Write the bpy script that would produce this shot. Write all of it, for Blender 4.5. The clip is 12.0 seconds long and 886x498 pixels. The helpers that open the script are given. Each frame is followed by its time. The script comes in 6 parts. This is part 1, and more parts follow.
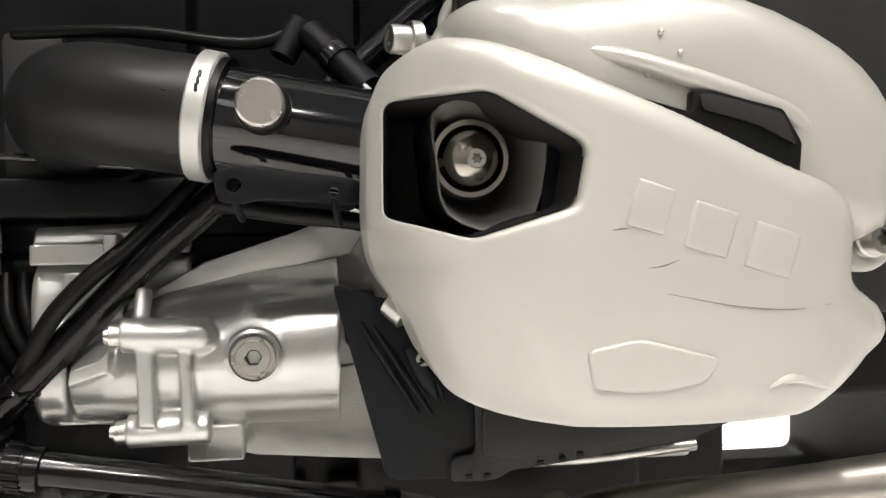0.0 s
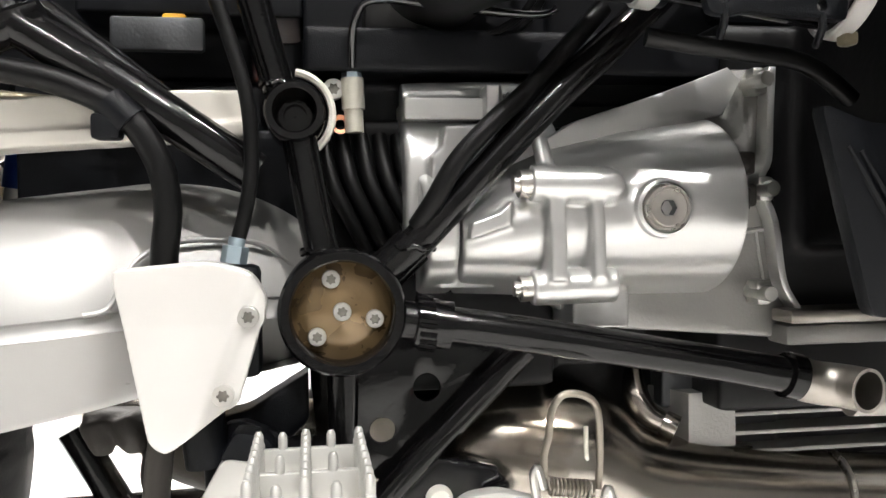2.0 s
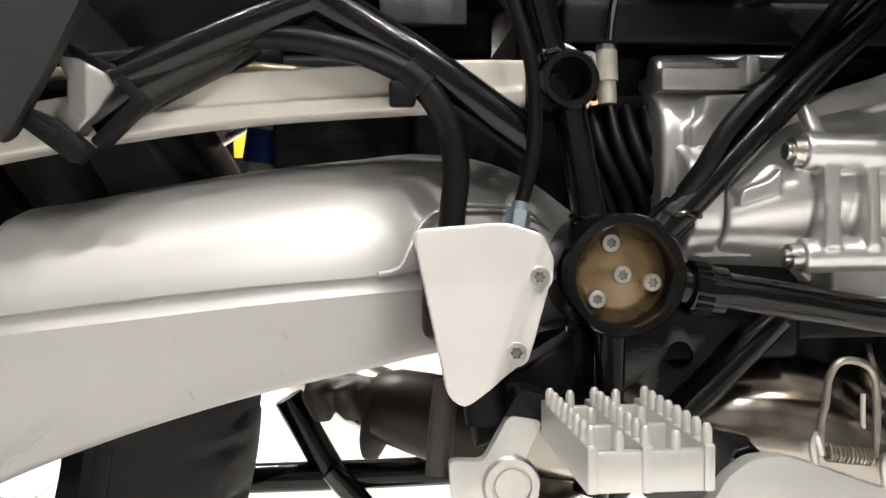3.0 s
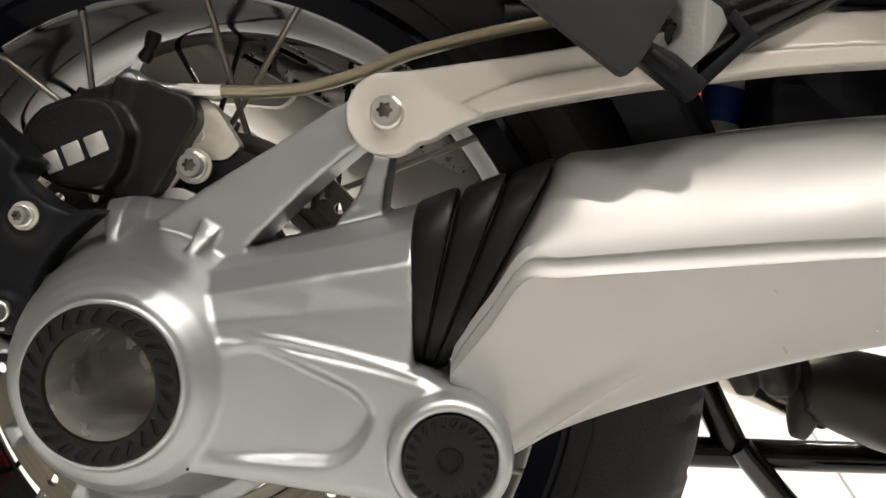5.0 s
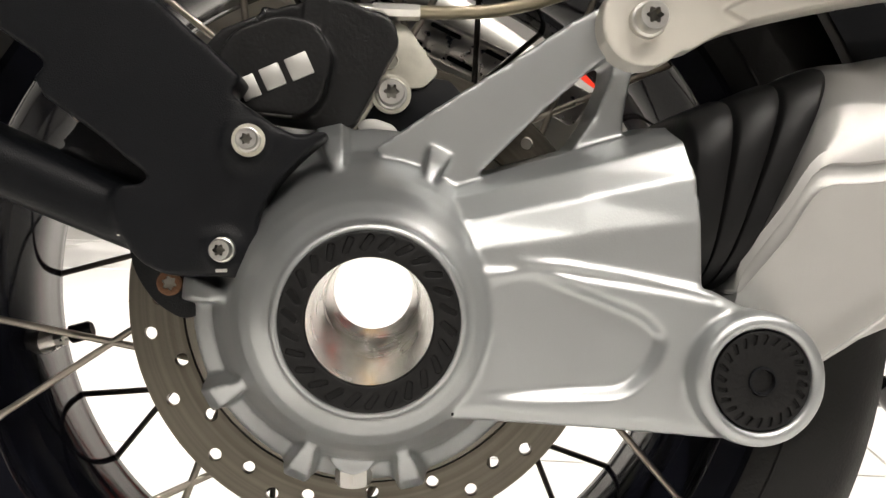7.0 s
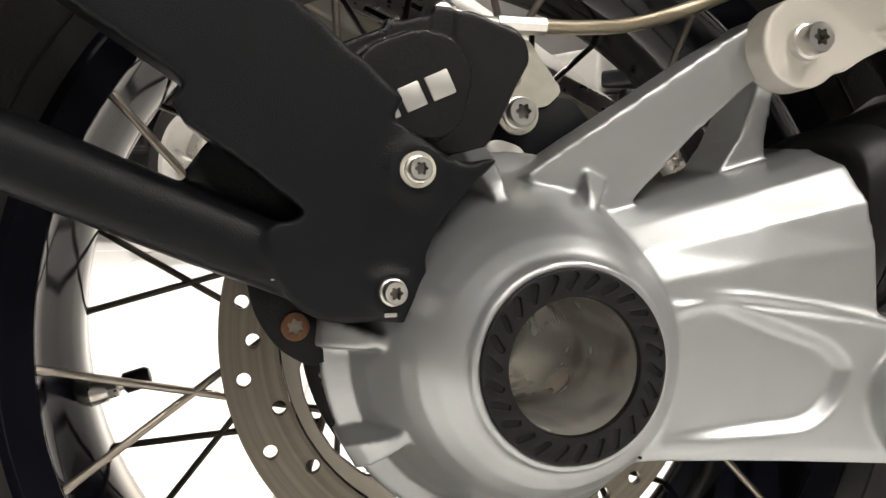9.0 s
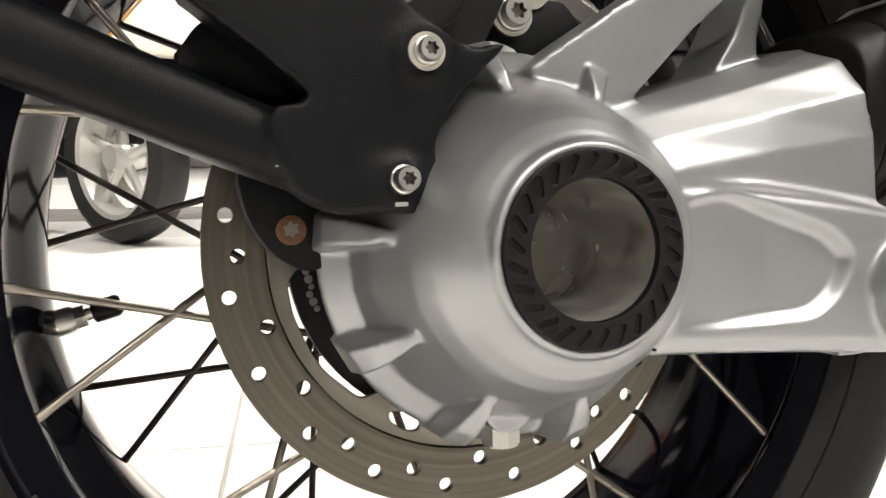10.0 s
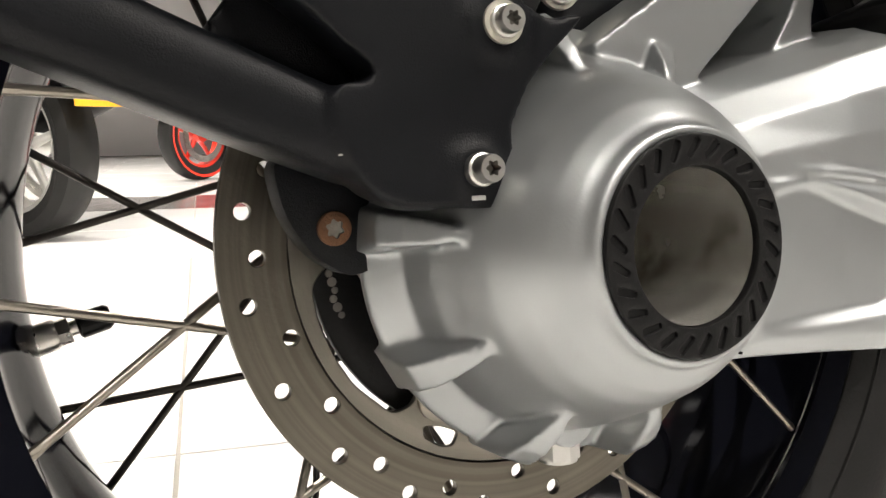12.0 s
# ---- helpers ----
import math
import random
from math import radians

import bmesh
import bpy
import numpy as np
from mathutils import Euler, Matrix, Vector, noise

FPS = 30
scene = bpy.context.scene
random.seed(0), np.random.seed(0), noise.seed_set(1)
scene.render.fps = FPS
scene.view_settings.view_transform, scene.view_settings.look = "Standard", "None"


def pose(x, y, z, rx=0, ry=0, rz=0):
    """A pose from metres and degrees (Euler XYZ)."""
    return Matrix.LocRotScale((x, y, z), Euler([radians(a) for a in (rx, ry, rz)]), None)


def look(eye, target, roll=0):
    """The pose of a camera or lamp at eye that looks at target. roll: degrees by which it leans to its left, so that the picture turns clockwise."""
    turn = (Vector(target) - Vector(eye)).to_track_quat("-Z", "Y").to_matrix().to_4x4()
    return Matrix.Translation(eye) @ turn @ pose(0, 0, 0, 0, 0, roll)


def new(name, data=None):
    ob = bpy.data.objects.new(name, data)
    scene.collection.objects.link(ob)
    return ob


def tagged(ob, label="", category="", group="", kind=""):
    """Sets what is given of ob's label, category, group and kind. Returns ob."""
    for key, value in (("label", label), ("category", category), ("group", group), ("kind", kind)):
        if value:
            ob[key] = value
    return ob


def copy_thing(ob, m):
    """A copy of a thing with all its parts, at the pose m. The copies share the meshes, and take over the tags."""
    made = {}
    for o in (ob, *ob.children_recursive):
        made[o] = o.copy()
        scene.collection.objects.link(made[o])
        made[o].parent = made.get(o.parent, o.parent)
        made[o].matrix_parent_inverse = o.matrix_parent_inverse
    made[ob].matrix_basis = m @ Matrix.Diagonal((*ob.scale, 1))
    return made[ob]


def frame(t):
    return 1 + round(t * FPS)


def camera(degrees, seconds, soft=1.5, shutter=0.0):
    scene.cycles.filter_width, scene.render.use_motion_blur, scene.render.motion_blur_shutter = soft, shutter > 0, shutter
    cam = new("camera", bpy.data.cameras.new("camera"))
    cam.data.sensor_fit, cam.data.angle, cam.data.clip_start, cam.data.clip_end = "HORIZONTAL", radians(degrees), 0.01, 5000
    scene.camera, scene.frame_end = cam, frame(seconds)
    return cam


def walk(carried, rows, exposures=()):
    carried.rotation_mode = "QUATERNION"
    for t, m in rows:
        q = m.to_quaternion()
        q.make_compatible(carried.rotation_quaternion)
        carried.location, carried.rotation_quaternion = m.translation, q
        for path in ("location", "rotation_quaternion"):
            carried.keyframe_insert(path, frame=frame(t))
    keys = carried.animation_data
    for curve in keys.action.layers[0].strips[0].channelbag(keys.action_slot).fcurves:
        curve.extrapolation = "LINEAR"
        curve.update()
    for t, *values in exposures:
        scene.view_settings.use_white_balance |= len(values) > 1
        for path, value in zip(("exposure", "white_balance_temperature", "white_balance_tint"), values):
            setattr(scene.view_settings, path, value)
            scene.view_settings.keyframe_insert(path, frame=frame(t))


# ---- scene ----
cam = camera(56.53, 12.0)

# The motorcycle leans on its side stand; LEAN takes its own frame (axle along y, x to the front) into the room.
LEAN = Matrix.Translation((0, 0, 0.318)) @ pose(0, 0, 0, -5.84) @ Matrix.Translation((0, 0, -0.318))

# seconds, place in the motorcycle's frame, heading, tilt, roll
PATH = [
    (0, 0.7175, -0.6275, 0.5206, -8.57, -1.57, -0.74),
    (0.5, 0.6595, -0.6130, 0.5098, -8.98, -1.49, -0.80),
    (1, 0.6016, -0.5962, 0.4798, -8.98, -1.65, -0.94),
    (1.5, 0.5509, -0.5788, 0.4633, -9.05, -1.97, -0.82),
    (2, 0.5020, -0.5676, 0.4430, -9.15, -1.56, -0.75),
    (2.5, 0.4501, -0.5654, 0.4344, -7.20, -1.61, -0.57),
    (2.7, 0.4292, -0.5658, 0.4285, -6.02, -1.27, -0.55),
    (4.3, 0.2547, -0.5545, 0.4222, -0.07, -2.44, 1.69),
    (4.5, 0.2295, -0.5506, 0.4193, 0.70, -2.18, 1.89),
    (5, 0.1727, -0.5456, 0.3984, 2.76, -1.78, 2.27),
    (5.5, 0.1429, -0.5381, 0.3757, 4.14, -0.90, 2.36),
    (6, 0.1131, -0.5425, 0.3664, 3.92, -1.15, 2.04),
    (6.5, 0.0597, -0.5390, 0.3542, 0.59, -1.20, 1.30),
    (6.7, 0.0345, -0.5288, 0.3543, -1.52, -1.21, 0.87),
    (8.3, -0.0676, -0.4908, 0.3512, -11.66, -1.26, -0.67),
    (8.5, -0.0811, -0.4837, 0.3635, -12.32, -1.42, -0.75),
    (9, -0.1216, -0.4660, 0.3715, -13.92, -1.54, -0.99),
    (9.5, -0.1400, -0.4526, 0.3508, -16.28, -1.92, -1.51),
    (10, -0.1516, -0.4439, 0.3319, -19.22, -2.18, -2.09),
    (10.5, -0.1664, -0.4275, 0.3084, -21.71, -2.67, -2.49),
    (11, -0.1766, -0.4151, 0.3156, -23.49, -3.11, -2.77),
    (11.5, -0.2040, -0.3912, 0.3251, -24.51, -3.40, -2.89),
    (12, -0.1905, -0.3859, 0.3370, -25.41, -3.33, -2.85),
]


def eye_pose(x, y, z, yaw, pitch, roll):
    return pose(x, y, z, 0, 0, yaw) @ pose(0, 0, 0, 90 + pitch) @ pose(0, 0, 0, 0, 0, roll)


# seconds, stops, white balance
EXPOSURES = ((0, 0.06, 6500, 10), (0.5, 0.30, 6400, 10), (1, 0.50, 6300, 10), (1.5, 0.54, 6250, 10), (2.5, 0.30, 6350, 11), (4.5, -0.26, 6650, 11), (6.5, -0.14, 6700, 11), (9, 0.0, 6650, 11), (12, 0.02, 6650, 11))

walk(cam, [(r[0], LEAN @ eye_pose(*r[1:])) for r in PATH], EXPOSURES)

# ---- light ----
world = bpy.data.worlds.new("world")
scene.world = world
world.use_nodes = True
world.node_tree.nodes["Background"].inputs[0].default_value = (0.9, 0.93, 1.0, 1)
world.node_tree.nodes["Background"].inputs[1].default_value = 0.05
LIGHT_POWER = 2.2
# place of each spotlight and its watts
SPOTS = ((-0.70, -0.80, 60.0), (0.30, -0.80, 130.0), (1.9, -0.70, 100.0), (1.4, -1.8, 150.0), (0.3, -2.6, 260.0), (-1.0, -2.4, 200.0), (-0.3, 1.5, 520.0), (1.5, 1.8, 480.0), (-1.7, 2.7, 300.0), (0.6, 3.6, 500.0), (2.4, 4.0, 500.0), (-0.9, 5.2, 600.0), (0.8, 6.6, 700.0))

# ---- materials ----


def mat(name, color, rough=0.5, metal=0.0, vary=0.12, scale=60.0, bump=0.0, bump_scale=400.0, coat=0.0, stain=None, stain_at=0.62, stain_scale=14.0, stretch=(1, 1, 1), rough_vary=0.12, spec=0.5):
    """A procedural surface: broad tone change, fine grain in the gloss, fine relief, and stains if wanted."""
    m = bpy.data.materials.new(name)
    m.use_nodes = True
    nt = m.node_tree
    p = nt.nodes["Principled BSDF"]
    co = nt.nodes.new("ShaderNodeTexCoord")
    mp = nt.nodes.new("ShaderNodeMapping")
    mp.inputs["Scale"].default_value = stretch
    nt.links.new(co.outputs["Object"], mp.inputs["Vector"])

    def noise_node(s, detail=4.0):
        n = nt.nodes.new("ShaderNodeTexNoise")
        n.inputs["Scale"].default_value = s
        n.inputs["Detail"].default_value = detail
        nt.links.new(mp.outputs["Vector"], n.inputs["Vector"])
        return n

    big = noise_node(scale)
    ramp = nt.nodes.new("ShaderNodeMix")
    ramp.data_type = "RGBA"
    ramp.inputs["A"].default_value = (*[c * (1 - vary) for c in color], 1)
    ramp.inputs["B"].default_value = (*[min(1, c * (1 + vary)) for c in color], 1)
    nt.links.new(big.outputs["Fac"], ramp.inputs["Factor"])
    last = ramp.outputs["Result"]
    if stain:
        sn = noise_node(stain_scale, 6.0)
        cr = nt.nodes.new("ShaderNodeValToRGB")
        cr.color_ramp.elements[0].position = stain_at
        cr.color_ramp.elements[1].position = min(1.0, stain_at + 0.12)
        nt.links.new(sn.outputs["Fac"], cr.inputs["Fac"])
        mix = nt.nodes.new("ShaderNodeMix")
        mix.data_type = "RGBA"
        nt.links.new(cr.outputs["Color"], mix.inputs["Factor"])
        nt.links.new(last, mix.inputs["A"])
        mix.inputs["B"].default_value = (*stain, 1)
        last = mix.outputs["Result"]
    nt.links.new(last, p.inputs["Base Color"])
    fine = noise_node(bump_scale, 3.0)
    mr = nt.nodes.new("ShaderNodeMapRange")
    mr.inputs["To Min"].default_value = max(0.02, rough - rough_vary)
    mr.inputs["To Max"].default_value = min(1.0, rough + rough_vary)
    nt.links.new(big.outputs["Fac"], mr.inputs["Value"])
    nt.links.new(mr.outputs["Result"], p.inputs["Roughness"])
    p.inputs["Metallic"].default_value = metal
    p.inputs["Specular IOR Level"].default_value = spec
    p.inputs["Coat Weight"].default_value = coat
    p.inputs["Coat Roughness"].default_value = 0.07
    if bump > 0:
        bp = nt.nodes.new("ShaderNodeBump")
        bp.inputs["Strength"].default_value = bump
        bp.inputs["Distance"].default_value = 0.001
        nt.links.new(fine.outputs["Fac"], bp.inputs["Height"])
        nt.links.new(bp.outputs["Normal"], p.inputs["Normal"])
    return m


def glow(name, color, strength):
    m = bpy.data.materials.new(name)
    m.use_nodes = True
    p = m.node_tree.nodes["Principled BSDF"]
    p.inputs["Base Color"].default_value = (0.9, 0.9, 0.9, 1)
    p.inputs["Emission Color"].default_value = (*color, 1)
    p.inputs["Emission Strength"].default_value = strength
    return m


M_SILVER = mat("silver_cast_paint", (0.385, 0.40, 0.402), 0.37, 0.75, 0.05, 25, 0.05, 900, rough_vary=0.05)
M_SILVER_ARM = mat("silver_arm_paint", (0.37, 0.366, 0.353), 0.42, 0.42, 0.05, 25, 0.04, 900, rough_vary=0.05)
M_GEARBOX = mat("silver_gearbox_paint", (0.58, 0.58, 0.57), 0.30, 0.80, 0.06, 30, 0.08, 700, rough_vary=0.06)
M_BEIGE = mat("champagne_lacquer", (0.50, 0.488, 0.448), 0.34, 0.25, 0.04, 12, 0.03, 800, coat=0.25, rough_vary=0.05)
M_CREAM = mat("cream_lacquer", (0.70, 0.665, 0.59), 0.38, 0.0, 0.05, 20, 0.03, 800, coat=0.2)
M_LINK = mat("champagne_link_paint", (0.58, 0.555, 0.50), 0.38, 0.15, 0.05, 20, 0.04, 800, rough_vary=0.05)
M_HEEL = mat("white_silver_plate", (0.66, 0.645, 0.62), 0.36, 0.40, 0.05, 40, 0.03, 700, rough_vary=0.05)
M_BLACK_TUBE = mat("black_frame_paint", (0.0032, 0.0031, 0.0033), 0.14, 0.0, 0.3, 40, 0.14, 350, rough_vary=0.05, spec=0.34)
M_BLACK_GLOSS = mat("black_gloss", (0.004, 0.004, 0.005), 0.10, 0.0, 0.2, 30, 0.03, 500, coat=0.4, rough_vary=0.04)
M_CALIPER = mat("black_satin_casting", (0.0085, 0.0085, 0.0090), 0.32, 0.0, 0.3, 40, 0.25, 500, spec=0.35)
M_SCUFF = mat("grey_scuff", (0.20, 0.19, 0.17), 0.6, 0.0, 0.2, 200)
M_PLASTIC = mat("black_matt_plastic", (0.0042, 0.0047, 0.0060), 0.40, 0.0, 0.25, 30, 0.25, 1500, spec=0.17, rough_vary=0.06)
M_PLASTIC_GREY = mat("dark_grey_plastic", (0.020, 0.020, 0.020), 0.50, 0.0, 0.2, 30, 0.25, 1500, spec=0.3)
M_RUBBER = mat("black_rubber", (0.0032, 0.0032, 0.0033), 0.38, 0.0, 0.3, 40, 0.15, 900, spec=0.20, rough_vary=0.06)
M_SNORKEL = mat("moulded_snorkel", (0.011, 0.011, 0.0115), 0.36, 0.0, 0.2, 30, 0.10, 500, spec=0.40, rough_vary=0.06)
M_GAITER = mat("gaiter_rubber", (0.0050, 0.0050, 0.0052), 0.42, 0.0, 0.2, 30, 0.08, 700, spec=0.20, rough_vary=0.06)
M_RING = mat("black_moulded_ring", (0.0048, 0.0047, 0.0047), 0.48, 0.0, 0.2, 60, 0.15, 900, spec=0.22)
M_TYRE = mat("tyre_rubber", (0.0070, 0.0067, 0.0064), 0.62, 0.0, 0.35, 30, 0.3, 600, spec=0.32)
M_RIM = mat("black_anodised_rim", (0.004, 0.0044, 0.007), 0.09, 0.0, 0.2, 20, 0.02, 120, rough_vary=0.05, spec=0.09)
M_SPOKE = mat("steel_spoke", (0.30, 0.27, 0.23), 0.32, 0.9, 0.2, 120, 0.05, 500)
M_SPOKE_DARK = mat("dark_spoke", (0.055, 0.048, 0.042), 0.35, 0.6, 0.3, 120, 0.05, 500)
M_STEEL = mat("machined_steel", (0.60, 0.575, 0.54), 0.28, 1.0, 0.05, 120, 0.05, 700, rough_vary=0.03)
M_BORE = mat("polished_bore", (0.62, 0.605, 0.565), 0.26, 0.82, 0.12, 35, 0.06, 260, stain=(0.32, 0.30, 0.25), stain_at=0.56, stain_scale=40, rough_vary=0.08)
M_BOLT = mat("zinc_bolt", (0.62, 0.61, 0.58), 0.32, 1.0, 0.08, 200, 0.10, 900, rough_vary=0.05)
M_WASHER = mat("pale_washer", (0.62, 0.60, 0.52), 0.38, 0.6, 0.15, 200, 0.1, 900)
M_RUST = mat("rusty_bolt", (0.16, 0.075, 0.035), 0.7, 0.3, 0.4, 250, 0.5, 900)
M_BRONZE = mat("bronze_cap", (0.20, 0.135, 0.065), 0.28, 0.55, 0.25, 60, 0.12, 300, coat=0.4)
M_NICKEL = mat("satin_steel_tube", (0.38, 0.355, 0.32), 0.36, 0.95, 0.15, 60, 0.1, 600, stretch=(0.3, 1, 1))
M_EXHAUST = mat("heat_stained_steel", (0.40, 0.37, 0.33), 0.20, 1.0, 0.25, 18, 0.06, 300, stain=(0.16, 0.12, 0.08), stain_at=0.60, stain_scale=11, rough_vary=0.06)
M_DIRTY = mat("dirty_dark_casting", (0.030, 0.026, 0.022), 0.6, 0.2, 0.4, 60, 0.6, 200, stain=(0.10, 0.075, 0.04), stain_at=0.62, stain_scale=24)
M_DIRTY_PIPE = mat("dirty_dark_pipe", (0.022, 0.019, 0.015), 0.42, 0.8, 0.5, 25, 0.3, 200, stain=(0.10, 0.075, 0.03), stain_at=0.62, stain_scale=16)
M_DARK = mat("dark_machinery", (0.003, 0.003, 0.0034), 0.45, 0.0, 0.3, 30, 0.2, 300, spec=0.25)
M_HOSE = mat("braided_hose", (0.31, 0.27, 0.19), 0.30, 0.5, 0.06, 300, 0.15, 1500, rough_vary=0.05)
M_GREYCAST = mat("grey_casting", (0.34, 0.335, 0.32), 0.42, 0.7, 0.12, 40, 0.25, 500)
M_BLUEZINC = mat("blue_zinc", (0.42, 0.52, 0.58), 0.35, 0.8, 0.1, 200, 0.1, 500)
M_WHITE_PLASTIC = mat("white_plastic", (0.75, 0.73, 0.66), 0.4, 0.0, 0.05, 60, 0.05, 500)
M_YELLOW = mat("yellow_plastic", (0.85, 0.43, 0.012), 0.45, 0.0, 0.05, 60)
M_RED = mat("red_lacquer", (0.70, 0.04, 0.02), 0.35, 0.0, 0.06, 20, coat=0.4)
M_ORANGE = mat("orange_lens", (0.85, 0.22, 0.03), 0.35, 0.0, 0.06, 20)
M_COPPER = mat("copper_washer", (0.65, 0.30, 0.18), 0.4, 0.9, 0.1, 100)
M_LETTER = mat("raised_pale_metal", (0.56, 0.555, 0.53), 0.38, 0.6, 0.06, 100, 0.05, 500, rough_vary=0.06)
M_LABEL = mat("grey_sticker", (0.42, 0.40, 0.36), 0.5, 0.0, 0.1, 100)
M_TILE = mat("white_floor_tile", (0.80, 0.79, 0.77), 0.16, 0.0, 0.04, 3, 0.02, 200, coat=0.3, rough_vary=0.04)
M_TILE_DARK = mat("dark_floor_tile", (0.16, 0.15, 0.145), 0.2, 0.0, 0.15, 4, 0.02, 200)
M_TILE_RED = mat("red_floor_tile", (0.22, 0.07, 0.07), 0.2, 0.0, 0.15, 4, 0.02, 200)
M_GROUT = mat("grey_grout", (0.30, 0.28, 0.25), 0.8, 0.0, 0.2, 30, 0.3, 300)
M_WALL = mat("white_wall_paint", (0.80, 0.79, 0.775), 0.5, 0.0, 0.05, 2, 0.1, 200)
M_CEIL = mat("dark_ceiling", (0.13, 0.13, 0.135), 0.7, 0.0, 0.06, 2, 0.1, 200)
M_PANEL = glow("ceiling_panel_light", (1.0, 0.98, 0.95), LIGHT_POWER)
# darker metal that puts shade into the bolt sockets
M_SOCKET_SHADE = mat("socket_shade", (0.24, 0.23, 0.205), 0.5, 0.7, 0.4, 300, 0.3, 900, spec=0.2)
M_BARE = mat("dark_grey_metal", (0.075, 0.078, 0.082), 0.45, 0.6, 0.2, 60, 0.2, 500)
M_WHITE_CASE = mat("white_housing", (0.74, 0.73, 0.71), 0.5, 0.0, 0.04, 2)
def ringed_steel(name, inner, outer, cz):
    """Steel worn in rings round an axle along y."""
    m = mat(name, inner, 0.38, 0.9, 0.14, 50, 0.10, 500)
    nt = m.node_tree
    p = nt.nodes["Principled BSDF"]
    co = nt.nodes.new("ShaderNodeTexCoord")
    mp = nt.nodes.new("ShaderNodeMapping")
    mp.inputs["Location"].default_value = (0, 0, -cz)
    mp.inputs["Scale"].default_value = (1, 0, 1)
    size = nt.nodes.new("ShaderNodeVectorMath")
    size.operation = "LENGTH"
    wear = nt.nodes.new("ShaderNodeTexNoise")
    wear.noise_dimensions = "1D"
    wear.inputs["Scale"].default_value = 160.0
    wear.inputs["Detail"].default_value = 5.0
    mix = nt.nodes.new("ShaderNodeMix")
    mix.data_type = "RGBA"
    mix.inputs["A"].default_value = (*inner, 1)
    mix.inputs["B"].default_value = (*outer, 1)
    blend = nt.nodes.new("ShaderNodeMapRange")
    blend.inputs["From Min"].default_value = 0.35
    blend.inputs["From Max"].default_value = 0.65
    nt.links.new(co.outputs["Object"], mp.inputs["Vector"])
    nt.links.new(mp.outputs["Vector"], size.inputs[0])
    nt.links.new(size.outputs["Value"], wear.inputs["W"])
    nt.links.new(wear.outputs["Fac"], blend.inputs["Value"])
    nt.links.new(blend.outputs["Result"], mix.inputs["Factor"])
    nt.links.new(mix.outputs["Result"], p.inputs["Base Color"])
    return m


M_DISC = ringed_steel("brake_disc_steel", (0.12, 0.108, 0.088), (0.175, 0.158, 0.13), 0.318)
M_CARRIER = ringed_steel("disc_carrier_steel", (0.21, 0.195, 0.165), (0.26, 0.24, 0.205), 0.318)
M_DISC_BOLT = mat("stained_bolt", (0.16, 0.14, 0.11), 0.4, 0.8, 0.3, 200, 0.2, 700)

# ---- mesh helpers ----


def finish(bm, name, material, angle=38):
    bmesh.ops.recalc_face_normals(bm, faces=bm.faces[:])
    me = bpy.data.meshes.new(name)
    bm.to_mesh(me)
    bm.free()
    me.materials.append(material)
    if len(me.polygons):
        me.polygons.foreach_set("use_smooth", [True] * len(me.polygons))
        me.set_sharp_from_angle(angle=radians(angle))
    return me


def part(name, bm, material, parent, label="", at=None):
    """One mesh object under a thing or a part."""
    me = bm if isinstance(bm, bpy.types.Mesh) else finish(bm, name, material)
    ob = new(name, me)
    if parent is not None:
        ob.parent = parent
    if at is not None:
        ob.matrix_basis = at
    return tagged(ob, label)


def join(*bms):
    """Several bmeshes as one."""
    out = bms[0]
    for b in bms[1:]:
        me = bpy.data.meshes.new("joined")
        b.to_mesh(me)
        b.free()
        out.from_mesh(me)
        bpy.data.meshes.remove(me)
    return out


def loft(rings, closed=True, caps=True):
    bm = bmesh.new()
    vs = [[bm.verts.new(p) for p in ring] for ring in rings]
    n = len(rings[0])
    for a, b in zip(vs, vs[1:]):
        for i in range(n if closed else n - 1):
            j = (i + 1) % n
            bm.faces.new((a[i], a[j], b[j], b[i]))
    if caps:
        bm.faces.new(vs[0][::-1])
        bm.faces.new(vs[-1])
    return bm


def curve_through(pts, k=6, closed=False):
    """Points on a smooth curve through the given ones."""
    p = [np.array(q, float) for q in pts]
    n = len(p)
    out = []
    for i in range(n if closed else n - 1):
        a, b, c, d = (p[(i + o) % n] if closed else p[min(max(i + o, 0), n - 1)] for o in (-1, 0, 1, 2))
        for s in range(k):
            t = s / k
            out.append(0.5 * (2 * b + (c - a) * t + (2 * a - 5 * b + 4 * c - d) * t * t + (3 * b - a - 3 * c + d) * t**3))
    if not closed:
        out.append(p[-1])
    return out


def tube(pts, r, n=16, k=6, wall=0.0, caps=True, flat=1.0):
    """A round tube along a smooth curve; r may be a list that runs along it; wall > 0 leaves both ends open."""
    path = curve_through(pts, k) if k > 1 else [np.array(q, float) for q in pts]
    m = len(path)
    rs = np.interp(np.linspace(0, 1, m), np.linspace(0, 1, len(r)), r) if isinstance(r, (list, tuple)) else np.full(m, r)
    rings, side = [], None
    for i, c in enumerate(path):
        d = path[min(i + 1, m - 1)] - path[max(i - 1, 0)]
        d = d / np.linalg.norm(d)
        if side is None:
            side = np.cross(d, (0, 1, 0) if abs(d[1]) < 0.9 else (1, 0, 0))
        side = side - d * (side @ d)
        side /= np.linalg.norm(side)
        up = np.cross(d, side)
        rings.append([c + rs[i] * (math.cos(a) * side + flat * math.sin(a) * up) for a in np.linspace(0, 2 * math.pi, n, endpoint=False)])
    if wall <= 0:
        return loft(rings, caps=caps)
    inner = [[c + (v - c) * (1 - wall / rs[i]) for v in ring] for i, (c, ring) in enumerate(zip(path, rings))]
    return loft(rings + inner[::-1] + [rings[0]], caps=False)


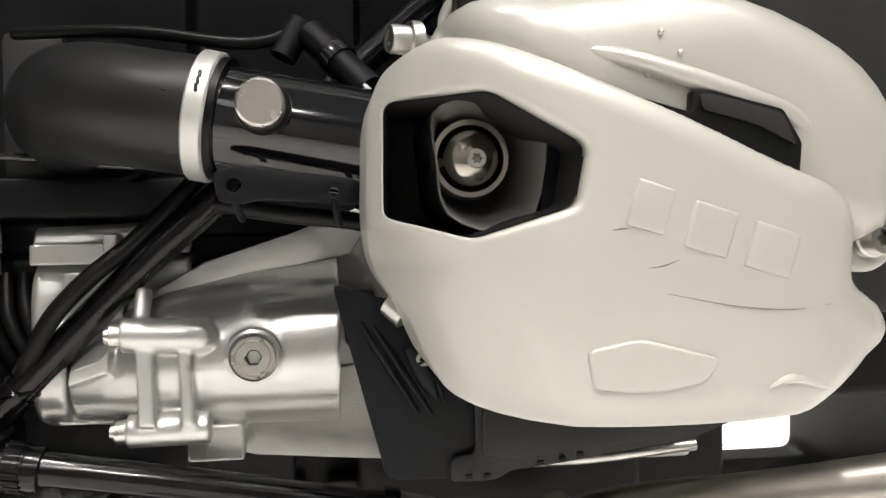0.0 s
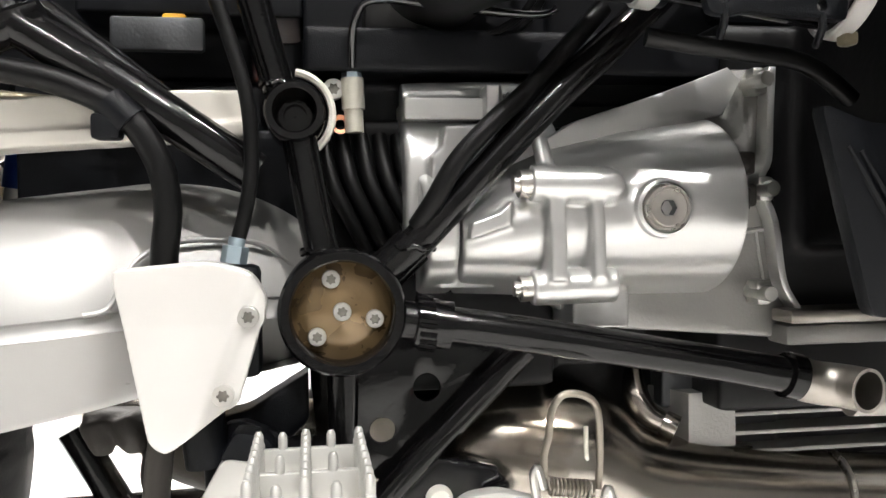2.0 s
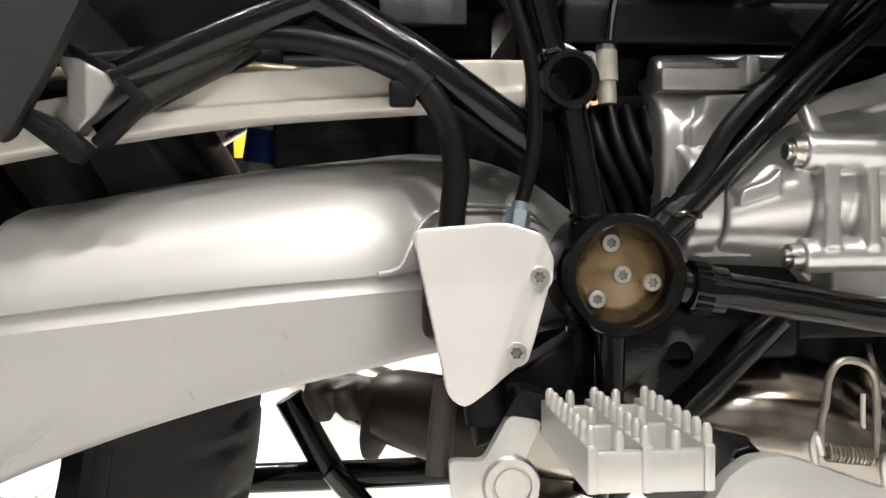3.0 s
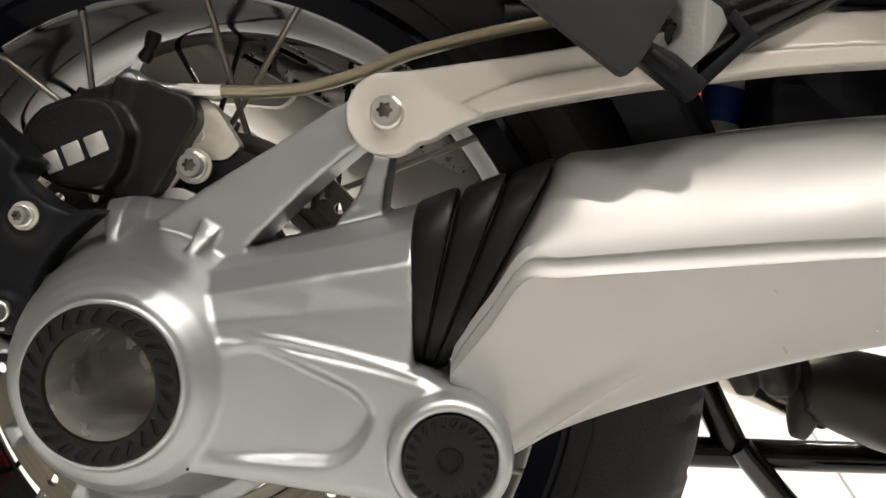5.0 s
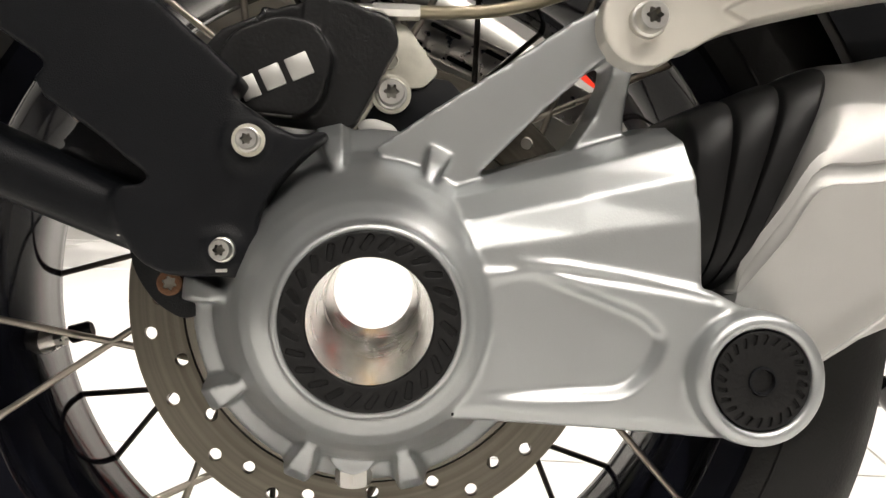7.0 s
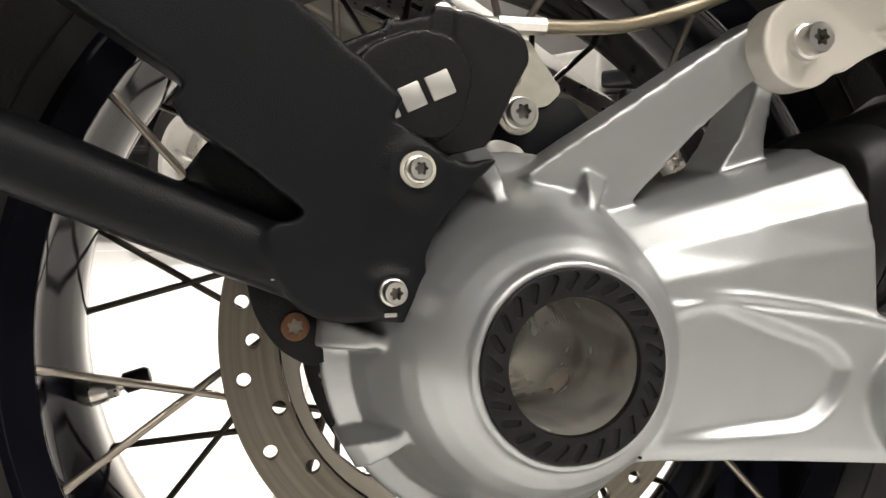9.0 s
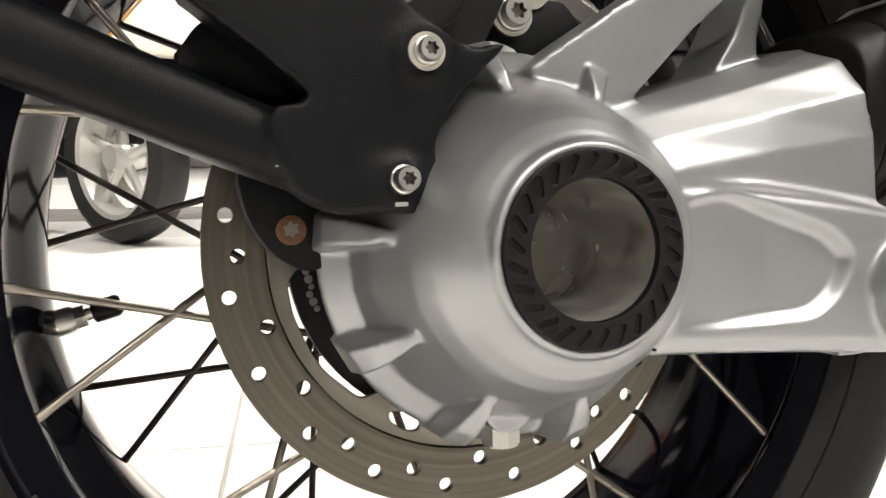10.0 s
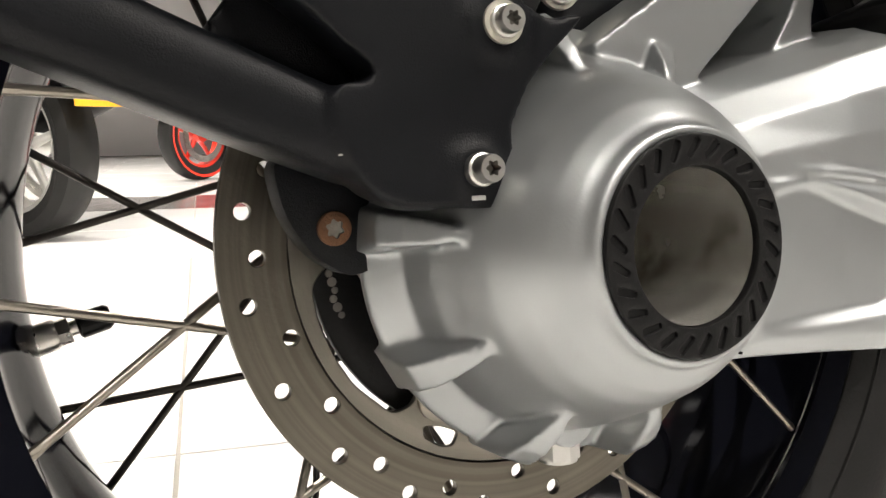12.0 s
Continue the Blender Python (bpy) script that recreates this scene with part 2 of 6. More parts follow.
def lathe(profile, cx, cz, n=64, caps=True, wave=None):
    """A turned body on an axis along y; profile: (radius, y). wave(angle, ring) may vary the radius."""
    rings = []
    for k, (r, y) in enumerate(profile):
        ring = []
        for a in np.linspace(0, 2 * math.pi, n, endpoint=False):
            q = r * (wave(a, k) if wave else 1.0)
            ring.append((cx + q * math.cos(a), y, cz + q * math.sin(a)))
        rings.append(ring)
    return loft(rings, caps=caps)


def ring_of(cx, cz, r, n=24):
    return [(cx + r * math.cos(a), cz + r * math.sin(a)) for a in np.linspace(0, 2 * math.pi, n, endpoint=False)]


def rounded(outline, k=4):
    return [tuple(p) for p in curve_through(outline, k, closed=True)]


def corners(outline, r, k=4):
    """The outline with each corner cut round by about r."""
    out = []
    n = len(outline)
    for i in range(n):
        a, b, c = (np.array(outline[(i + o) % n], float) for o in (-1, 0, 1))
        da, dc = (a - b), (c - b)
        q = min(r, 0.45 * np.linalg.norm(da), 0.45 * np.linalg.norm(dc))
        p, s = b + da / np.linalg.norm(da) * q, b + dc / np.linalg.norm(dc) * q
        for t in np.linspace(0, 1, k):
            out.append(tuple((1 - t) ** 2 * p + 2 * t * (1 - t) * b + t * t * s))
    return out


def plate(outline, y0, y1, bevel=0.0015, holes=(), seg=2):
    """A flat piece in the x-z plane from y0 (front) to y1 (back), with holes through it and broken edges."""
    bm = bmesh.new()
    edges = []
    for loop in (outline, *holes):
        vs = [bm.verts.new((x, y0, z)) for x, z in loop]
        edges += [bm.edges.new((vs[i], vs[(i + 1) % len(vs)])) for i in range(len(vs))]
    bmesh.ops.triangle_fill(bm, use_beauty=True, use_dissolve=False, edges=edges, normal=(0, -1, 0))
    got = bmesh.ops.extrude_face_region(bm, geom=bm.faces[:])
    for v in got["geom"]:
        if isinstance(v, bmesh.types.BMVert):
            v.co.y = y1
    bmesh.ops.recalc_face_normals(bm, faces=bm.faces[:])
    if bevel > 0:
        sharp = [e for e in bm.edges if len(e.link_faces) == 2 and e.calc_face_angle(0) > 1.0 and abs(e.verts[0].co.y - e.verts[1].co.y) < 1e-6]
        bmesh.ops.bevel(bm, geom=sharp, offset=bevel, segments=seg, profile=0.5, affect="EDGES", clamp_overlap=True)
    return bm


def box(x0, x1, y0, y1, z0, z1, bevel=0.002, seg=2):
    bm = bmesh.new()
    bmesh.ops.create_cube(bm, size=1.0)
    for v in bm.verts:
        v.co = Vector(((x0, x1)[v.co.x > 0], (y0, y1)[v.co.y > 0], (z0, z1)[v.co.z > 0]))
    if bevel > 0:
        bmesh.ops.bevel(bm, geom=bm.edges[:], offset=bevel, segments=seg, profile=0.5, affect="EDGES", clamp_overlap=True)
    return bm


def cast(bm, name, material, voxel=0.0016, smooth=6, shape=None, angle=60):
    """Overlapping solids melted into one casting with filleted joints; shape(co) may then bend the surface."""
    bmesh.ops.recalc_face_normals(bm, faces=bm.faces[:])
    me = bpy.data.meshes.new(name)
    bm.to_mesh(me)
    bm.free()
    ob = new("casting_core", me)
    r = ob.modifiers.new("melt", "REMESH")
    r.mode, r.voxel_size, r.use_smooth_shade = "VOXEL", voxel, True
    if smooth:
        s = ob.modifiers.new("fillet", "SMOOTH")
        s.factor, s.iterations = 0.5, smooth
    got = bpy.data.meshes.new_from_object(ob.evaluated_get(bpy.context.evaluated_depsgraph_get()))
    bpy.data.objects.remove(ob)
    bpy.data.meshes.remove(me)
    if shape:
        co = np.empty(len(got.vertices) * 3)
        got.vertices.foreach_get("co", co)
        got.vertices.foreach_set("co", shape(co.reshape(-1, 3)).ravel())
    got.name = name
    got.materials.clear()
    got.materials.append(material)
    got.polygons.foreach_set("use_smooth", [True] * len(got.polygons))
    got.update()
    return got


def swept_box(a, b, wa, wb, y0, y1, drop=0.0):
    """A beam in the x-z plane from a to b, of widths wa and wb."""
    a, b = np.array(a), np.array(b)
    d = (b - a) / np.linalg.norm(b - a)
    s = np.array((-d[1], d[0]))
    rings = []
    for c, w in ((a, wa), (b, wb)):
        rings.append([(c[0] + s[0] * u * w, y, c[1] + s[1] * u * w) for u, y in ((-0.5, y0), (0.5, y0), (0.5, y1), (-0.5, y1))])
    return loft(rings)


_bolts = {}


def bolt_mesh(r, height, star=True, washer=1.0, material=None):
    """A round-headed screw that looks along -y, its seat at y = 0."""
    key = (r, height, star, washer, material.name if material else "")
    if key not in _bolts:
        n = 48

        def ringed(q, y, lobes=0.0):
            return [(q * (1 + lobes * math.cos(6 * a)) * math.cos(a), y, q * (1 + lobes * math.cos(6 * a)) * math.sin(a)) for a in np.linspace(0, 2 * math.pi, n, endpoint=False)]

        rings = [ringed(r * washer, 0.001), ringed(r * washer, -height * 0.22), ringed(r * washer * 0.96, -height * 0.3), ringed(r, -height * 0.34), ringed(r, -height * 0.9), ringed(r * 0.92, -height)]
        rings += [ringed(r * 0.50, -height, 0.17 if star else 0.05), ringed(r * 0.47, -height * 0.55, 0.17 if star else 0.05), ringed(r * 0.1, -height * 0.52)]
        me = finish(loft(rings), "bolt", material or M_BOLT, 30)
        # socket faces take the darker metal, the shade of the socket in colour
        me.materials.append(M_SOCKET_SHADE)
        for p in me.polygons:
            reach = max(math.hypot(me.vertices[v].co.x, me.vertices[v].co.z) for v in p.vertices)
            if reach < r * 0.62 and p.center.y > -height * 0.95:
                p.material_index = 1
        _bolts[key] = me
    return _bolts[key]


def bolt(name, x, y, z, r, height, parent, label="", star=True, washer=1.0, turn=0.0, material=None):
    return part(name, bolt_mesh(r, height, star, washer, material), None, parent, label, pose(x, y, z, 0, turn, 0))


# ---- the room ----
TURN = -9.5  # the tile joints run aslant to the motorcycle
TILE = 0.75


def slab(name, x0, x1, y0, y1, z0, z1, material, label, category):
    return tagged(part(name, box(x0, x1, y0, y1, z0, z1, 0), material, None), label, category, kind="structure")


floor = slab("floor", -7, 8, -5, 11, -0.12, -0.004, M_GROUT, "showroom floor of large glossy white tiles with thin joints", "floor")
slab("wall_north", -7, 8, 11.0, 11.2, 0, 3.2, M_WALL, "plain white painted showroom wall", "wall")
slab("wall_south", -7, 8, -5.2, -5.0, 0, 3.2, M_WALL, "plain white painted showroom wall", "wall")
slab("wall_west", -7.2, -7, -5, 11, 0, 3.2, M_WALL, "plain white painted showroom wall", "wall")
slab("wall_east", 8, 8.2, -5, 11, 0, 3.2, M_WALL, "plain white painted showroom wall", "wall")
slab("ceiling", -7, 8, -5, 11, 3.2, 3.4, M_CEIL, "dark grey showroom ceiling", "ceiling")

ceiling_light = tagged(new("ceiling_light"), "long white ceiling panel light, switched on", "light", "ceiling lights")
part("light_frame", box(-0.17, 0.17, -0.80, 0.80, 0.012, 0.05, 0.004), M_WHITE_CASE, ceiling_light)
part("diffuser", box(-0.15, 0.15, -0.78, 0.78, 0.0, 0.011, 0.002), M_PANEL, ceiling_light)
ceiling_light.matrix_basis = pose(4.3, -1.3, 3.15, 0, 0, TURN)
for lx, ly in ((1.25, -1.3), (2.85, -1.3), (-3.0, -1.3), (-0.35, 1.5), (1.25, 1.5), (-1.95, 1.5), (2.85, 1.5), (-0.35, 4.5), (1.25, 4.5), (-1.95, 4.5), (2.85, 4.5), (0.5, 8.0), (-2.5, 8.0), (3.5, 8.0)):
    copy_thing(ceiling_light, pose(lx, ly, 3.15, 0, 0, TURN))

# unseen row on the near side, added to brighten what the metal reflects
for lx, ly in ((-0.35, -3.6), (1.25, -3.6), (-1.95, -3.6), (2.85, -3.6)):
    copy_thing(ceiling_light, pose(lx, ly, 3.15, 0, 0, TURN))

ceiling_spot = tagged(new("ceiling_spot"), "small round white ceiling spotlight, switched on", "light", "ceiling spotlights")
spot_can = lathe([(0.050, 0.0), (0.058, 0.004), (0.058, 0.10), (0.030, 0.12)], 0, 0, 28)
part("housing", spot_can, M_WHITE_CASE, ceiling_spot)
part("lens", lathe([(0.0005, -0.003), (0.040, -0.003), (0.046, 0.001)], 0, 0, 24), M_PANEL, ceiling_spot)
for k, (lx, ly, watts) in enumerate(SPOTS):
    m = pose(lx, ly, 3.06) @ pose(0, 0, 0, 90)
    if k == 0:
        ceiling_spot.matrix_basis = m
    else:
        copy_thing(ceiling_spot, m)
    beam = bpy.data.lights.new("spot_beam", "SPOT")
    beam.energy = watts
    beam.spot_size, beam.spot_blend, beam.shadow_soft_size = radians(130), 0.6, 0.016
    beam.color = (1.0, 0.955, 0.89)
    lamp = new("spot_beam", beam)
    # those over the open floor point down, those over the motorcycle point at it
    aim = (0.35, -0.15, 0.45)
    # beams on the open floor are added to whiten it and bounce light up
    if ly > 0 or ly < -2:
        beam.spot_size, beam.spot_blend = radians(84), 0.35
        aim = (lx, ly + (0.6 if ly > 2 else -0.45 if ly > 0 else 0.3), 0.0)
    lamp.matrix_basis = look((lx, ly, 3.04), aim)

# ---- the motorcycle ----
bike = tagged(new("motorcycle"), "silver and black boxer motorcycle leaning on its stand on tiles", "motorcycle")
bike.matrix_basis = LEAN

AXLE = 0.318

# -- rear wheel --


def rear_wheel():
    hub = part("rear_wheel", lathe([(0.040, -0.046), (0.050, -0.044), (0.052, -0.030), (0.066, -0.026), (0.066, -0.012), (0.054, -0.006), (0.054, 0.030), (0.066, 0.034), (0.066, 0.048), (0.052, 0.056), (0.046, 0.054), (0.046, -0.02), (0.040, -0.046)], 0, AXLE, 48, caps=False), M_DARK, bike, "black spoked rear wheel with a road tyre")
    prof = [(0.214, -0.056), (0.232, -0.059), (0.234, -0.064), (0.226, -0.068), (0.212, -0.064), (0.2128, -0.0575), (0.2112, -0.050), (0.2075, -0.038), (0.2038, -0.026), (0.2016, -0.015), (0.2012, -0.006), (0.2020, 0.006), (0.2045, 0.024), (0.2075, 0.042), (0.2085, 0.050), (0.209, 0.058), (0.212, 0.064), (0.226, 0.068), (0.234, 0.064), (0.232, 0.059), (0.214, 0.056), (0.207, 0.0), (0.214, -0.056)]
    part("rim", lathe(prof, 0, AXLE, 128, caps=False), M_RIM, hub, "glossy black rim")
    for side in (-1, 1):
        part("rim_lip", lathe([(0.2128, side * 0.0585), (0.2122, side * 0.0605), (0.2132, side * 0.0620), (0.2142, side * 0.0612)], 0, AXLE, 128, caps=False), M_BLACK_GLOSS, hub)
    # tyre: carcass and a coarse block tread
    half = [(0.226, 0.062), (0.236, 0.0685), (0.250, 0.0765), (0.263, 0.0800), (0.279, 0.0770), (0.295, 0.065), (0.308, 0.045), (0.3160, 0.024), (0.318, 0.0)]
    prof = [(r, -y) for r, y in half] + [(r, y) for r, y in half[-2::-1]] + [(0.222, 0.050), (0.222, -0.050), (0.226, -0.062)]

    def tread(a, k):
        if 6 <= k <= 10:
            slant = abs(k - 8) * 0.30
            if ((a / (2 * math.pi) * 36 + slant) % 1.0) < 0.16 and k != 8:
                return 0.981
        return 1.0

    tyre = part("tyre", lathe(prof, 0, AXLE, 432, caps=False, wave=tread), M_TYRE, hub, "black rubber tyre with slanted grooves")
    # moulded line round the flank
    r, y = 0.243, 0.0727
    part("sidewall_rib", lathe([(r - 0.0014, -y + 0.0015), (r - 0.0006, -y - 0.0005), (r + 0.0006, -y - 0.0005), (r + 0.0014, -y + 0.0010)], 0, AXLE, 120, caps=False), M_TYRE, tyre)
    # spokes: ten crossing pairs to each rim edge
    for side, first, pair, tilt in ((-1, 182.5, 15.3, 73), (1, 164.5, 13.7, 73)):
        length_mesh = None
        for k in range(10):
            for j in (0, 1):
                th = radians(first + 36 * k + pair * j)
                ph = th + radians(tilt) * (1 if j == 0 else -1)
                a = Vector((0.2115 * math.cos(th), side * 0.0555, AXLE + 0.2115 * math.sin(th)))
                b = Vector((0.060 * math.cos(ph), -0.018 if side < 0 else 0.040, AXLE + 0.060 * math.sin(ph)))
                d = b - a
                if length_mesh is None:
                    sp = tube([(0, 0, 0), (0, 0, d.length)], 0.00205, 10, 1)
                    nip = tube([(0, 0, -0.006), (0, 0, 0.008)], [0.0024, 0.0023, 0.0019], 8, 2)
                    # spokes to the far rim edge use a much darker colour
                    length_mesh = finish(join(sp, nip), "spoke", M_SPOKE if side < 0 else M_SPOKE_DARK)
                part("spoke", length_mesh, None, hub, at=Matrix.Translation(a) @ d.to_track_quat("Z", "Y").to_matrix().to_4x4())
    # valve
    va = radians(189.0)
    stem = join(lathe([(0.0068, -0.004), (0.0068, 0.010), (0.0060, 0.0115)], 0, 0, 20), lathe([(0.0060, 0.0115), (0.0060, 0.0165)], 0, 0, 6), lathe([(0.0032, 0.0165), (0.0032, 0.021)], 0, 0, 12))
    seat = pose(0.2040 * math.cos(va), -0.002, AXLE + 0.2040 * math.sin(va)) @ pose(0, 0, 0, 0, 180 - math.degrees(va), 0) @ pose(0, 0, 0, 0, 0, -90) @ pose(0, 0, 0, 6)
    valve = part("valve", stem, M_STEEL, hub, "steel tyre valve", at=seat)
    part("valve_cap", lathe([(0.0042, 0.0195), (0.0056, 0.0205), (0.0056, 0.0315), (0.0042, 0.0335)], 0, 0, 14), M_RUBBER, valve, "black valve cap")
    # balance weights
    for a0, a1 in ((205, 213),):
        arc = [(0.2275 * math.cos(radians(a)), -0.0685, AXLE + 0.2275 * math.sin(radians(a))) for a in np.linspace(a0, a1, 7)]
        part("balance_weight", tube(arc, 0.0035, 8, 1, flat=0.35), M_BARE, hub, "dark grey stick-on balance weight")
    return hub


wheel = rear_wheel()


def brake_disc():
    holes = []
    for k in range(40):
        a = radians(171.2 + 9.0 * k)
        r = 0.1223 if k % 2 == 0 else (0.1160, 0.1094, 0.1094, 0.1160)[(k // 2) % 4]
        holes.append([(r * math.cos(a) + 0.0035 * math.cos(b), AXLE + r * math.sin(a) + 0.0035 * math.sin(b)) for b in np.linspace(0, 2 * math.pi, 14, endpoint=False)])
    disc = part("brake_disc", plate(ring_of(0, AXLE, 0.1325, 160), -0.0545, -0.0500, 0.0004, [*holes, ring_of(0, AXLE, 0.1035, 120)], 1), M_DISC, bike, "drilled steel rear brake disc, brown-grey and worn")
    # carrier: five arms to the hub, with wide windows and small slots between
    windows = []
    for k in range(5):
        a0 = 239.5 + 72 * k

        def at(r, d):
            a = radians(a0 + d)
            return (r * math.cos(a), AXLE + r * math.sin(a))

        windows.append(corners([at(0.0950, -51), at(0.0962, -42), at(0.0965, -32), at(0.0968, -23), at(0.0950, -9.5), at(0.0868, -5.5), at(0.0735, -8), at(0.0720, -30), at(0.0735, -52), at(0.0868, -56)], 0.004, 4))
        windows.append(corners([at(0.0935, 0.4), at(0.0975, 2.2), at(0.0988, 7.5), at(0.0975, 11), at(0.0910, 11.5), at(0.0905, 5)], 0.0022, 4))
    part("disc_carrier", plate(ring_of(0, AXLE, 0.1034, 120), -0.0536, -0.0508, 0.0006, [*windows, ring_of(0, AXLE, 0.060, 60)], 1), M_CARRIER, disc, "disc carrier with wide windows")
    for k in range(5):
        a = radians(240.5 + 72 * k)
        x, z = 0.0795 * math.cos(a), AXLE + 0.0795 * math.sin(a)
        part("disc_washer", lathe([(0.004, -0.0530), (0.0098, -0.0530), (0.0098, -0.0560), (0.0085, -0.0568), (0.004, -0.0568)], x, z, 28, caps=False), M_CARRIER, disc)
        bolt("disc_bolt", x, -0.0565, z, 0.0066, 0.0075, disc, star=True, material=M_DISC_BOLT)
    return disc


disc = brake_disc()
# -- final drive --


def slot_ring(cx, cz, r_in, r_out, count, lean, width):
    """Outlines of slanted slots that stand in a ring."""
    out = []
    for k in range(count):
        a = 2 * math.pi * k / count
        p, q = np.array((r_in * math.cos(a), r_in * math.sin(a))), np.array((r_out * math.cos(a + lean), r_out * math.sin(a + lean)))
        d = (q - p) / np.linalg.norm(q - p)
        n = np.array((-d[1], d[0])) * width / 2
        loop = [p - n * 0.8 + d * 0.0003, q - n, q + n, p + n * 0.8 + d * 0.0003]
        out.append([(cx + x, cz + z) for x, z in corners(loop, width * 0.42, 3)])
    return out


def near_line(x, z, line):
    """Distance in the x-z plane from each point to a chain of points."""
    best = np.full(len(x), 1.0)
    for p, q in zip(line, line[1:]):
        p, d = np.array(p), np.array(q) - np.array(p)
        t = np.clip(((x - p[0]) * d[0] + (z - p[1]) * d[1]) / (d @ d), 0, 1)
        best = np.minimum(best, np.hypot(x - p[0] - t * d[0], z - p[1] - t * d[1]))
    return best


def inside(x, z, loop):
    odd = np.zeros(len(x), bool)
    for (x0, z0), (x1, z1) in zip(loop, loop[1:] + loop[:1]):
        if z0 != z1:
            odd ^= ((z0 > z) != (z1 > z)) & (x < (x1 - x0) * (z - z0) / (z1 - z0) + x0)
    return odd


def final_drive():
    # domed cover, its lip at the ring, the foot of the dome and the flange
    dome = [(0.030, -0.060), (0.068, -0.064), (0.0745, -0.070), (0.0770, -0.0900), (0.0865, -0.0915), (0.0885, -0.0985), (0.0865, -0.1010), (0.0762, -0.1100), (0.0715, -0.1235), (0.0685, -0.1300), (0.0655, -0.1375), (0.0615, -0.1475), (0.0560, -0.1580), (0.0500, -0.1662), (0.0445, -0.1715), (0.0412, -0.1740), (0.0400, -0.1775), (0.0385, -0.1785), (0.0365, -0.1785), (0.0365, -0.160), (0.030, -0.160)]
    solids = lathe(dome, 0, AXLE, 96, caps=False)
    solids = join(solids, lathe([(0.030, -0.160), (0.030, -0.060)], 0, AXLE, 96, caps=False))
    bmesh.ops.remove_doubles(solids, verts=solids.verts[:], dist=1e-5)
    # ribs with a flat front that narrows to a point on the dome
    for deg in (66.5, 103, 138, 173.5, 209.5, 246, 283):
        a = radians(deg)
        ca, sa = math.cos(a), math.sin(a)
        rings = []
        for r, y, hw in ((0.0605, -0.1395, 0.0004), (0.0655, -0.1395, 0.0022), (0.0740, -0.1345, 0.0042), (0.0830, -0.1270, 0.0056), (0.0895, -0.1180, 0.0060), (0.0900, -0.0960, 0.0064)):
            rings.append([(r * ca - s * sa, yy, AXLE + r * sa + s * ca) for s, yy in ((-hw - 0.0034, -0.092), (hw + 0.0034, -0.092), (hw, y), (-hw, y))])
        solids = join(solids, loft(rings))
    # shaft tunnel that opens at the gaiter: flat top, sloped shoulder, upright front
    rings = []
    for x0, x1, sect in ((0.012, 0.012, ((-0.085, 0.373), (-0.115, 0.371), (-0.138, 0.366), (-0.148, 0.361), (-0.150, 0.358), (-0.150, 0.354), (-0.085, 0.354))), (0.046, 0.047, ((-0.085, 0.3835), (-0.122, 0.3800), (-0.144, 0.3715), (-0.1560, 0.3600), (-0.1610, 0.3470), (-0.1615, 0.325), (-0.085, 0.325))), (0.092, 0.093, ((-0.085, 0.3965), (-0.126, 0.3925), (-0.150, 0.3830), (-0.1625, 0.3700), (-0.1665, 0.3540), (-0.1670, 0.322), (-0.085, 0.322))), (0.1398, 0.1428, ((-0.085, 0.4105), (-0.130, 0.4055), (-0.155, 0.3960), (-0.1675, 0.3800), (-0.1705, 0.3600), (-0.1715, 0.318), (-0.085, 0.318)))):
        top, low = sect[0][1], 0.330
        rings.append([(x1 + (x0 - x1) * np.clip((z - low) / (top - low), 0, 1), y, z) for y, z in sect])
    solids = join(solids, loft(rings))
    # lower arm to the pivot eye, its face coming forward towards the eye
    rings = []
    for x, top, low, y in ((0.0335, 0.345, 0.2710, -0.1595), (0.045, 0.3440, 0.2715, -0.1625), (0.075, 0.3420, 0.2702, -0.1665), (0.105, 0.3375, 0.2685, -0.1705), (0.130, 0.3335, 0.2668, -0.1738), (0.148, 0.3300, 0.2655, -0.1765), (0.166, 0.3205, 0.2655, -0.1765)):
        rings.append([(x, -0.100, top), (x, y + 0.010, top), (x, y + 0.003, top - 0.0015), (x, y, top - 0.006), (x, y, low + 0.007), (x, y + 0.003, low + 0.0018), (x, y + 0.010, low), (x, -0.100, low)])
    solids = join(solids, loft(rings))
    # pivot eye
    solids = join(solids, lathe([(0.005, -0.100), (0.0280, -0.100), (0.0287, -0.1790), (0.0278, -0.1850), (0.0255, -0.1872), (0.0222, -0.1872), (0.0212, -0.1845), (0.0212, -0.1800), (0.005, -0.1800)], 0.162, 0.2938, 64))
    # upper arm to the link, forked
    solids = join(solids, loft([[(x, y, z) for x, y, z in ((p[0] - w * 0.63, y0, p[1] + w * 0.77), (p[0] + w * 0.63, y0, p[1] - w * 0.77), (p[0] + w * 0.63, y1, p[1] - w * 0.77), (p[0] - w * 0.63, y1, p[1] + w * 0.77))] for p, w, y0, y1 in (((0.018, 0.374), 0.026, -0.124, -0.085), ((0.040, 0.3975), 0.0185, -0.128, -0.088), ((0.072, 0.423), 0.0138, -0.131, -0.092), ((0.100, 0.444), 0.0115, -0.134, -0.098), ((0.122, 0.455), 0.0125, -0.134, -0.102))]))
    solids = join(solids, loft([[(c + w, y0, z), (c + w, y1, z), (c - w, y1, z), (c - w, y0, z)] for c, w, z, y0, y1 in ((0.122, 0.0060, 0.452, -0.132, -0.098), (0.119, 0.0050, 0.430, -0.126, -0.094), (0.114, 0.0070, 0.411, -0.124, -0.088), (0.108, 0.012, 0.395, -0.124, -0.086))]))
    solids = join(solids, lathe([(0.002, -0.134), (0.0175, -0.134), (0.0175, -0.100), (0.002, -0.100)], 0.124, 0.451, 32))
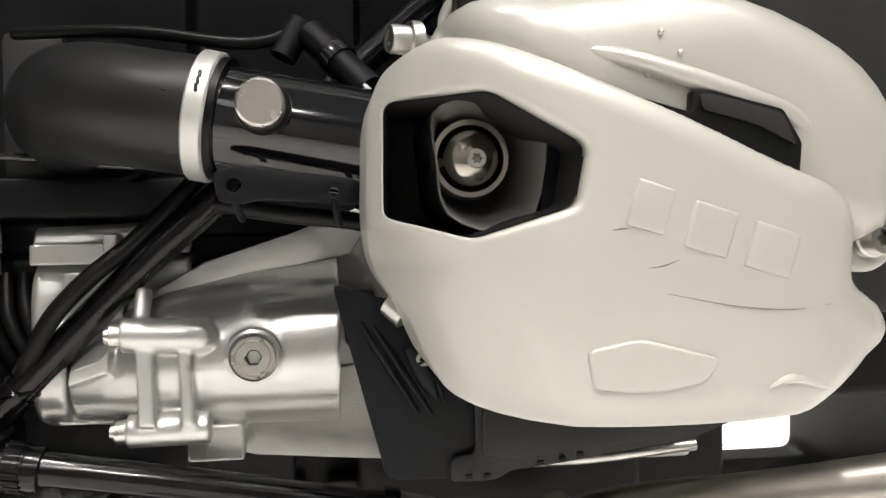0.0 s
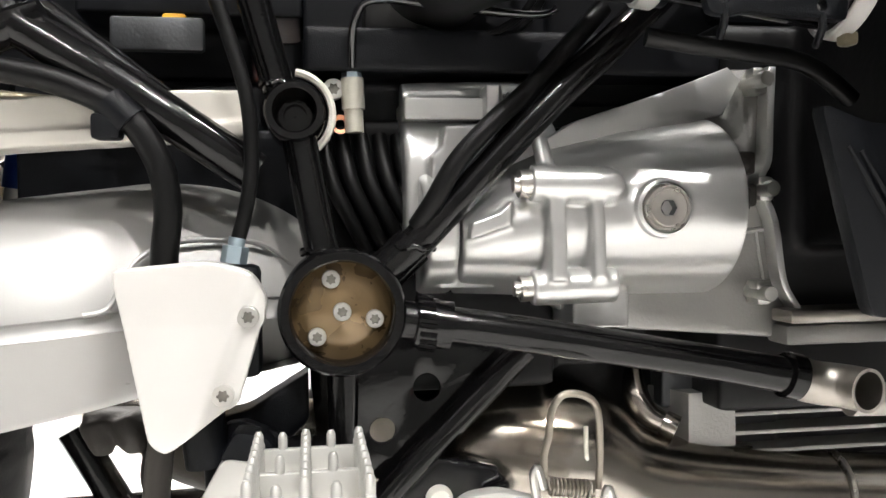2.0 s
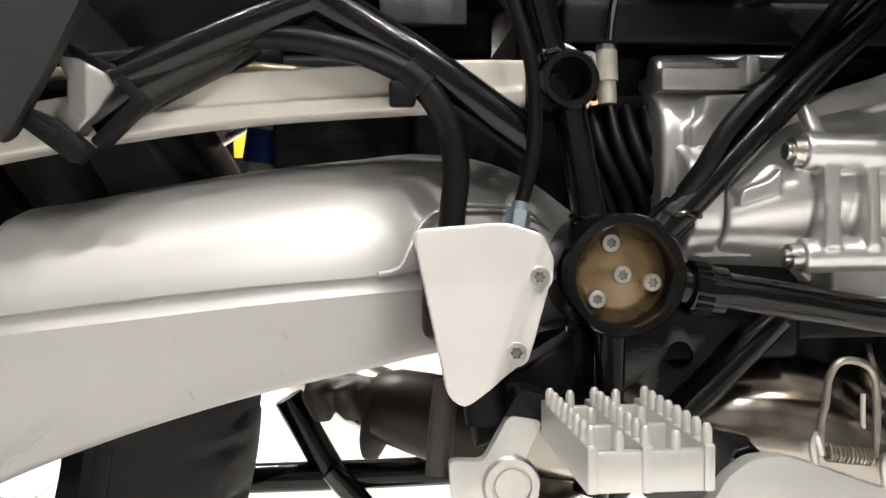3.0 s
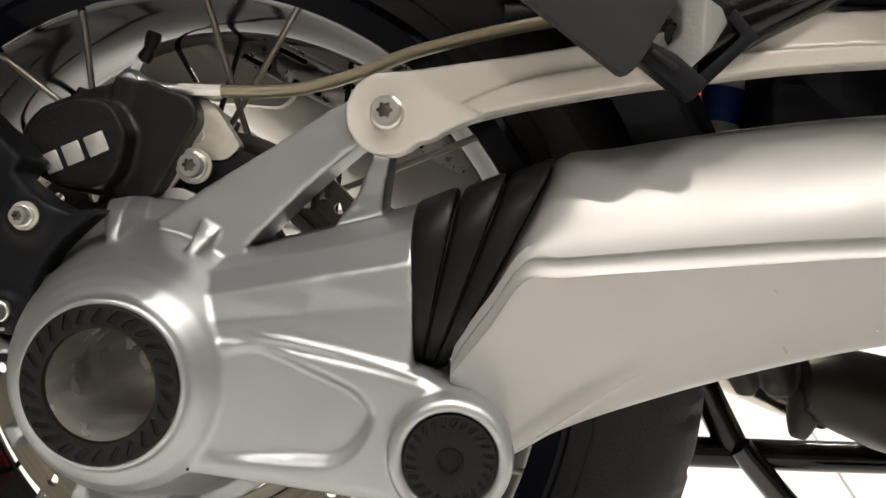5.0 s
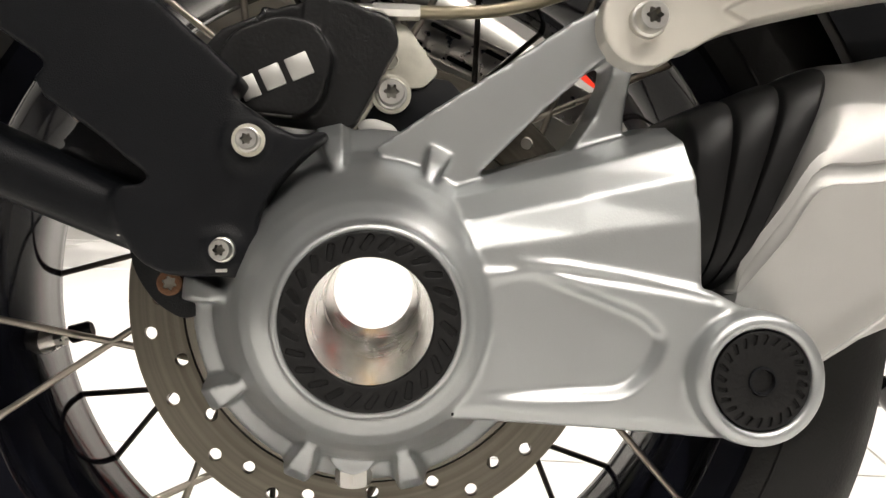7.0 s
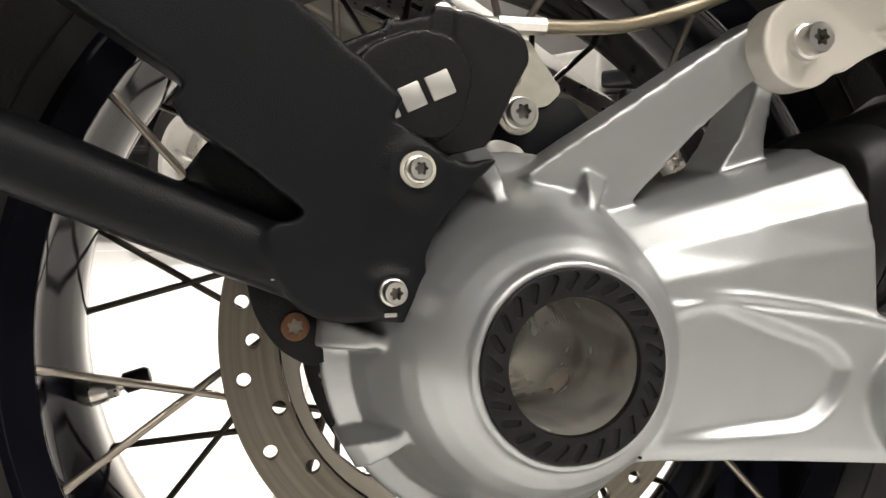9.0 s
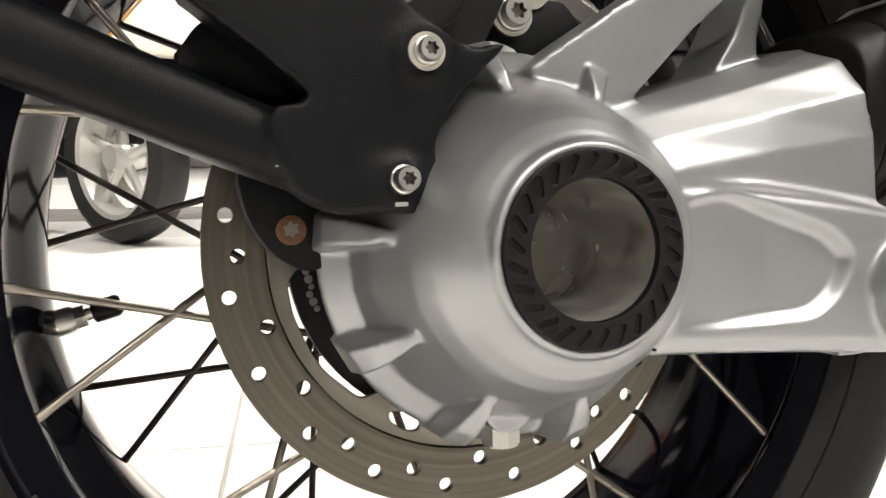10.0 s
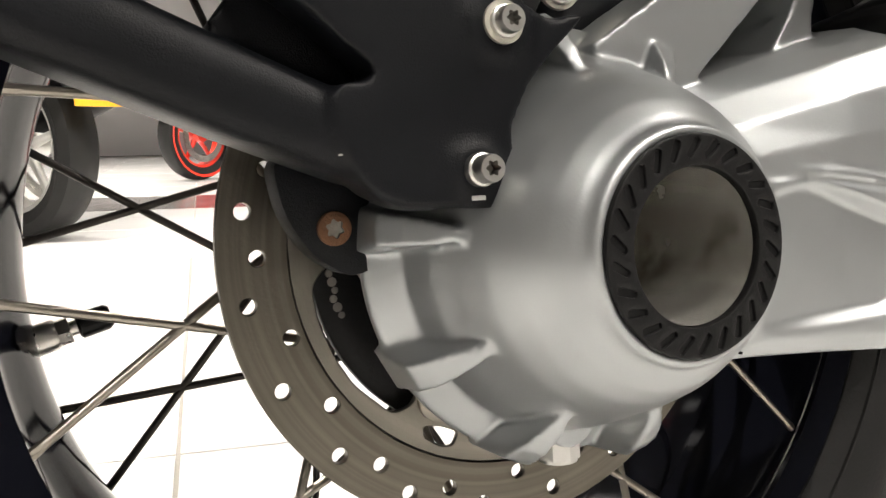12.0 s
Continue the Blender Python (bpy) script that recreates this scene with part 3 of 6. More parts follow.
    # drain plug boss and foot
    solids = join(solids, lathe([(0.001, -0.114), (0.012, -0.114), (0.012, -0.094), (0.001, -0.094)], -0.0085, 0.2480, 20), box(0.150, 0.166, -0.140, -0.12, 0.2595, 0.268, 0))
    pocket = corners([(0.0680, 0.3412), (0.0880, 0.3335), (0.1190, 0.3215), (0.1285, 0.3100), (0.1215, 0.2930), (0.1090, 0.2830), (0.0470, 0.2800), (0.0300, 0.2900), (0.0300, 0.330)], 0.010, 5)
    ridge = [(0.0640, 0.3420), (0.0850, 0.3402), (0.1100, 0.3362), (0.1330, 0.3318), (0.1450, 0.3290)]

    def hollow(co):
        x, z = co[:, 0], co[:, 2]
        face = np.clip((-co[:, 1] - 0.150) / 0.008, 0, 1)
        depth = np.clip(near_line(x, z, pocket + pocket[:1]) / 0.0058, 0, 1)
        depth = depth * depth * (3 - 2 * depth) * inside(x, z, pocket)
        co[:, 1] += face * depth * 0.0050 * np.clip((x - 0.044) / 0.045, 0, 1)
        co[:, 1] -= face * 0.0016 * np.exp(-((near_line(x, z, ridge) / 0.0020) ** 2)) * np.clip((x - 0.060) / 0.020, 0, 1)
        return co

    body = part("final_drive", cast(solids, "final_drive", M_SILVER, 0.00125, 5, hollow), None, bike, "silver-painted cast final drive housing with ribs")
    # hollow axle and the slotted ring
    part("axle_bore", lathe([(0.0262, -0.1770), (0.0258, -0.060), (0.0250, -0.058), (0.0244, 0.004), (0.0300, 0.004), (0.0300, -0.160)], 0, AXLE, 72, caps=False), M_BORE, body, "polished hollow axle bore")
    ring = part("fluted_ring", plate(ring_of(0, AXLE, 0.0372, 96), -0.1800, -0.1770, 0.0007, [ring_of(0, AXLE, 0.0264, 72)[::-1], *slot_ring(0, AXLE, 0.0292, 0.0354, 26, -0.15, 0.0027)], 2), M_RING, body, "black plastic ring with slanted slots")
    part("ring_backing", lathe([(0.0266, -0.1740), (0.0266, -0.1788), (0.0366, -0.1788), (0.0370, -0.1700)], 0, AXLE, 72, caps=False), M_RING, ring)
    cap = part("pivot_cap", plate(ring_of(0.162, 0.2938, 0.0208, 72), -0.1862, -0.1835, 0.0006, [ring_of(0.162, 0.2938, 0.0046, 24)[::-1], *slot_ring(0.162, 0.2938, 0.0152, 0.0192, 24, -0.11, 0.0018)], 2), M_RING, body, "round black pivot cap with slanted slots")
    part("cap_backing", lathe([(0.0005, -0.1851), (0.0203, -0.1851), (0.0203, -0.1760)], 0.162, 0.2938, 48), M_RING, cap)
    part("cap_ring", lathe([(0.0062, -0.1860), (0.0058, -0.1872), (0.0050, -0.1872), (0.0046, -0.1845)], 0.162, 0.2938, 32, caps=False), M_PLASTIC, cap)
    part("drain_plug", join(tube([(-0.0085, -0.1030, 0.2400), (-0.0085, -0.1030, 0.2300)], 0.0092, 8, 1), tube([(-0.0085, -0.1030, 0.2300), (-0.0085, -0.1030, 0.2285)], 0.0080, 20, 1)), M_BOLT, body, "drain plug")
    part("paint_chip", box(0.0352, 0.0362, -0.1612, -0.1560, 0.2752, 0.2762, 0.0002), M_DARK, body)
    return body


drive = final_drive()

# -- gaiter, swing arm, link --


def gaiter():
    # three broad folds, fanned between the tunnel mouth and the slanted mouth of the swing arm
    rings = []
    steps = [(f + u, h) for f in range(3) for u, h in ((0.0, -1.0), (0.07, 0.35), (0.14, 0.62), (0.50, 0.85), (0.80, 1.0), (0.90, 0.75), (0.95, -1.0))] + [(3.0, -0.6)]
    for u, h in steps:
        t = u / 3
        fold = 0.0036 * h
        top, bot = np.array((0.1385 + 0.0685 * t, 0.4065 + 0.0245 * t)), np.array((0.1405 + 0.0155 * t, 0.3300 - 0.0030 * t))
        mid, half = (top + bot) / 2, (top - bot) / 2
        reach = np.linalg.norm(half)
        ring = []
        for q in np.linspace(0, 2 * math.pi, 44, endpoint=False):
            c, s = math.cos(q), math.sin(q)
            grow = 1 + fold / reach * np.clip(0.5 + s, 0.15, 1)
            s2 = math.copysign(abs(s) ** 0.62, s)
            ring.append((mid[0] + half[0] * s2 * grow, -0.120 - (0.0470 + fold * np.clip(0.75 + 0.4 * s, 0.2, 1)) * math.copysign(abs(c) ** 0.55, c), mid[1] + half[1] * s2 * grow))
        rings.append(ring)
    return part("gaiter", loft(rings), M_GAITER, bike, "black folded rubber gaiter")


gaiter()


def swing_arm():
    rings = []
    # x, top z, step z, lower lip z, bottom z, lip y, top y
    rows = [(0.160, 0.331, 0.330, 0.329, 0.318, -0.166, -0.150), (0.1635, 0.345, 0.340, 0.334, 0.302, -0.168, -0.142), (0.178, 0.374, 0.362, 0.354, 0.284, -0.1735, -0.138), (0.192, 0.402, 0.383, 0.375, 0.2885, -0.1765, -0.134), (0.2105, 0.4345, 0.3855, 0.3775, 0.300, -0.1775, -0.131), (0.240, 0.4415, 0.3890, 0.3810, 0.3125, -0.1778, -0.127), (0.287, 0.4510, 0.3945, 0.3860, 0.3285, -0.1772, -0.122), (0.340, 0.4600, 0.3995, 0.3915, 0.3430, -0.1755, -0.116), (0.390, 0.4660, 0.4030, 0.3955, 0.3530, -0.1715, -0.112), (0.420, 0.4690, 0.4060, 0.3970, 0.3580, -0.158, -0.110), (0.455, 0.4660, 0.4080, 0.3980, 0.3640, -0.146, -0.108), (0.485, 0.4550, 0.4080, 0.3980, 0.3700, -0.136, -0.104), (0.510, 0.4380, 0.4050, 0.3970, 0.3750, -0.126, -0.098)]
    for x, zt, zs, zl, zb, yl, yt in rows:
        h = zt - zs
        d = yt - yl
        g = 0.0030 if zs - zl > 0.005 else 0.001
        ring = [(x, -0.060, zb + 0.006), (x, -0.100, zb + 0.0005), (x, -0.128, zb), (x, yl + 0.0225, zb + 0.0015), (x, yl + 0.0165, zb + 0.006), (x, yl + 0.010, zb + 0.45 * (zl - zb)), (x, yl + 0.003, zl - 0.005), (x, yl + 0.001, zl - 0.0012), (x, yl + g, zl + 0.0006), (x, yl + g + 0.0004, zs - 0.0012), (x, yl + 0.0016, zs), (x, yl + 0.0030, zs + 0.006)]
        for q in (0.22, 0.42, 0.60, 0.76, 0.89, 0.97):
            a = q * math.pi / 2
            ring.append((x, yl + 0.0035 + (d + 0.02) * (1 - math.cos(a)), zs + h * math.sin(a)))
        ring += [(x, -0.085, zt), (x, -0.060, zt - 0.010)]
        rings.append(ring)
    fine = []
    cols = [curve_through([r[j] for r in rings], 4) for j in range(len(rings[0]))]
    for i in range(len(cols[0])):
        fine.append([tuple(c[i]) for c in cols])
    arm = part("swing_arm", finish(loft(fine), "swing_arm", M_SILVER_ARM, 50), None, bike, "silver-painted single-sided swing arm")
    # raised edge that turns up at the front of the step
    part("step_edge", tube([(0.398, -0.1685, 0.4042), (0.408, -0.1650, 0.4065), (0.4135, -0.162, 0.416), (0.4205, -0.156, 0.429), (0.434, -0.1475, 0.4365), (0.455, -0.1395, 0.4378), (0.476, -0.1325, 0.4355), (0.490, -0.126, 0.426), (0.4985, -0.121, 0.412)], 0.0013, 8, 5), M_SILVER_ARM, arm)
    part("crease", tube([(0.192, -0.1630, 0.2935), (0.215, -0.1675, 0.3105), (0.247, -0.1695, 0.3340)], [0.0004, 0.0014, 0.0003], 8, 5), M_SILVER_ARM, arm)
    chip = finish(box(-0.0016, 0.0016, -0.0001, 0.0002, -0.0005, 0.0005, 0.0001, 1), "paint_chip", M_GREYCAST)
    for x, y, z, s, a in ((0.304, -0.1728, 0.374, 0.8, 40), (0.354, -0.1702, 0.375, 1.3, 55), (0.414, -0.1525, 0.369, 0.7, 0), (0.352, -0.1675, 0.357, 1.0, 30), (0.310, -0.1700, 0.348, 1.2, 60)):
        part("paint_chip", chip, None, arm, "small grey scuff", at=pose(x, y - 0.0001, z, 14, a, 0) @ Matrix.Diagonal((s, 1, s, 1)))
    return arm


swing_arm()


def link_bar():
    top = [(0.131, 0.4710), (0.195, 0.4820), (0.250, 0.4925), (0.309, 0.5020), (0.362, 0.5070), (0.440, 0.5115), (0.474, 0.5120)]
    bot = [(0.474, 0.4880), (0.440, 0.4865), (0.338, 0.4795), (0.255, 0.4680), (0.200, 0.4575), (0.164, 0.4480), (0.146, 0.4385)]
    nose = [(0.124 + 0.0205 * math.cos(a), 0.4505 + 0.0205 * math.sin(a)) for a in np.radians(np.linspace(318, 110, 14))]
    outline = [tuple(p) for p in curve_through(top, 4)] + [tuple(p) for p in curve_through(bot, 4)] + nose
    mid = [(0.160, 0.4560), (0.180, 0.4650), (0.205, 0.4720), (0.255, 0.4800), (0.338, 0.4885), (0.440, 0.4945), (0.472, 0.4960)]
    low = [(0.472, 0.4886), (0.440, 0.4872), (0.338, 0.4803), (0.255, 0.4690), (0.200, 0.4585), (0.170, 0.4510)]
    flange = [tuple(p) for p in curve_through(mid, 3)] + [tuple(p) for p in curve_through(low, 3)]
    solids = join(plate(outline, -0.1480, -0.1300, 0), plate(flange, -0.1515, -0.1460, 0))
    bar = part("link_bar", cast(solids, "link_bar", M_LINK, 0.0012, 5), None, bike, "champagne-painted torque link bar")
    bolt("link_bolt", 0.124, -0.1480, 0.4505, 0.0068, 0.0115, bar, "tall star-socket link bolt", washer=1.22)
    return bar


link_bar()

# -- mudguard carrier and its fixings --


def sensor_shield():
    arc = np.radians(np.linspace(150, 236, 24))
    out = [(0.0925 * math.cos(a), AXLE + 0.0925 * math.sin(a)) for a in arc] + [(0.066 * math.cos(a), AXLE + 0.066 * math.sin(a)) for a in arc[::-1]]
    body = part("sensor_shield", plate(out, -0.0440, -0.0380, 0.001), M_DARK, bike, "black shield behind the windows of the brake disc")
    for k in range(7):
        a = radians(184 + 2.6 * k)
        part("grime_spot", lathe([(0.0003, -0.0446), (0.0012 + 0.0005 * (k % 3), -0.0444), (0.0020, -0.0436)], (0.0845 - 0.0006 * (k % 4)) * math.cos(a), AXLE + 0.0845 * math.sin(a), 9), M_SCUFF, body)
    return body


sensor_shield()


def carrier():
    # flat shank at the final drive, two arms that part towards the back
    shank = [(-0.018, 0.399), (-0.036, 0.398), (-0.060, 0.4135), (-0.085, 0.428), (-0.110, 0.442), (-0.145, 0.420), (-0.118, 0.396), (-0.105, 0.385), (-0.0965, 0.3765), (-0.112, 0.371), (-0.104, 0.345), (-0.088, 0.335), (-0.069, 0.3345), (-0.0515, 0.3335), (-0.0435, 0.3365), (-0.0440, 0.345), (-0.0495, 0.354), (-0.0470, 0.366), (-0.0350, 0.383)]
    solids = plate(rounded(shank, 3), -0.1480, -0.1280, 0)
    # upper arm, widening upwards
    solids = join(solids, swept_box((-0.070, 0.405), (-0.215, 0.520), 0.044, 0.066, -0.148, -0.118))
    # lower arm, a deep trough of rounded section that runs back over the wheel
    rings = []
    for x, z, hz, y0, y1 in ((-0.062, 0.346, 0.011, -0.150, -0.125), (-0.085, 0.3535, 0.017, -0.148, -0.108), (-0.110, 0.362, 0.020, -0.146, -0.096), (-0.150, 0.379, 0.0215, -0.145, -0.090), (-0.200, 0.401, 0.0225, -0.145, -0.085), (-0.260, 0.428, 0.024, -0.145, -0.080), (-0.330, 0.458, 0.025, -0.145, -0.080)):
        ring = []
        for q in np.linspace(0, 2 * math.pi, 28, endpoint=False):
            c, s = math.cos(q), math.sin(q)
            fall = 0.004 * (1 - c) / 2 * (s < 0) - 0.004 * (1 + c) / 2 * (s < 0)
            ring.append((x - 0.42 * hz * s, (y0 + y1) / 2 + (y1 - y0) / 2 * math.copysign(abs(c) ** 0.6, c), z + hz * math.copysign(abs(s) ** 0.75, s) * 0.9 - fall))
        rings.append(ring)
    solids = join(solids, loft(rings))
    # recessed web that closes the fork of the two arms
    solids = join(solids, plate([(-0.080, 0.400), (-0.080, 0.372), (-0.120, 0.372), (-0.142, 0.396), (-0.133, 0.408), (-0.110, 0.415)], -0.122, -0.110, 0))
    # screw seats
    for x, z, r in ((-0.053, 0.394, 0.0115), (-0.064, 0.346, 0.0085)):
        solids = join(solids, lathe([(0.001, -0.1500), (r, -0.1500), (r, -0.130), (0.001, -0.130)], x, z, 24))
    body = part("mudguard_carrier", cast(solids, "mudguard_carrier", M_PLASTIC, 0.0020, 5), None, bike, "matt black plastic mudguard carrier with two arms")
    part("washer", lathe([(0.0040, -0.1500), (0.0072, -0.1500), (0.0072, -0.1514), (0.0040, -0.1514)], -0.053, 0.394, 32, caps=False), M_WASHER, body, "pale flat washer")
    bolt("carrier_screw", -0.053, -0.1510, 0.394, 0.0046, 0.0065, body, "star-socket screw", washer=1.2)
    bolt("carrier_screw", -0.064, -0.1500, 0.3465, 0.0046, 0.0095, body, "star-socket screw", washer=1.22)
    part("paint_chip", box(-0.0672, -0.0622, -0.1504, -0.1495, 0.3366, 0.3382, 0.0003), M_LETTER, body, "small white chip", at=None)
    part("paint_chip", box(-0.1100, -0.1083, -0.1464, -0.1452, 0.3522, 0.3528, 0.0001), M_LABEL, body)
    return body


carrier()


def sensor_bracket():
    out = corners([(-0.1200, 0.3560), (-0.1160, 0.3340), (-0.1060, 0.3190), (-0.0930, 0.3110), (-0.0840, 0.3130), (-0.0800, 0.3230), (-0.0760, 0.3400), (-0.088, 0.358)], 0.008, 5)
    body = part("sensor_bracket", plate(out, -0.1010, -0.0860, 0.002), M_PLASTIC, bike, "black plastic sensor bracket")
    part("rusty_screw", bolt_mesh(0.0062, 0.0025, True, 1.0, M_RUST), None, body, "rusty star-socket screw", pose(-0.0985, -0.1010, 0.3290, 0, 20, 0))
    return body


sensor_bracket()

# -- brake caliper --


def caliper():
    out = corners([(-0.090, 0.424), (-0.084, 0.444), (-0.075, 0.4545), (-0.043, 0.4670), (-0.015, 0.4715), (0.009, 0.4610), (0.0145, 0.4500), (0.008, 0.4400), (-0.001, 0.4220), (-0.010, 0.4060), (-0.032, 0.4050), (-0.062, 0.4090)], 0.006, 4)
    inner = corners([(-0.080, 0.4180), (-0.074, 0.4380), (-0.036, 0.4470), (-0.012, 0.4480), (-0.001, 0.4310), (-0.009, 0.4105), (-0.030, 0.4085), (-0.062, 0.4110)], 0.005, 4)
    face = corners([(-0.0745, 0.4360), (-0.0660, 0.4500), (-0.0450, 0.4580), (-0.0280, 0.4555), (-0.0185, 0.4400), (-0.0240, 0.4180), (-0.0340, 0.4095), (-0.0620, 0.4120)], 0.005, 4)
    solids = join(plate(out, -0.0990, -0.0560, 0), plate(face, -0.1155, -0.0900, 0), plate(inner, -0.0500, -0.0250, 0), box(-0.080, -0.012, -0.060, -0.030, 0.446, 0.462, 0))
    solids = join(solids, lathe([(0.001, -0.0980), (0.0125, -0.0980), (0.0135, -0.0560), (0.001, -0.0560)], 0.000, 0.4530, 28))
    # ridges over the bridge
    solids = join(solids, swept_box((-0.054, 0.440), (-0.050, 0.4655), 0.012, 0.010, -0.0985, -0.080), swept_box((-0.031, 0.444), (-0.028, 0.4720), 0.010, 0.010, -0.1000, -0.080), swept_box((-0.074, 0.436), (-0.072, 0.4550), 0.007, 0.006, -0.0970, -0.080), swept_box((-0.060, 0.450), (-0.012, 0.4610), 0.005, 0.005, -0.0960, -0.080))
    body = part("brake_caliper", cast(solids, "brake_caliper", M_CALIPER, 0.0012, 3), None, bike, "black rear brake caliper")
    # three pale raised bars stand for the maker's mark
    for x, z, w in ((-0.0583, 0.4228, 0.0043), (-0.0472, 0.4280, 0.0050), (-0.0347, 0.4333, 0.0056)):
        part("emblem_bar", box(-w, w, -0.0008, 0.0010, -0.0056, 0.0056, 0.0006), M_LETTER, body, "pale raised emblem bar", at=pose(x, -0.1156, z, 0, -24, 0))
    br = corners([(-0.030, 0.3990), (-0.014, 0.4120), (-0.006, 0.4300), (0.002, 0.4500), (0.0095, 0.4640), (0.0180, 0.4610), (0.0345, 0.4370), (0.0260, 0.4290), (0.0060, 0.4290), (-0.004, 0.4130), (-0.0160, 0.3970)], 0.003, 3)
    bracket = part("caliper_bracket", plate(br, -0.0860, -0.0760, 0.0015), M_WASHER, body, "pale metal caliper bracket")
    part("round_mark", lathe([(0.0036, -0.0858), (0.0044, -0.0866), (0.0052, -0.0858)], 0.0085, 0.4430, 24, caps=False), M_WASHER, bracket)
    part("washer", lathe([(0.0055, -0.0895), (0.0102, -0.0895), (0.0102, -0.0915), (0.0055, -0.0915)], 0.0095, 0.4250, 32, caps=False), M_WASHER, body)
    bolt("caliper_bolt", 0.0095, -0.0905, 0.4250, 0.0068, 0.0085, body, "star-socket caliper bolt", washer=1.2)
    holder = corners([(-0.022, 0.4030), (-0.004, 0.4240), (0.006, 0.4350), (0.020, 0.4355), (0.040, 0.4340), (0.052, 0.4200), (0.030, 0.402), (-0.006, 0.3960)], 0.003, 3)
    part("holder_plate", plate(holder, -0.0840, -0.0740, 0.0012), M_PLASTIC, body, "black holder plate")
    part("silver_tab", plate(corners([(-0.0060, 0.4000), (-0.0080, 0.4110), (0.0000, 0.4130), (0.0120, 0.4090), (0.0150, 0.4000)], 0.004, 4), -0.0900, -0.0840, 0.0012), M_LETTER, body, "small silver tab")
    # bleed nipple, banjo and hose
    part("bleed_nipple", tube([(-0.031, -0.084, 0.4680), (-0.0245, -0.084, 0.4830)], [0.0068, 0.0068, 0.0042], 6, 1), M_BOLT, body, "steel bleed nipple")
    part("nipple_cap", tube([(-0.0240, -0.084, 0.4835), (-0.0205, -0.084, 0.4905), (-0.0175, -0.084, 0.5000)], [0.0034, 0.0045, 0.0032, 0.0046, 0.0040], 12, 3), M_RUBBER, body, "black rubber dust cap")
    part("banjo", join(tube([(-0.0240, -0.090, 0.4715), (-0.0140, -0.090, 0.4680), (0.000, -0.090, 0.4672)], [0.0048, 0.0040, 0.0036], 12, 3), tube([(0.000, -0.090, 0.4672), (0.024, -0.090, 0.4672)], [0.0046, 0.0046, 0.0044], 8, 1), lathe([(0.0005, -0.0965), (0.0050, -0.0955), (0.0078, -0.0920), (0.0082, -0.0880), (0.0070, -0.083), (0.0005, -0.080)], -0.0275, 0.4700, 24)), M_BOLT, body, "crimped steel hose end")
    part("brake_hose", tube([(0.022, -0.090, 0.4672), (0.045, -0.090, 0.4675), (0.070, -0.091, 0.4700), (0.100, -0.093, 0.4785), (0.140, -0.098, 0.493), (0.220, -0.104, 0.510), (0.320, -0.104, 0.515), (0.420, -0.100, 0.506)], 0.0036, 12, 6), M_HOSE, body, "gold-tinted braided brake hose")
    part("wheel_sensor", join(box(0.0600, 0.0740, -0.0780, -0.0640, 0.4030, 0.4130, 0.002), lathe([(0.001, -0.080), (0.0036, -0.080), (0.0036, -0.060), (0.001, -0.060)], 0.0780, 0.4120, 12)), M_EXHAUST, body, "brown-stained wheel sensor")
    part("sensor_plug", tube([(0.066, -0.07, 0.4130), (0.0740, -0.07, 0.4250), (0.0800, -0.065, 0.440)], 0.0050, 10, 4), M_PLASTIC, body, "black sensor plug")
    return body


caliper()

# -- frame --


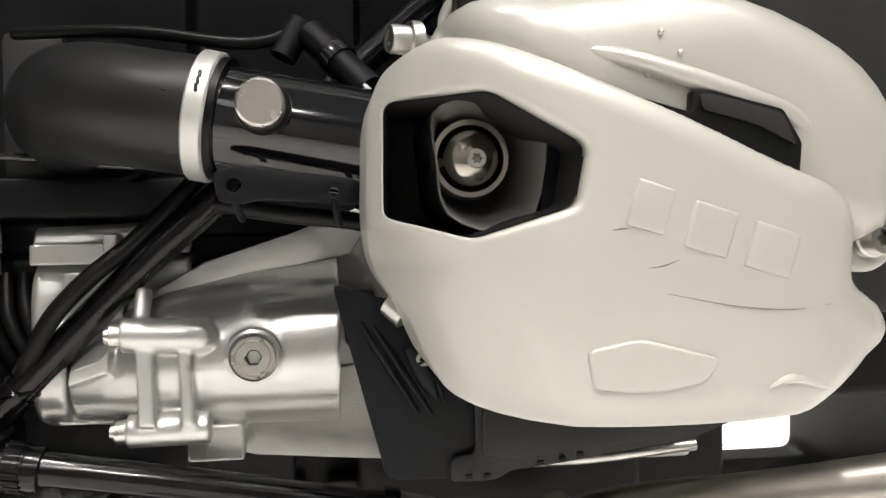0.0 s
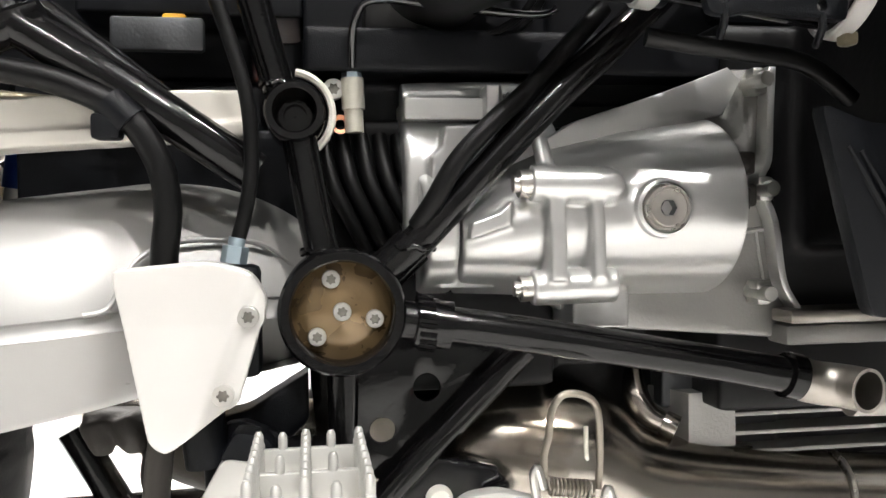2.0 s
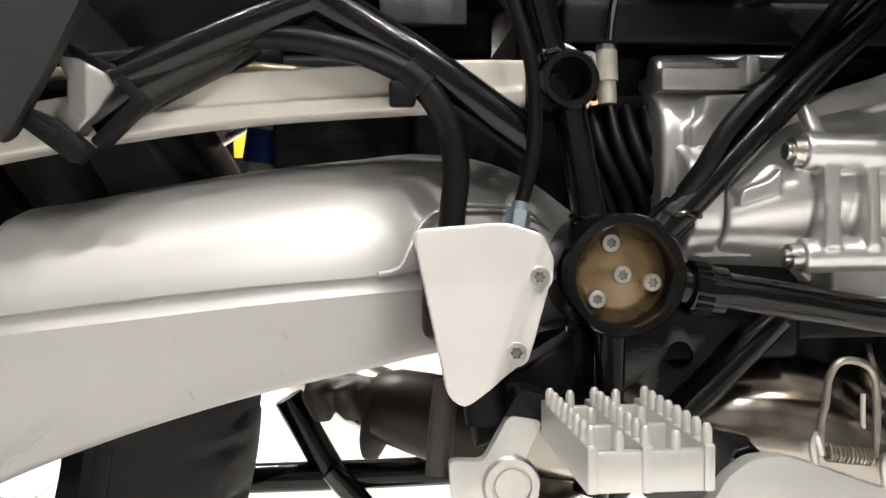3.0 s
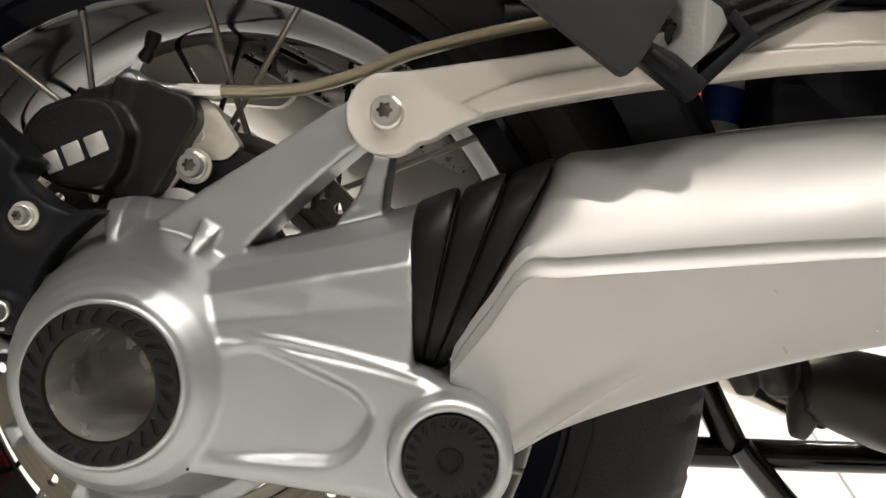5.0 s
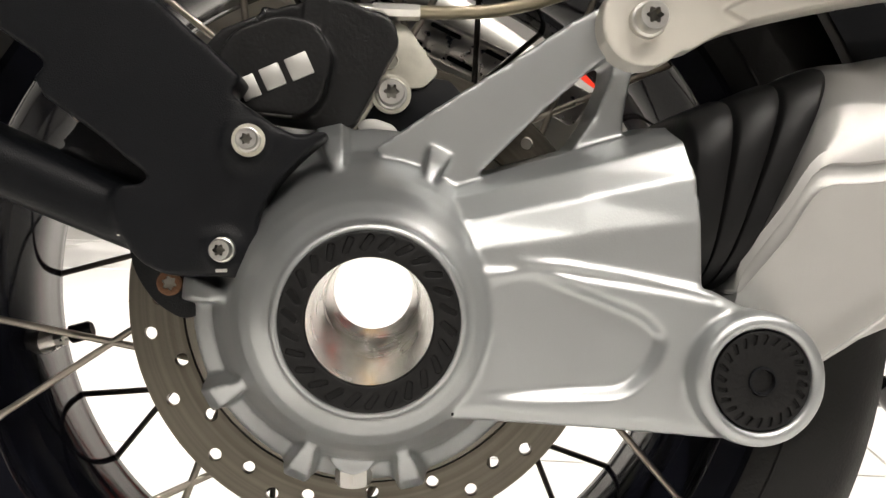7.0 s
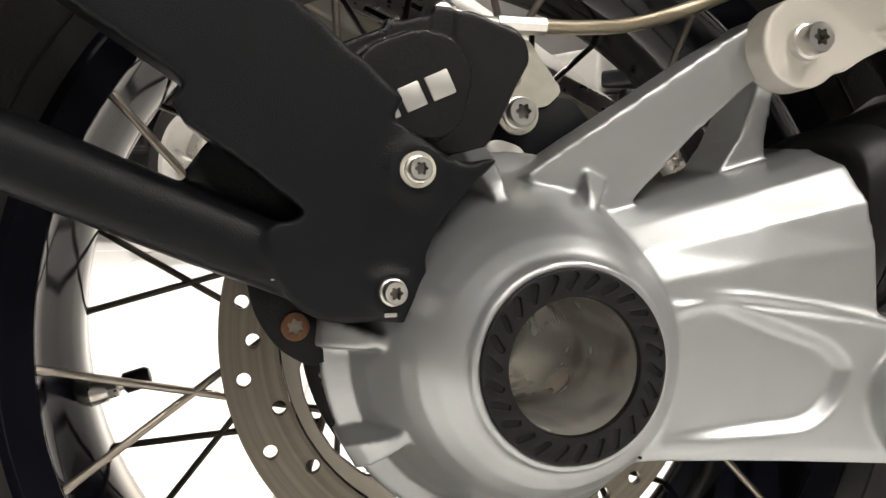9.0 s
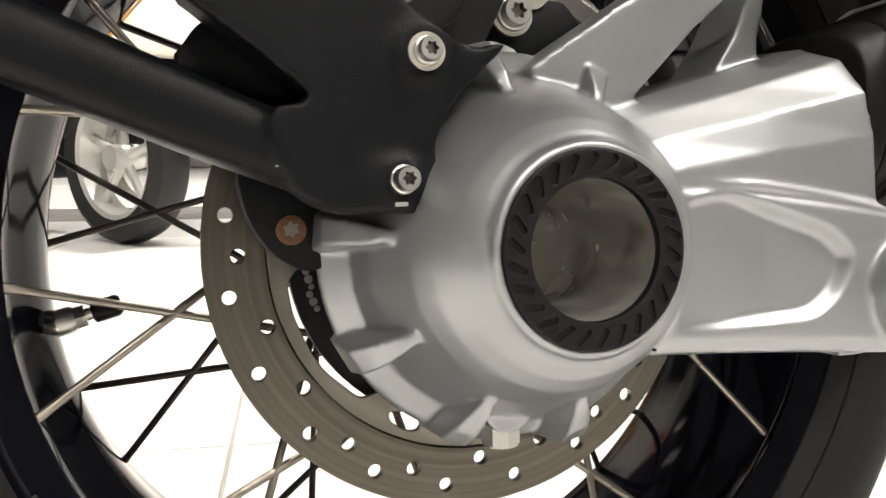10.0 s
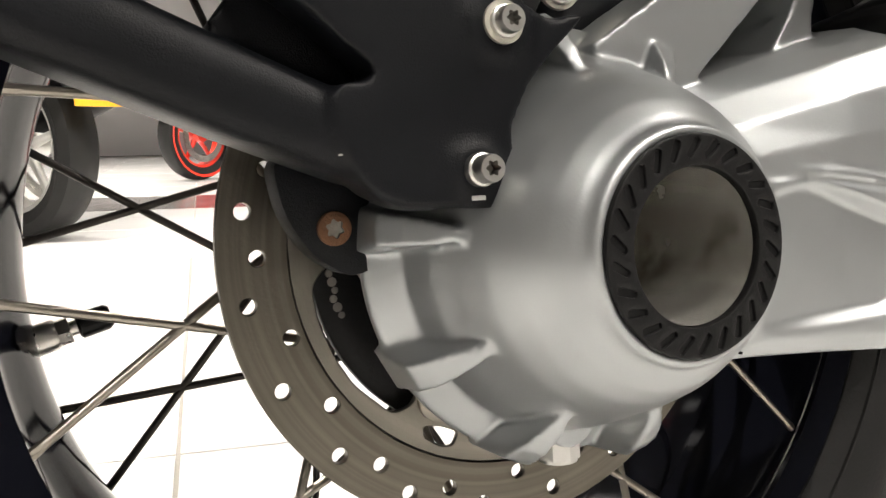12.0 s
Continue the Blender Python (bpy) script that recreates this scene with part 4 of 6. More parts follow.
def frame_tubes():
    main = part("main_frame", lathe([(0.0240, -0.1660), (0.0240, -0.1790), (0.0250, -0.1810), (0.0288, -0.1810), (0.0302, -0.1790), (0.0302, -0.1180), (0.0240, -0.1180), (0.0240, -0.1660)], 0.5165, 0.4030, 72, caps=False), M_BLACK_TUBE, bike, "black-painted tubular steel frame with round pivot boss")
    cap = part("pivot_cover", lathe([(0.0242, -0.1620), (0.0242, -0.1655), (0.0190, -0.1680), (0.0150, -0.1690), (0.0100, -0.1690), (0.0060, -0.1710), (0.0005, -0.1710)], 0.5165, 0.4030, 56), M_BRONZE, main, "brown translucent pivot cover with four screws")
    for x, z, d in ((0.5165, 0.4030, -0.1715), (0.5322, 0.3990, -0.1690), (0.5045, 0.3910, -0.1690), (0.5115, 0.4185, -0.1690)):
        bolt("cover_screw", x, d, z, 0.0044, 0.0032, cap, "pale star-socket screw", turn=x * 900)
    part("upper_boss", lathe([(0.0100, -0.1180), (0.0100, -0.1540), (0.0110, -0.1560), (0.0140, -0.1560), (0.0152, -0.1540), (0.0152, -0.1050), (0.0005, -0.1050), (0.0005, -0.1300), (0.0060, -0.1300), (0.0060, -0.1350), (0.0085, -0.1350), (0.0085, -0.1180), (0.0100, -0.1180)], 0.4955, 0.5010, 48, caps=False), M_BLACK_TUBE, main)
    part("upright_tube", tube([(0.4880, -0.146, 0.5120), (0.4780, -0.147, 0.5500), (0.4620, -0.148, 0.6150), (0.450, -0.148, 0.70)], 0.0082, 20, 4), M_BLACK_TUBE, main)
    part("pivot_strut", tube([(0.4970, -0.144, 0.4900), (0.5085, -0.146, 0.4280)], 0.0088, 18, 1, flat=1.0), M_BLACK_TUBE, main)
    part("diagonal_tube", tube([(0.5400, -0.148, 0.4200), (0.5530, -0.148, 0.4320), (0.6200, -0.148, 0.5010), (0.6650, -0.146, 0.5420), (0.720, -0.140, 0.595), (0.80, -0.13, 0.67)], 0.0090, 20, 4), M_BLACK_TUBE, main)
    part("diagonal_collar", tube([(0.5400, -0.148, 0.4205), (0.5545, -0.148, 0.4340)], 0.0108, 20, 1), M_BLACK_TUBE, main)
    part("lower_tube", tube([(0.5450, -0.165, 0.3975), (0.6000, -0.165, 0.3895), (0.6900, -0.165, 0.3735), (0.7560, -0.165, 0.3605)], [0.0098, 0.0092, 0.0092, 0.0092, 0.0100], 24, 3), M_BLACK_TUBE, main)
    ridges = [tube([(0.5535, -0.165 + 0.0126 * math.cos(k * math.tau / 18), 0.3962 + 0.0126 * math.sin(k * math.tau / 18)), (0.5615, -0.165 + 0.0126 * math.cos(k * math.tau / 18), 0.3948 + 0.0126 * math.sin(k * math.tau / 18))], 0.0015, 6, 1) for k in range(18)]
    part("lower_collar", join(tube([(0.5530, -0.165, 0.3963), (0.5620, -0.165, 0.3947)], 0.0128, 24, 1), tube([(0.5620, -0.165, 0.3947), (0.5700, -0.165, 0.3935)], 0.0122, 24, 1), *ridges), M_BLACK_TUBE, main, "knurled black ring")
    part("stub_socket", tube([(0.7500, -0.165, 0.3620), (0.7580, -0.165, 0.3600)], 0.0125, 24, 1), M_BLACK_TUBE, main)
    holes = [ring_of(0.5635, 0.3555, 0.0075, 18), ring_of(0.5390, 0.3330, 0.0070, 18)]
    gusset = corners([(0.500, 0.378), (0.560, 0.3850), (0.606, 0.3790), (0.6180, 0.3720), (0.552, 0.3050), (0.505, 0.3100)], 0.004, 3)
    part("gusset", plate(gusset, -0.1250, -0.1210, 0.0008, holes), M_BLACK_TUBE, main, "black gusset plate with two holes")
    part("gusset_brace", tube([(0.6160, -0.132, 0.3760), (0.5540, -0.132, 0.3160), (0.52, -0.132, 0.28)], 0.0080, 18, 1), M_BLACK_TUBE, main)
    part("peg_hanger", tube([(0.5170, -0.150, 0.3760), (0.5165, -0.150, 0.3400), (0.5130, -0.152, 0.3200), (0.505, -0.155, 0.29)], [0.0085, 0.0075, 0.0085, 0.0095], 16, 4), M_BLACK_TUBE, main)
    # weld beads at the joints
    for x, y, z, r in ((0.4880, -0.146, 0.5150, 0.0093), (0.5080, -0.1465, 0.4310, 0.0100), (0.5530, -0.148, 0.4325, 0.0118)):
        ring = [(x + r * math.cos(a), y + r * math.sin(a) * 0.9, z + 0.0010 * math.sin(7 * a)) for a in np.linspace(0, 2 * math.pi, 22)]
        part("weld_bead", tube(ring, 0.0016, 8, 1), M_BLACK_TUBE, main)
    return main


main_frame = frame_tubes()


def rear_subframe():
    body = part("rear_subframe", tube([(0.3700, -0.157, 0.5390), (0.4200, -0.157, 0.5080), (0.4760, -0.152, 0.4700)], 0.0105, 20, 3), M_BLACK_TUBE, bike, "black tubular rear subframe")
    part("rear_stay", tube([(0.3820, -0.157, 0.5430), (0.3400, -0.158, 0.5265), (0.2920, -0.160, 0.5050), (0.2690, -0.162, 0.4950)], 0.0092, 20, 3), M_BLACK_TUBE, body)
    part("upper_stay", tube([(0.372, -0.150, 0.536), (0.340, -0.145, 0.575), (0.29, -0.14, 0.64)], 0.0090, 18, 1), M_BLACK_TUBE, body)
    part("inner_stay", tube([(0.352, -0.12, 0.57), (0.412, -0.12, 0.524), (0.462, -0.118, 0.486)], 0.0065, 14, 1), M_BLACK_TUBE, body)
    part("long_stay", tube([(0.18, -0.09, 0.512), (0.25, -0.09, 0.520), (0.31, -0.09, 0.524), (0.345, -0.09, 0.523)], 0.0075, 12, 3, flat=0.7), M_PLASTIC, body)
    return body


rear_subframe()


def passenger_mount():
    body = part("passenger_peg_mount", tube([(0.2600, -0.158, 0.4820), (0.2900, -0.154, 0.4990), (0.3350, -0.146, 0.5240)], 0.0135, 24, 2), M_BLACK_TUBE, bike, "black passenger peg mount with grey clamp")
    band = [(0.2490, 0.4790), (0.2600, 0.4700), (0.2700, 0.4800), (0.2770, 0.4920), (0.2740, 0.4985), (0.2620, 0.5050), (0.2500, 0.5070), (0.2560, 0.4960), (0.2560, 0.4860)]
    part("clamp_band", cast(plate(band, -0.1760, -0.1600, 0), "clamp_band", M_GREYCAST, 0.0009, 6, lambda co: co + np.stack([0 * co[:, 0], 0.30 * np.abs(co[:, 0] - 0.266), 0 * co[:, 0]], 1)), None, body, "bare grey clamp")
    # upper part and opening are unseen, shaped to cast shadow bands on the arm
    out = corners([(0.1150, 0.6500), (0.1050, 0.5900), (0.1180, 0.5480), (0.1650, 0.5130), (0.2300, 0.4650), (0.2360, 0.4690), (0.2550, 0.5040), (0.2680, 0.5300), (0.2720, 0.6500)], 0.003, 3)
    part("guard_plate", plate(out, -0.1860, -0.1760, 0.002, [corners([(0.140, 0.572), (0.222, 0.572), (0.232, 0.636), (0.130, 0.636)], 0.006, 3)[::-1]]), M_PLASTIC_GREY, body, "dark grey plastic guard plate")
    part("lip_plate", plate(corners([(0.2560, 0.5125), (0.2770, 0.5030), (0.2915, 0.4870), (0.2690, 0.4640), (0.2650, 0.4680), (0.2840, 0.4870), (0.2740, 0.4990), (0.2560, 0.5080)], 0.0015, 3), -0.1700, -0.1560, 0.001), M_PLASTIC, body)
    part("tongue", plate(corners([(0.2390, 0.4830), (0.2360, 0.4750), (0.2610, 0.4560), (0.2680, 0.4640), (0.2540, 0.4760)], 0.002, 3), -0.1800, -0.1660, 0.0015), M_PLASTIC, body)
    part("tongue_slot", plate(corners([(0.2430, 0.4780), (0.2420, 0.4755), (0.2530, 0.4680), (0.2550, 0.4705)], 0.0008, 3), -0.1806, -0.178, 0.0003), M_DARK, body)
    return body


passenger_mount()

# -- heel guard with the brake cylinder and hoses --


def heel_guard():
    out = corners([(0.4140, 0.4255), (0.4570, 0.4290), (0.4755, 0.4235), (0.4825, 0.4100), (0.4690, 0.3650), (0.4375, 0.3430), (0.4300, 0.3480)], 0.005, 5)

    def bend(co):
        x, z = co[:, 0], co[:, 2]
        edge = (x - 0.4600) * 0.93 - (z - 0.390) * 0.33
        co[:, 1] += 0.0045 / (1 + np.exp(-(edge - 0.006) / 0.0013))
        co[:, 1] -= 0.006 * np.clip((0.40 - z) / 0.055, 0, 1)
        return co

    body = part("heel_guard", cast(plate(out, -0.1860, -0.1720, 0), "heel_guard", M_HEEL, 0.0011, 4, bend), None, bike, "whitish silver heel guard plate with two screws")
    for x, z, y in ((0.4735, 0.4030, -0.1800), (0.4620, 0.3680, -0.1830)):
        part("screw_seat", lathe([(0.001, y - 0.0016), (0.0072, y - 0.0016), (0.0078, y + 0.004)], x, z, 28), M_HEEL, body)
        bolt("guard_screw", x, y - 0.0014, z, 0.0050, 0.0040, body, "star-socket screw")
    cyl = part("brake_cylinder", join(tube([(0.440, -0.160, 0.425), (0.452, -0.160, 0.330)], 0.011, 16, 1), box(0.420, 0.478, -0.168, -0.150, 0.372, 0.426, 0.004)), M_PLASTIC, bike, "black rear brake cylinder behind the heel guard")
    part("hose_nut", join(tube([(0.4660, -0.166, 0.4270), (0.4672, -0.166, 0.4350)], 0.0062, 6, 1), tube([(0.4672, -0.166, 0.4350), (0.468, -0.166, 0.4390)], 0.0040, 12, 1)), M_BLUEZINC, cyl, "blue-zinc hose nut")
    part("thin_brake_line", tube([(0.4672, -0.166, 0.4350), (0.4720, -0.166, 0.4520), (0.4752, -0.166, 0.4750), (0.4735, -0.166, 0.5050), (0.4660, -0.165, 0.5330), (0.4540, -0.163, 0.5700), (0.44, -0.16, 0.62)], 0.0036, 12, 5), M_RUBBER, cyl, "thin black brake line")
    part("reservoir_hose", tube([(0.4335, -0.164, 0.4180), (0.4345, -0.165, 0.4330), (0.4365, -0.166, 0.4550), (0.4320, -0.166, 0.4770), (0.4170, -0.166, 0.4980), (0.3880, -0.164, 0.5120), (0.3560, -0.160, 0.5185), (0.325, -0.15, 0.520)], [0.0066, 0.0066, 0.0066, 0.0062, 0.0060], 16, 5), M_RUBBER, cyl, "thick black rubber hose")
    part("hose_clip", join(tube([(0.4110, -0.166, 0.5030), (0.4210, -0.166, 0.4930)], 0.0085, 14, 1), box(0.4040, 0.4170, -0.172, -0.160, 0.4850, 0.4970, 0.002)), M_PLASTIC, cyl, "black hose clip")
    return body


heel_guard()

# -- gearbox and engine case --


def drum_point(x, q, grow=0.0):
    """A point of the gearbox drum: q runs from the outer side (pi) over the top (pi / 2)."""
    zb = np.interp(x, (0.580, 0.600, 0.628, 0.675, 0.7285), (0.4050, 0.4040, 0.4025, 0.4015, 0.4010))
    zt = np.interp(x, (0.580, 0.600, 0.628, 0.675, 0.7285), (0.4640, 0.4750, 0.4865, 0.4975, 0.5050))
    yo = np.interp(x, (0.580, 0.600, 0.628, 0.675, 0.7285), (-0.150, -0.157, -0.163, -0.167, -0.169))
    c, s = math.cos(q), math.sin(q)
    return (x, -0.100 - (yo + 0.100 - grow) * math.copysign(abs(c) ** 0.92, c), (zb + zt) / 2 + ((zt - zb) / 2 + grow) * s)


def gearbox():
    turn = np.linspace(0, 2 * math.pi, 72, endpoint=False)
    solids = loft([[drum_point(x, q) for q in turn] for x in (0.580, 0.590, 0.600, 0.614, 0.628, 0.650, 0.675, 0.700, 0.7285)])
    # cross lugs with their ribs
    solids = join(solids, tube([(0.6120, -0.164, 0.4640), (0.6520, -0.166, 0.4630)], 0.0095, 20, 1), lathe([(0.001, -0.1755), (0.006, -0.1745), (0.0095, -0.166), (0.009, -0.150)], 0.6520, 0.4630, 20), tube([(0.6130, -0.160, 0.4110), (0.6570, -0.162, 0.4120)], 0.0092, 20, 1))
    solids = join(solids, swept_box((0.6240, 0.4600), (0.6250, 0.4150), 0.0085, 0.0085, -0.1720, -0.150), swept_box((0.6450, 0.4600), (0.6465, 0.4150), 0.0065, 0.0065, -0.1725, -0.150), tube([(0.6215, -0.162, 0.4700), (0.6210, -0.150, 0.4870)], 0.0046, 12, 1))
    solids = join(solids, lathe([(0.001, -0.1690), (0.0142, -0.1690), (0.0150, -0.155), (0.001, -0.155)], 0.6815, 0.4510, 32))
    solids = join(solids, box(0.641, 0.6730, -0.142, -0.100, 0.3870, 0.4080, 0))
    # facet where the drum runs into the collar
    solids = join(solids, plate([(0.5815, 0.4360), (0.6030, 0.4430), (0.6040, 0.4560), (0.5980, 0.4500), (0.5830, 0.4450)], -0.1600, -0.1300, 0))
    body = part("gearbox", cast(solids, "gearbox", M_GEARBOX, 0.0013, 3), None, bike, "silver-painted gearbox case with lugs and filler plug")
    for (a, b, r) in (((0.6060, -0.164, 0.4640), (0.6130, -0.164, 0.4640), 0.0072), ((0.6070, -0.160, 0.4105), (0.6140, -0.160, 0.4110), 0.0066)):
        part("lug_screw", join(tube([a, b], r, 20, 1), tube([(a[0] - 0.0030, a[1], a[2]), a], r * 0.62, 16, 1)), M_STEEL, body, "screw at the end of a lug")
    part("plug_seat", lathe([(0.0155, -0.1650), (0.0150, -0.1705), (0.0134, -0.1712), (0.0128, -0.1690)], 0.6815, 0.4510, 48, caps=False), M_GEARBOX, body)
    part("filler_plug", lathe([(0.0122, -0.1600), (0.0122, -0.1725), (0.0114, -0.1738), (0.0104, -0.1738), (0.0101, -0.1732), (0.0094, -0.1732), (0.0091, -0.1742), (0.0044, -0.1742)], 0.6815, 0.4510, 48, caps=False), M_STEEL, body, "round filler plug with a socket")
    # socket faces in a darker metal than the plug
    part("plug_socket", lathe([(0.0044, -0.1742), (0.0040, -0.1680), (0.0005, -0.1680)], 0.6815, 0.4510, 6, caps=False), M_BARE, body)
    # collar, then the larger rear case with its top ledge
    part("collar", cast(join(loft([[(x, -0.085 + 0.066 * g * math.copysign(abs(math.cos(q)) ** 0.7, math.cos(q)), 0.4400 + 0.0355 * g * math.copysign(abs(math.sin(q)) ** 0.8, math.sin(q))) for q in turn] for x, g in ((0.560, 0.96), (0.563, 1.0), (0.5765, 1.0), (0.5785, 0.97))]), box(0.57, 0.60, -0.135, -0.05, 0.41, 0.47, 0)), "collar", M_GEARBOX, 0.0014, 2), None, body)
    solids = loft([[(x, -0.075 + 0.052 * g * math.copysign(abs(math.cos(q)) ** 0.55, math.cos(q)), 0.4600 + 0.0460 * g * math.copysign(abs(math.sin(q)) ** 0.6, math.sin(q))) for q in turn] for x, g in ((0.553, 0.97), (0.556, 1.0), (0.640, 1.0))])
    solids = join(solids, plate([(0.5740, 0.4970), (0.6060, 0.4985), (0.6060, 0.4650), (0.5660, 0.4650), (0.5660, 0.4800), (0.5720, 0.4860)], -0.1335, -0.100, 0))
    part("rear_case", cast(solids, "rear_case", M_GEARBOX, 0.0015, 3), None, body)
    part("case_ledge", cast(join(box(0.5530, 0.6300, -0.126, -0.05, 0.5010, 0.5130, 0), tube([(0.553, -0.108, 0.5130), (0.640, -0.108, 0.5165)], 0.010, 16, 1)), "case_ledge", M_GEARBOX, 0.0015, 4), None, body)
    part("case_lug", cast(join(box(0.5960, 0.6040, -0.136, -0.110, 0.5020, 0.5185, 0), box(0.600, 0.6240, -0.128, -0.11, 0.5100, 0.5200, 0)), "case_lug", M_GEARBOX, 0.0012, 3), None, body)
    # bell housing: webbed grey casting in front of the drum
    bell = [(0.6150, 0.4790), (0.6500, 0.5010), (0.7000, 0.5170), (0.7410, 0.5320), (0.7670, 0.5330), (0.7680, 0.5020), (0.7620, 0.4780), (0.7600, 0.4650), (0.7680, 0.4440), (0.7730, 0.4110), (0.7900, 0.3800), (0.7710, 0.3750), (0.6780, 0.3830), (0.6400, 0.3950), (0.600, 0.430)]
    case = part("bell_housing", plate(bell, -0.1200, -0.060, 0.003), M_GREYCAST, body, "grey cast bell housing with webs")
    part("upper_web", plate([(0.6150, 0.4810), (0.6500, 0.5012), (0.7000, 0.5172), (0.7400, 0.5322), (0.7480, 0.5250), (0.7370, 0.5050), (0.6700, 0.4900)], -0.1250, -0.1150, 0.001), M_GEARBOX, case)
    for pts, r in (([(0.7300, -0.1195, 0.4350), (0.7700, -0.1195, 0.4400)], 0.0018), ([(0.7600, -0.1195, 0.4380), (0.7660, -0.1195, 0.4020)], 0.0016)):
        part("web", tube(pts, r, 8, 3), M_GREYCAST, case)
    line = curve_through([(0.7665, 0.5320), (0.7650, 0.5000), (0.7640, 0.4780), (0.7590, 0.4650), (0.7680, 0.4440), (0.7730, 0.4110), (0.7800, 0.3970), (0.7920, 0.3800)], 4)
    part("flange", plate([tuple(p) for p in line] + [(p[0] - 0.0045, p[1]) for p in line[::-1]], -0.1310, -0.1150, 0.0008), M_GEARBOX, case, "bright flange edge")
    for x, z in ((0.7540, 0.5230), (0.7575, 0.4620), (0.7560, 0.4030)):
        part("flange_screw", join(lathe([(0.0046, -0.116), (0.0046, -0.142), (0.0040, -0.1432), (0.0020, -0.1432)], x, z, 14), box(x - 0.003, x + 0.006, -0.134, -0.120, z - 0.007, z + 0.007, 0.002), box(x - 0.006, x + 0.001, -0.138, -0.128, z + 0.002, z + 0.007, 0.0015)), M_BOLT, case, "flange screw")
    for x, z in ((0.7400, 0.4770), (0.7410, 0.4590)):
        part("clamp_screw", join(tube([(x - 0.008, -0.135, z), (x + 0.005, -0.135, z - 0.001)], 0.0052, 10, 1), box(x, x + 0.010, -0.138, -0.12, z - 0.007, z + 0.006, 0.002)), M_DIRTY, case)
    # near-black plate on the face, drawn for the shade of a pocket
    part("pocket_shade", plate(corners([(0.7300, 0.4850), (0.7500, 0.4780), (0.7560, 0.4500), (0.7330, 0.4480)], 0.004, 3), -0.1230, -0.118, 0.001), M_DARK, case)
    return body


gearbox()


def engine_block():
    solids = join(box(0.74, 0.925, -0.115, 0.12, 0.330, 0.560, 0), box(0.90, 1.05, -0.10, 0.12, 0.46, 0.60, 0), box(0.56, 0.80, -0.105, 0.12, 0.40, 0.50, 0), box(0.79, 0.93, -0.22, -0.10, 0.43, 0.56, 0))
    body = part("engine_block", cast(solids, "engine_block", M_DARK, 0.004, 4), None, bike, "black engine block")
    # added dark boxes behind the head; one opening lets the floor show
    part("front_casing", cast(join(box(1.160, 1.25, -0.110, 0.10, 0.300, 0.480, 0), box(0.980, 1.20, 0.0, 0.10, 0.280, 0.308, 0), box(0.985, 1.20, -0.110, 0.10, 0.400, 0.480, 0), box(0.90, 0.992, -0.10, 0.10, 0.30, 0.47, 0)), "front_casing", M_DARK, 0.005, 5), None, body)
    # airbox and the dark covers over the gearbox
    part("airbox", cast(join(box(0.500, 0.640, -0.100, 0.10, 0.540, 0.74, 0), box(0.56, 0.78, -0.085, 0.1, 0.515, 0.72, 0)), "airbox", M_PLASTIC, 0.004, 5), None, body, "black plastic airbox")
    part("airbox_front", box(0.5330, 0.5700, -0.106, -0.09, 0.5500, 0.6400, 0.006), M_PLASTIC_GREY, body, "dark grey flat airbox panel")
    part("tray", cast(join(box(0.500, 0.740, -0.118, -0.05, 0.5280, 0.5520, 0), box(0.48, 0.56, -0.085, 0.05, 0.50, 0.55, 0)), "tray", M_PLASTIC, 0.003, 5), None, body)
    part("electronics_box", cast(join(box(0.22, 0.47, -0.06, 0.06, 0.530, 0.62, 0), box(0.38, 0.50, -0.10, 0.05, 0.56, 0.70, 0)), "electronics_box", M_PLASTIC, 0.004, 3), None, body)
    # near-black filler block, added where the floor would show under the airbox
    part("airbox_gap_fill", box(0.56, 0.78, -0.080, 0.10, 0.490, 0.540, 0.006), M_DARK, body)
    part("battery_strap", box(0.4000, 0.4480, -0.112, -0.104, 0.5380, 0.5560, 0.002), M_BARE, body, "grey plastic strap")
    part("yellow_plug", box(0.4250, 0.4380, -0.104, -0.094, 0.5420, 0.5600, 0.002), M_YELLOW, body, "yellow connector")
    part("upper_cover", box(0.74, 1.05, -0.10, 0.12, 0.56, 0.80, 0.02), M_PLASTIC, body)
    # the next two are added dark backdrops, not known parts
    part("gearbox_backdrop", box(0.60, 0.76, -0.06, 0.10, 0.31, 0.40, 0.012), M_DARK, body)
    part("rear_dark_fill", cast(join(box(0.19, 0.50, -0.070, 0.07, 0.505, 0.530, 0), box(0.42, 0.54, -0.085, 0.06, 0.38, 0.50, 0), box(0.335, 0.50, -0.060, 0.04, 0.430, 0.52, 0)), "rear_dark_fill", M_PLASTIC, 0.004, 4), None, body)
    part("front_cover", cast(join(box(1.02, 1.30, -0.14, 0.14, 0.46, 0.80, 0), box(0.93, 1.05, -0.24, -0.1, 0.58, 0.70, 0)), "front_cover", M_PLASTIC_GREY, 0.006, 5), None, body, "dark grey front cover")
    # added dark block that closes the view below the gearbox
    part("gearbox_gap_fill", cast(join(box(0.535, 0.640, -0.110, 0.02, 0.350, 0.430, 0), box(0.60, 0.70, -0.100, 0.02, 0.36, 0.42, 0)), "gearbox_gap_fill", M_DARK, 0.004, 3), None, body)
    # folded boot and shaft joint between swing arm and gearbox
    boot = part("drive_boot", cast(box(0.510, 0.562, -0.095, 0.02, 0.425, 0.505, 0), "drive_boot", M_RUBBER, 0.003, 5), None, body, "black rubber drive boot with folds")
    for k in range(5):
        x = 0.516 + 0.0105 * k
        part("fold", tube([(x - 0.006, -0.098, 0.4950), (x - 0.002, -0.107, 0.470), (x + 0.008, -0.108, 0.448), (x + 0.018, -0.100, 0.430)], 0.0044, 10, 4), M_RUBBER, boot)
    return body


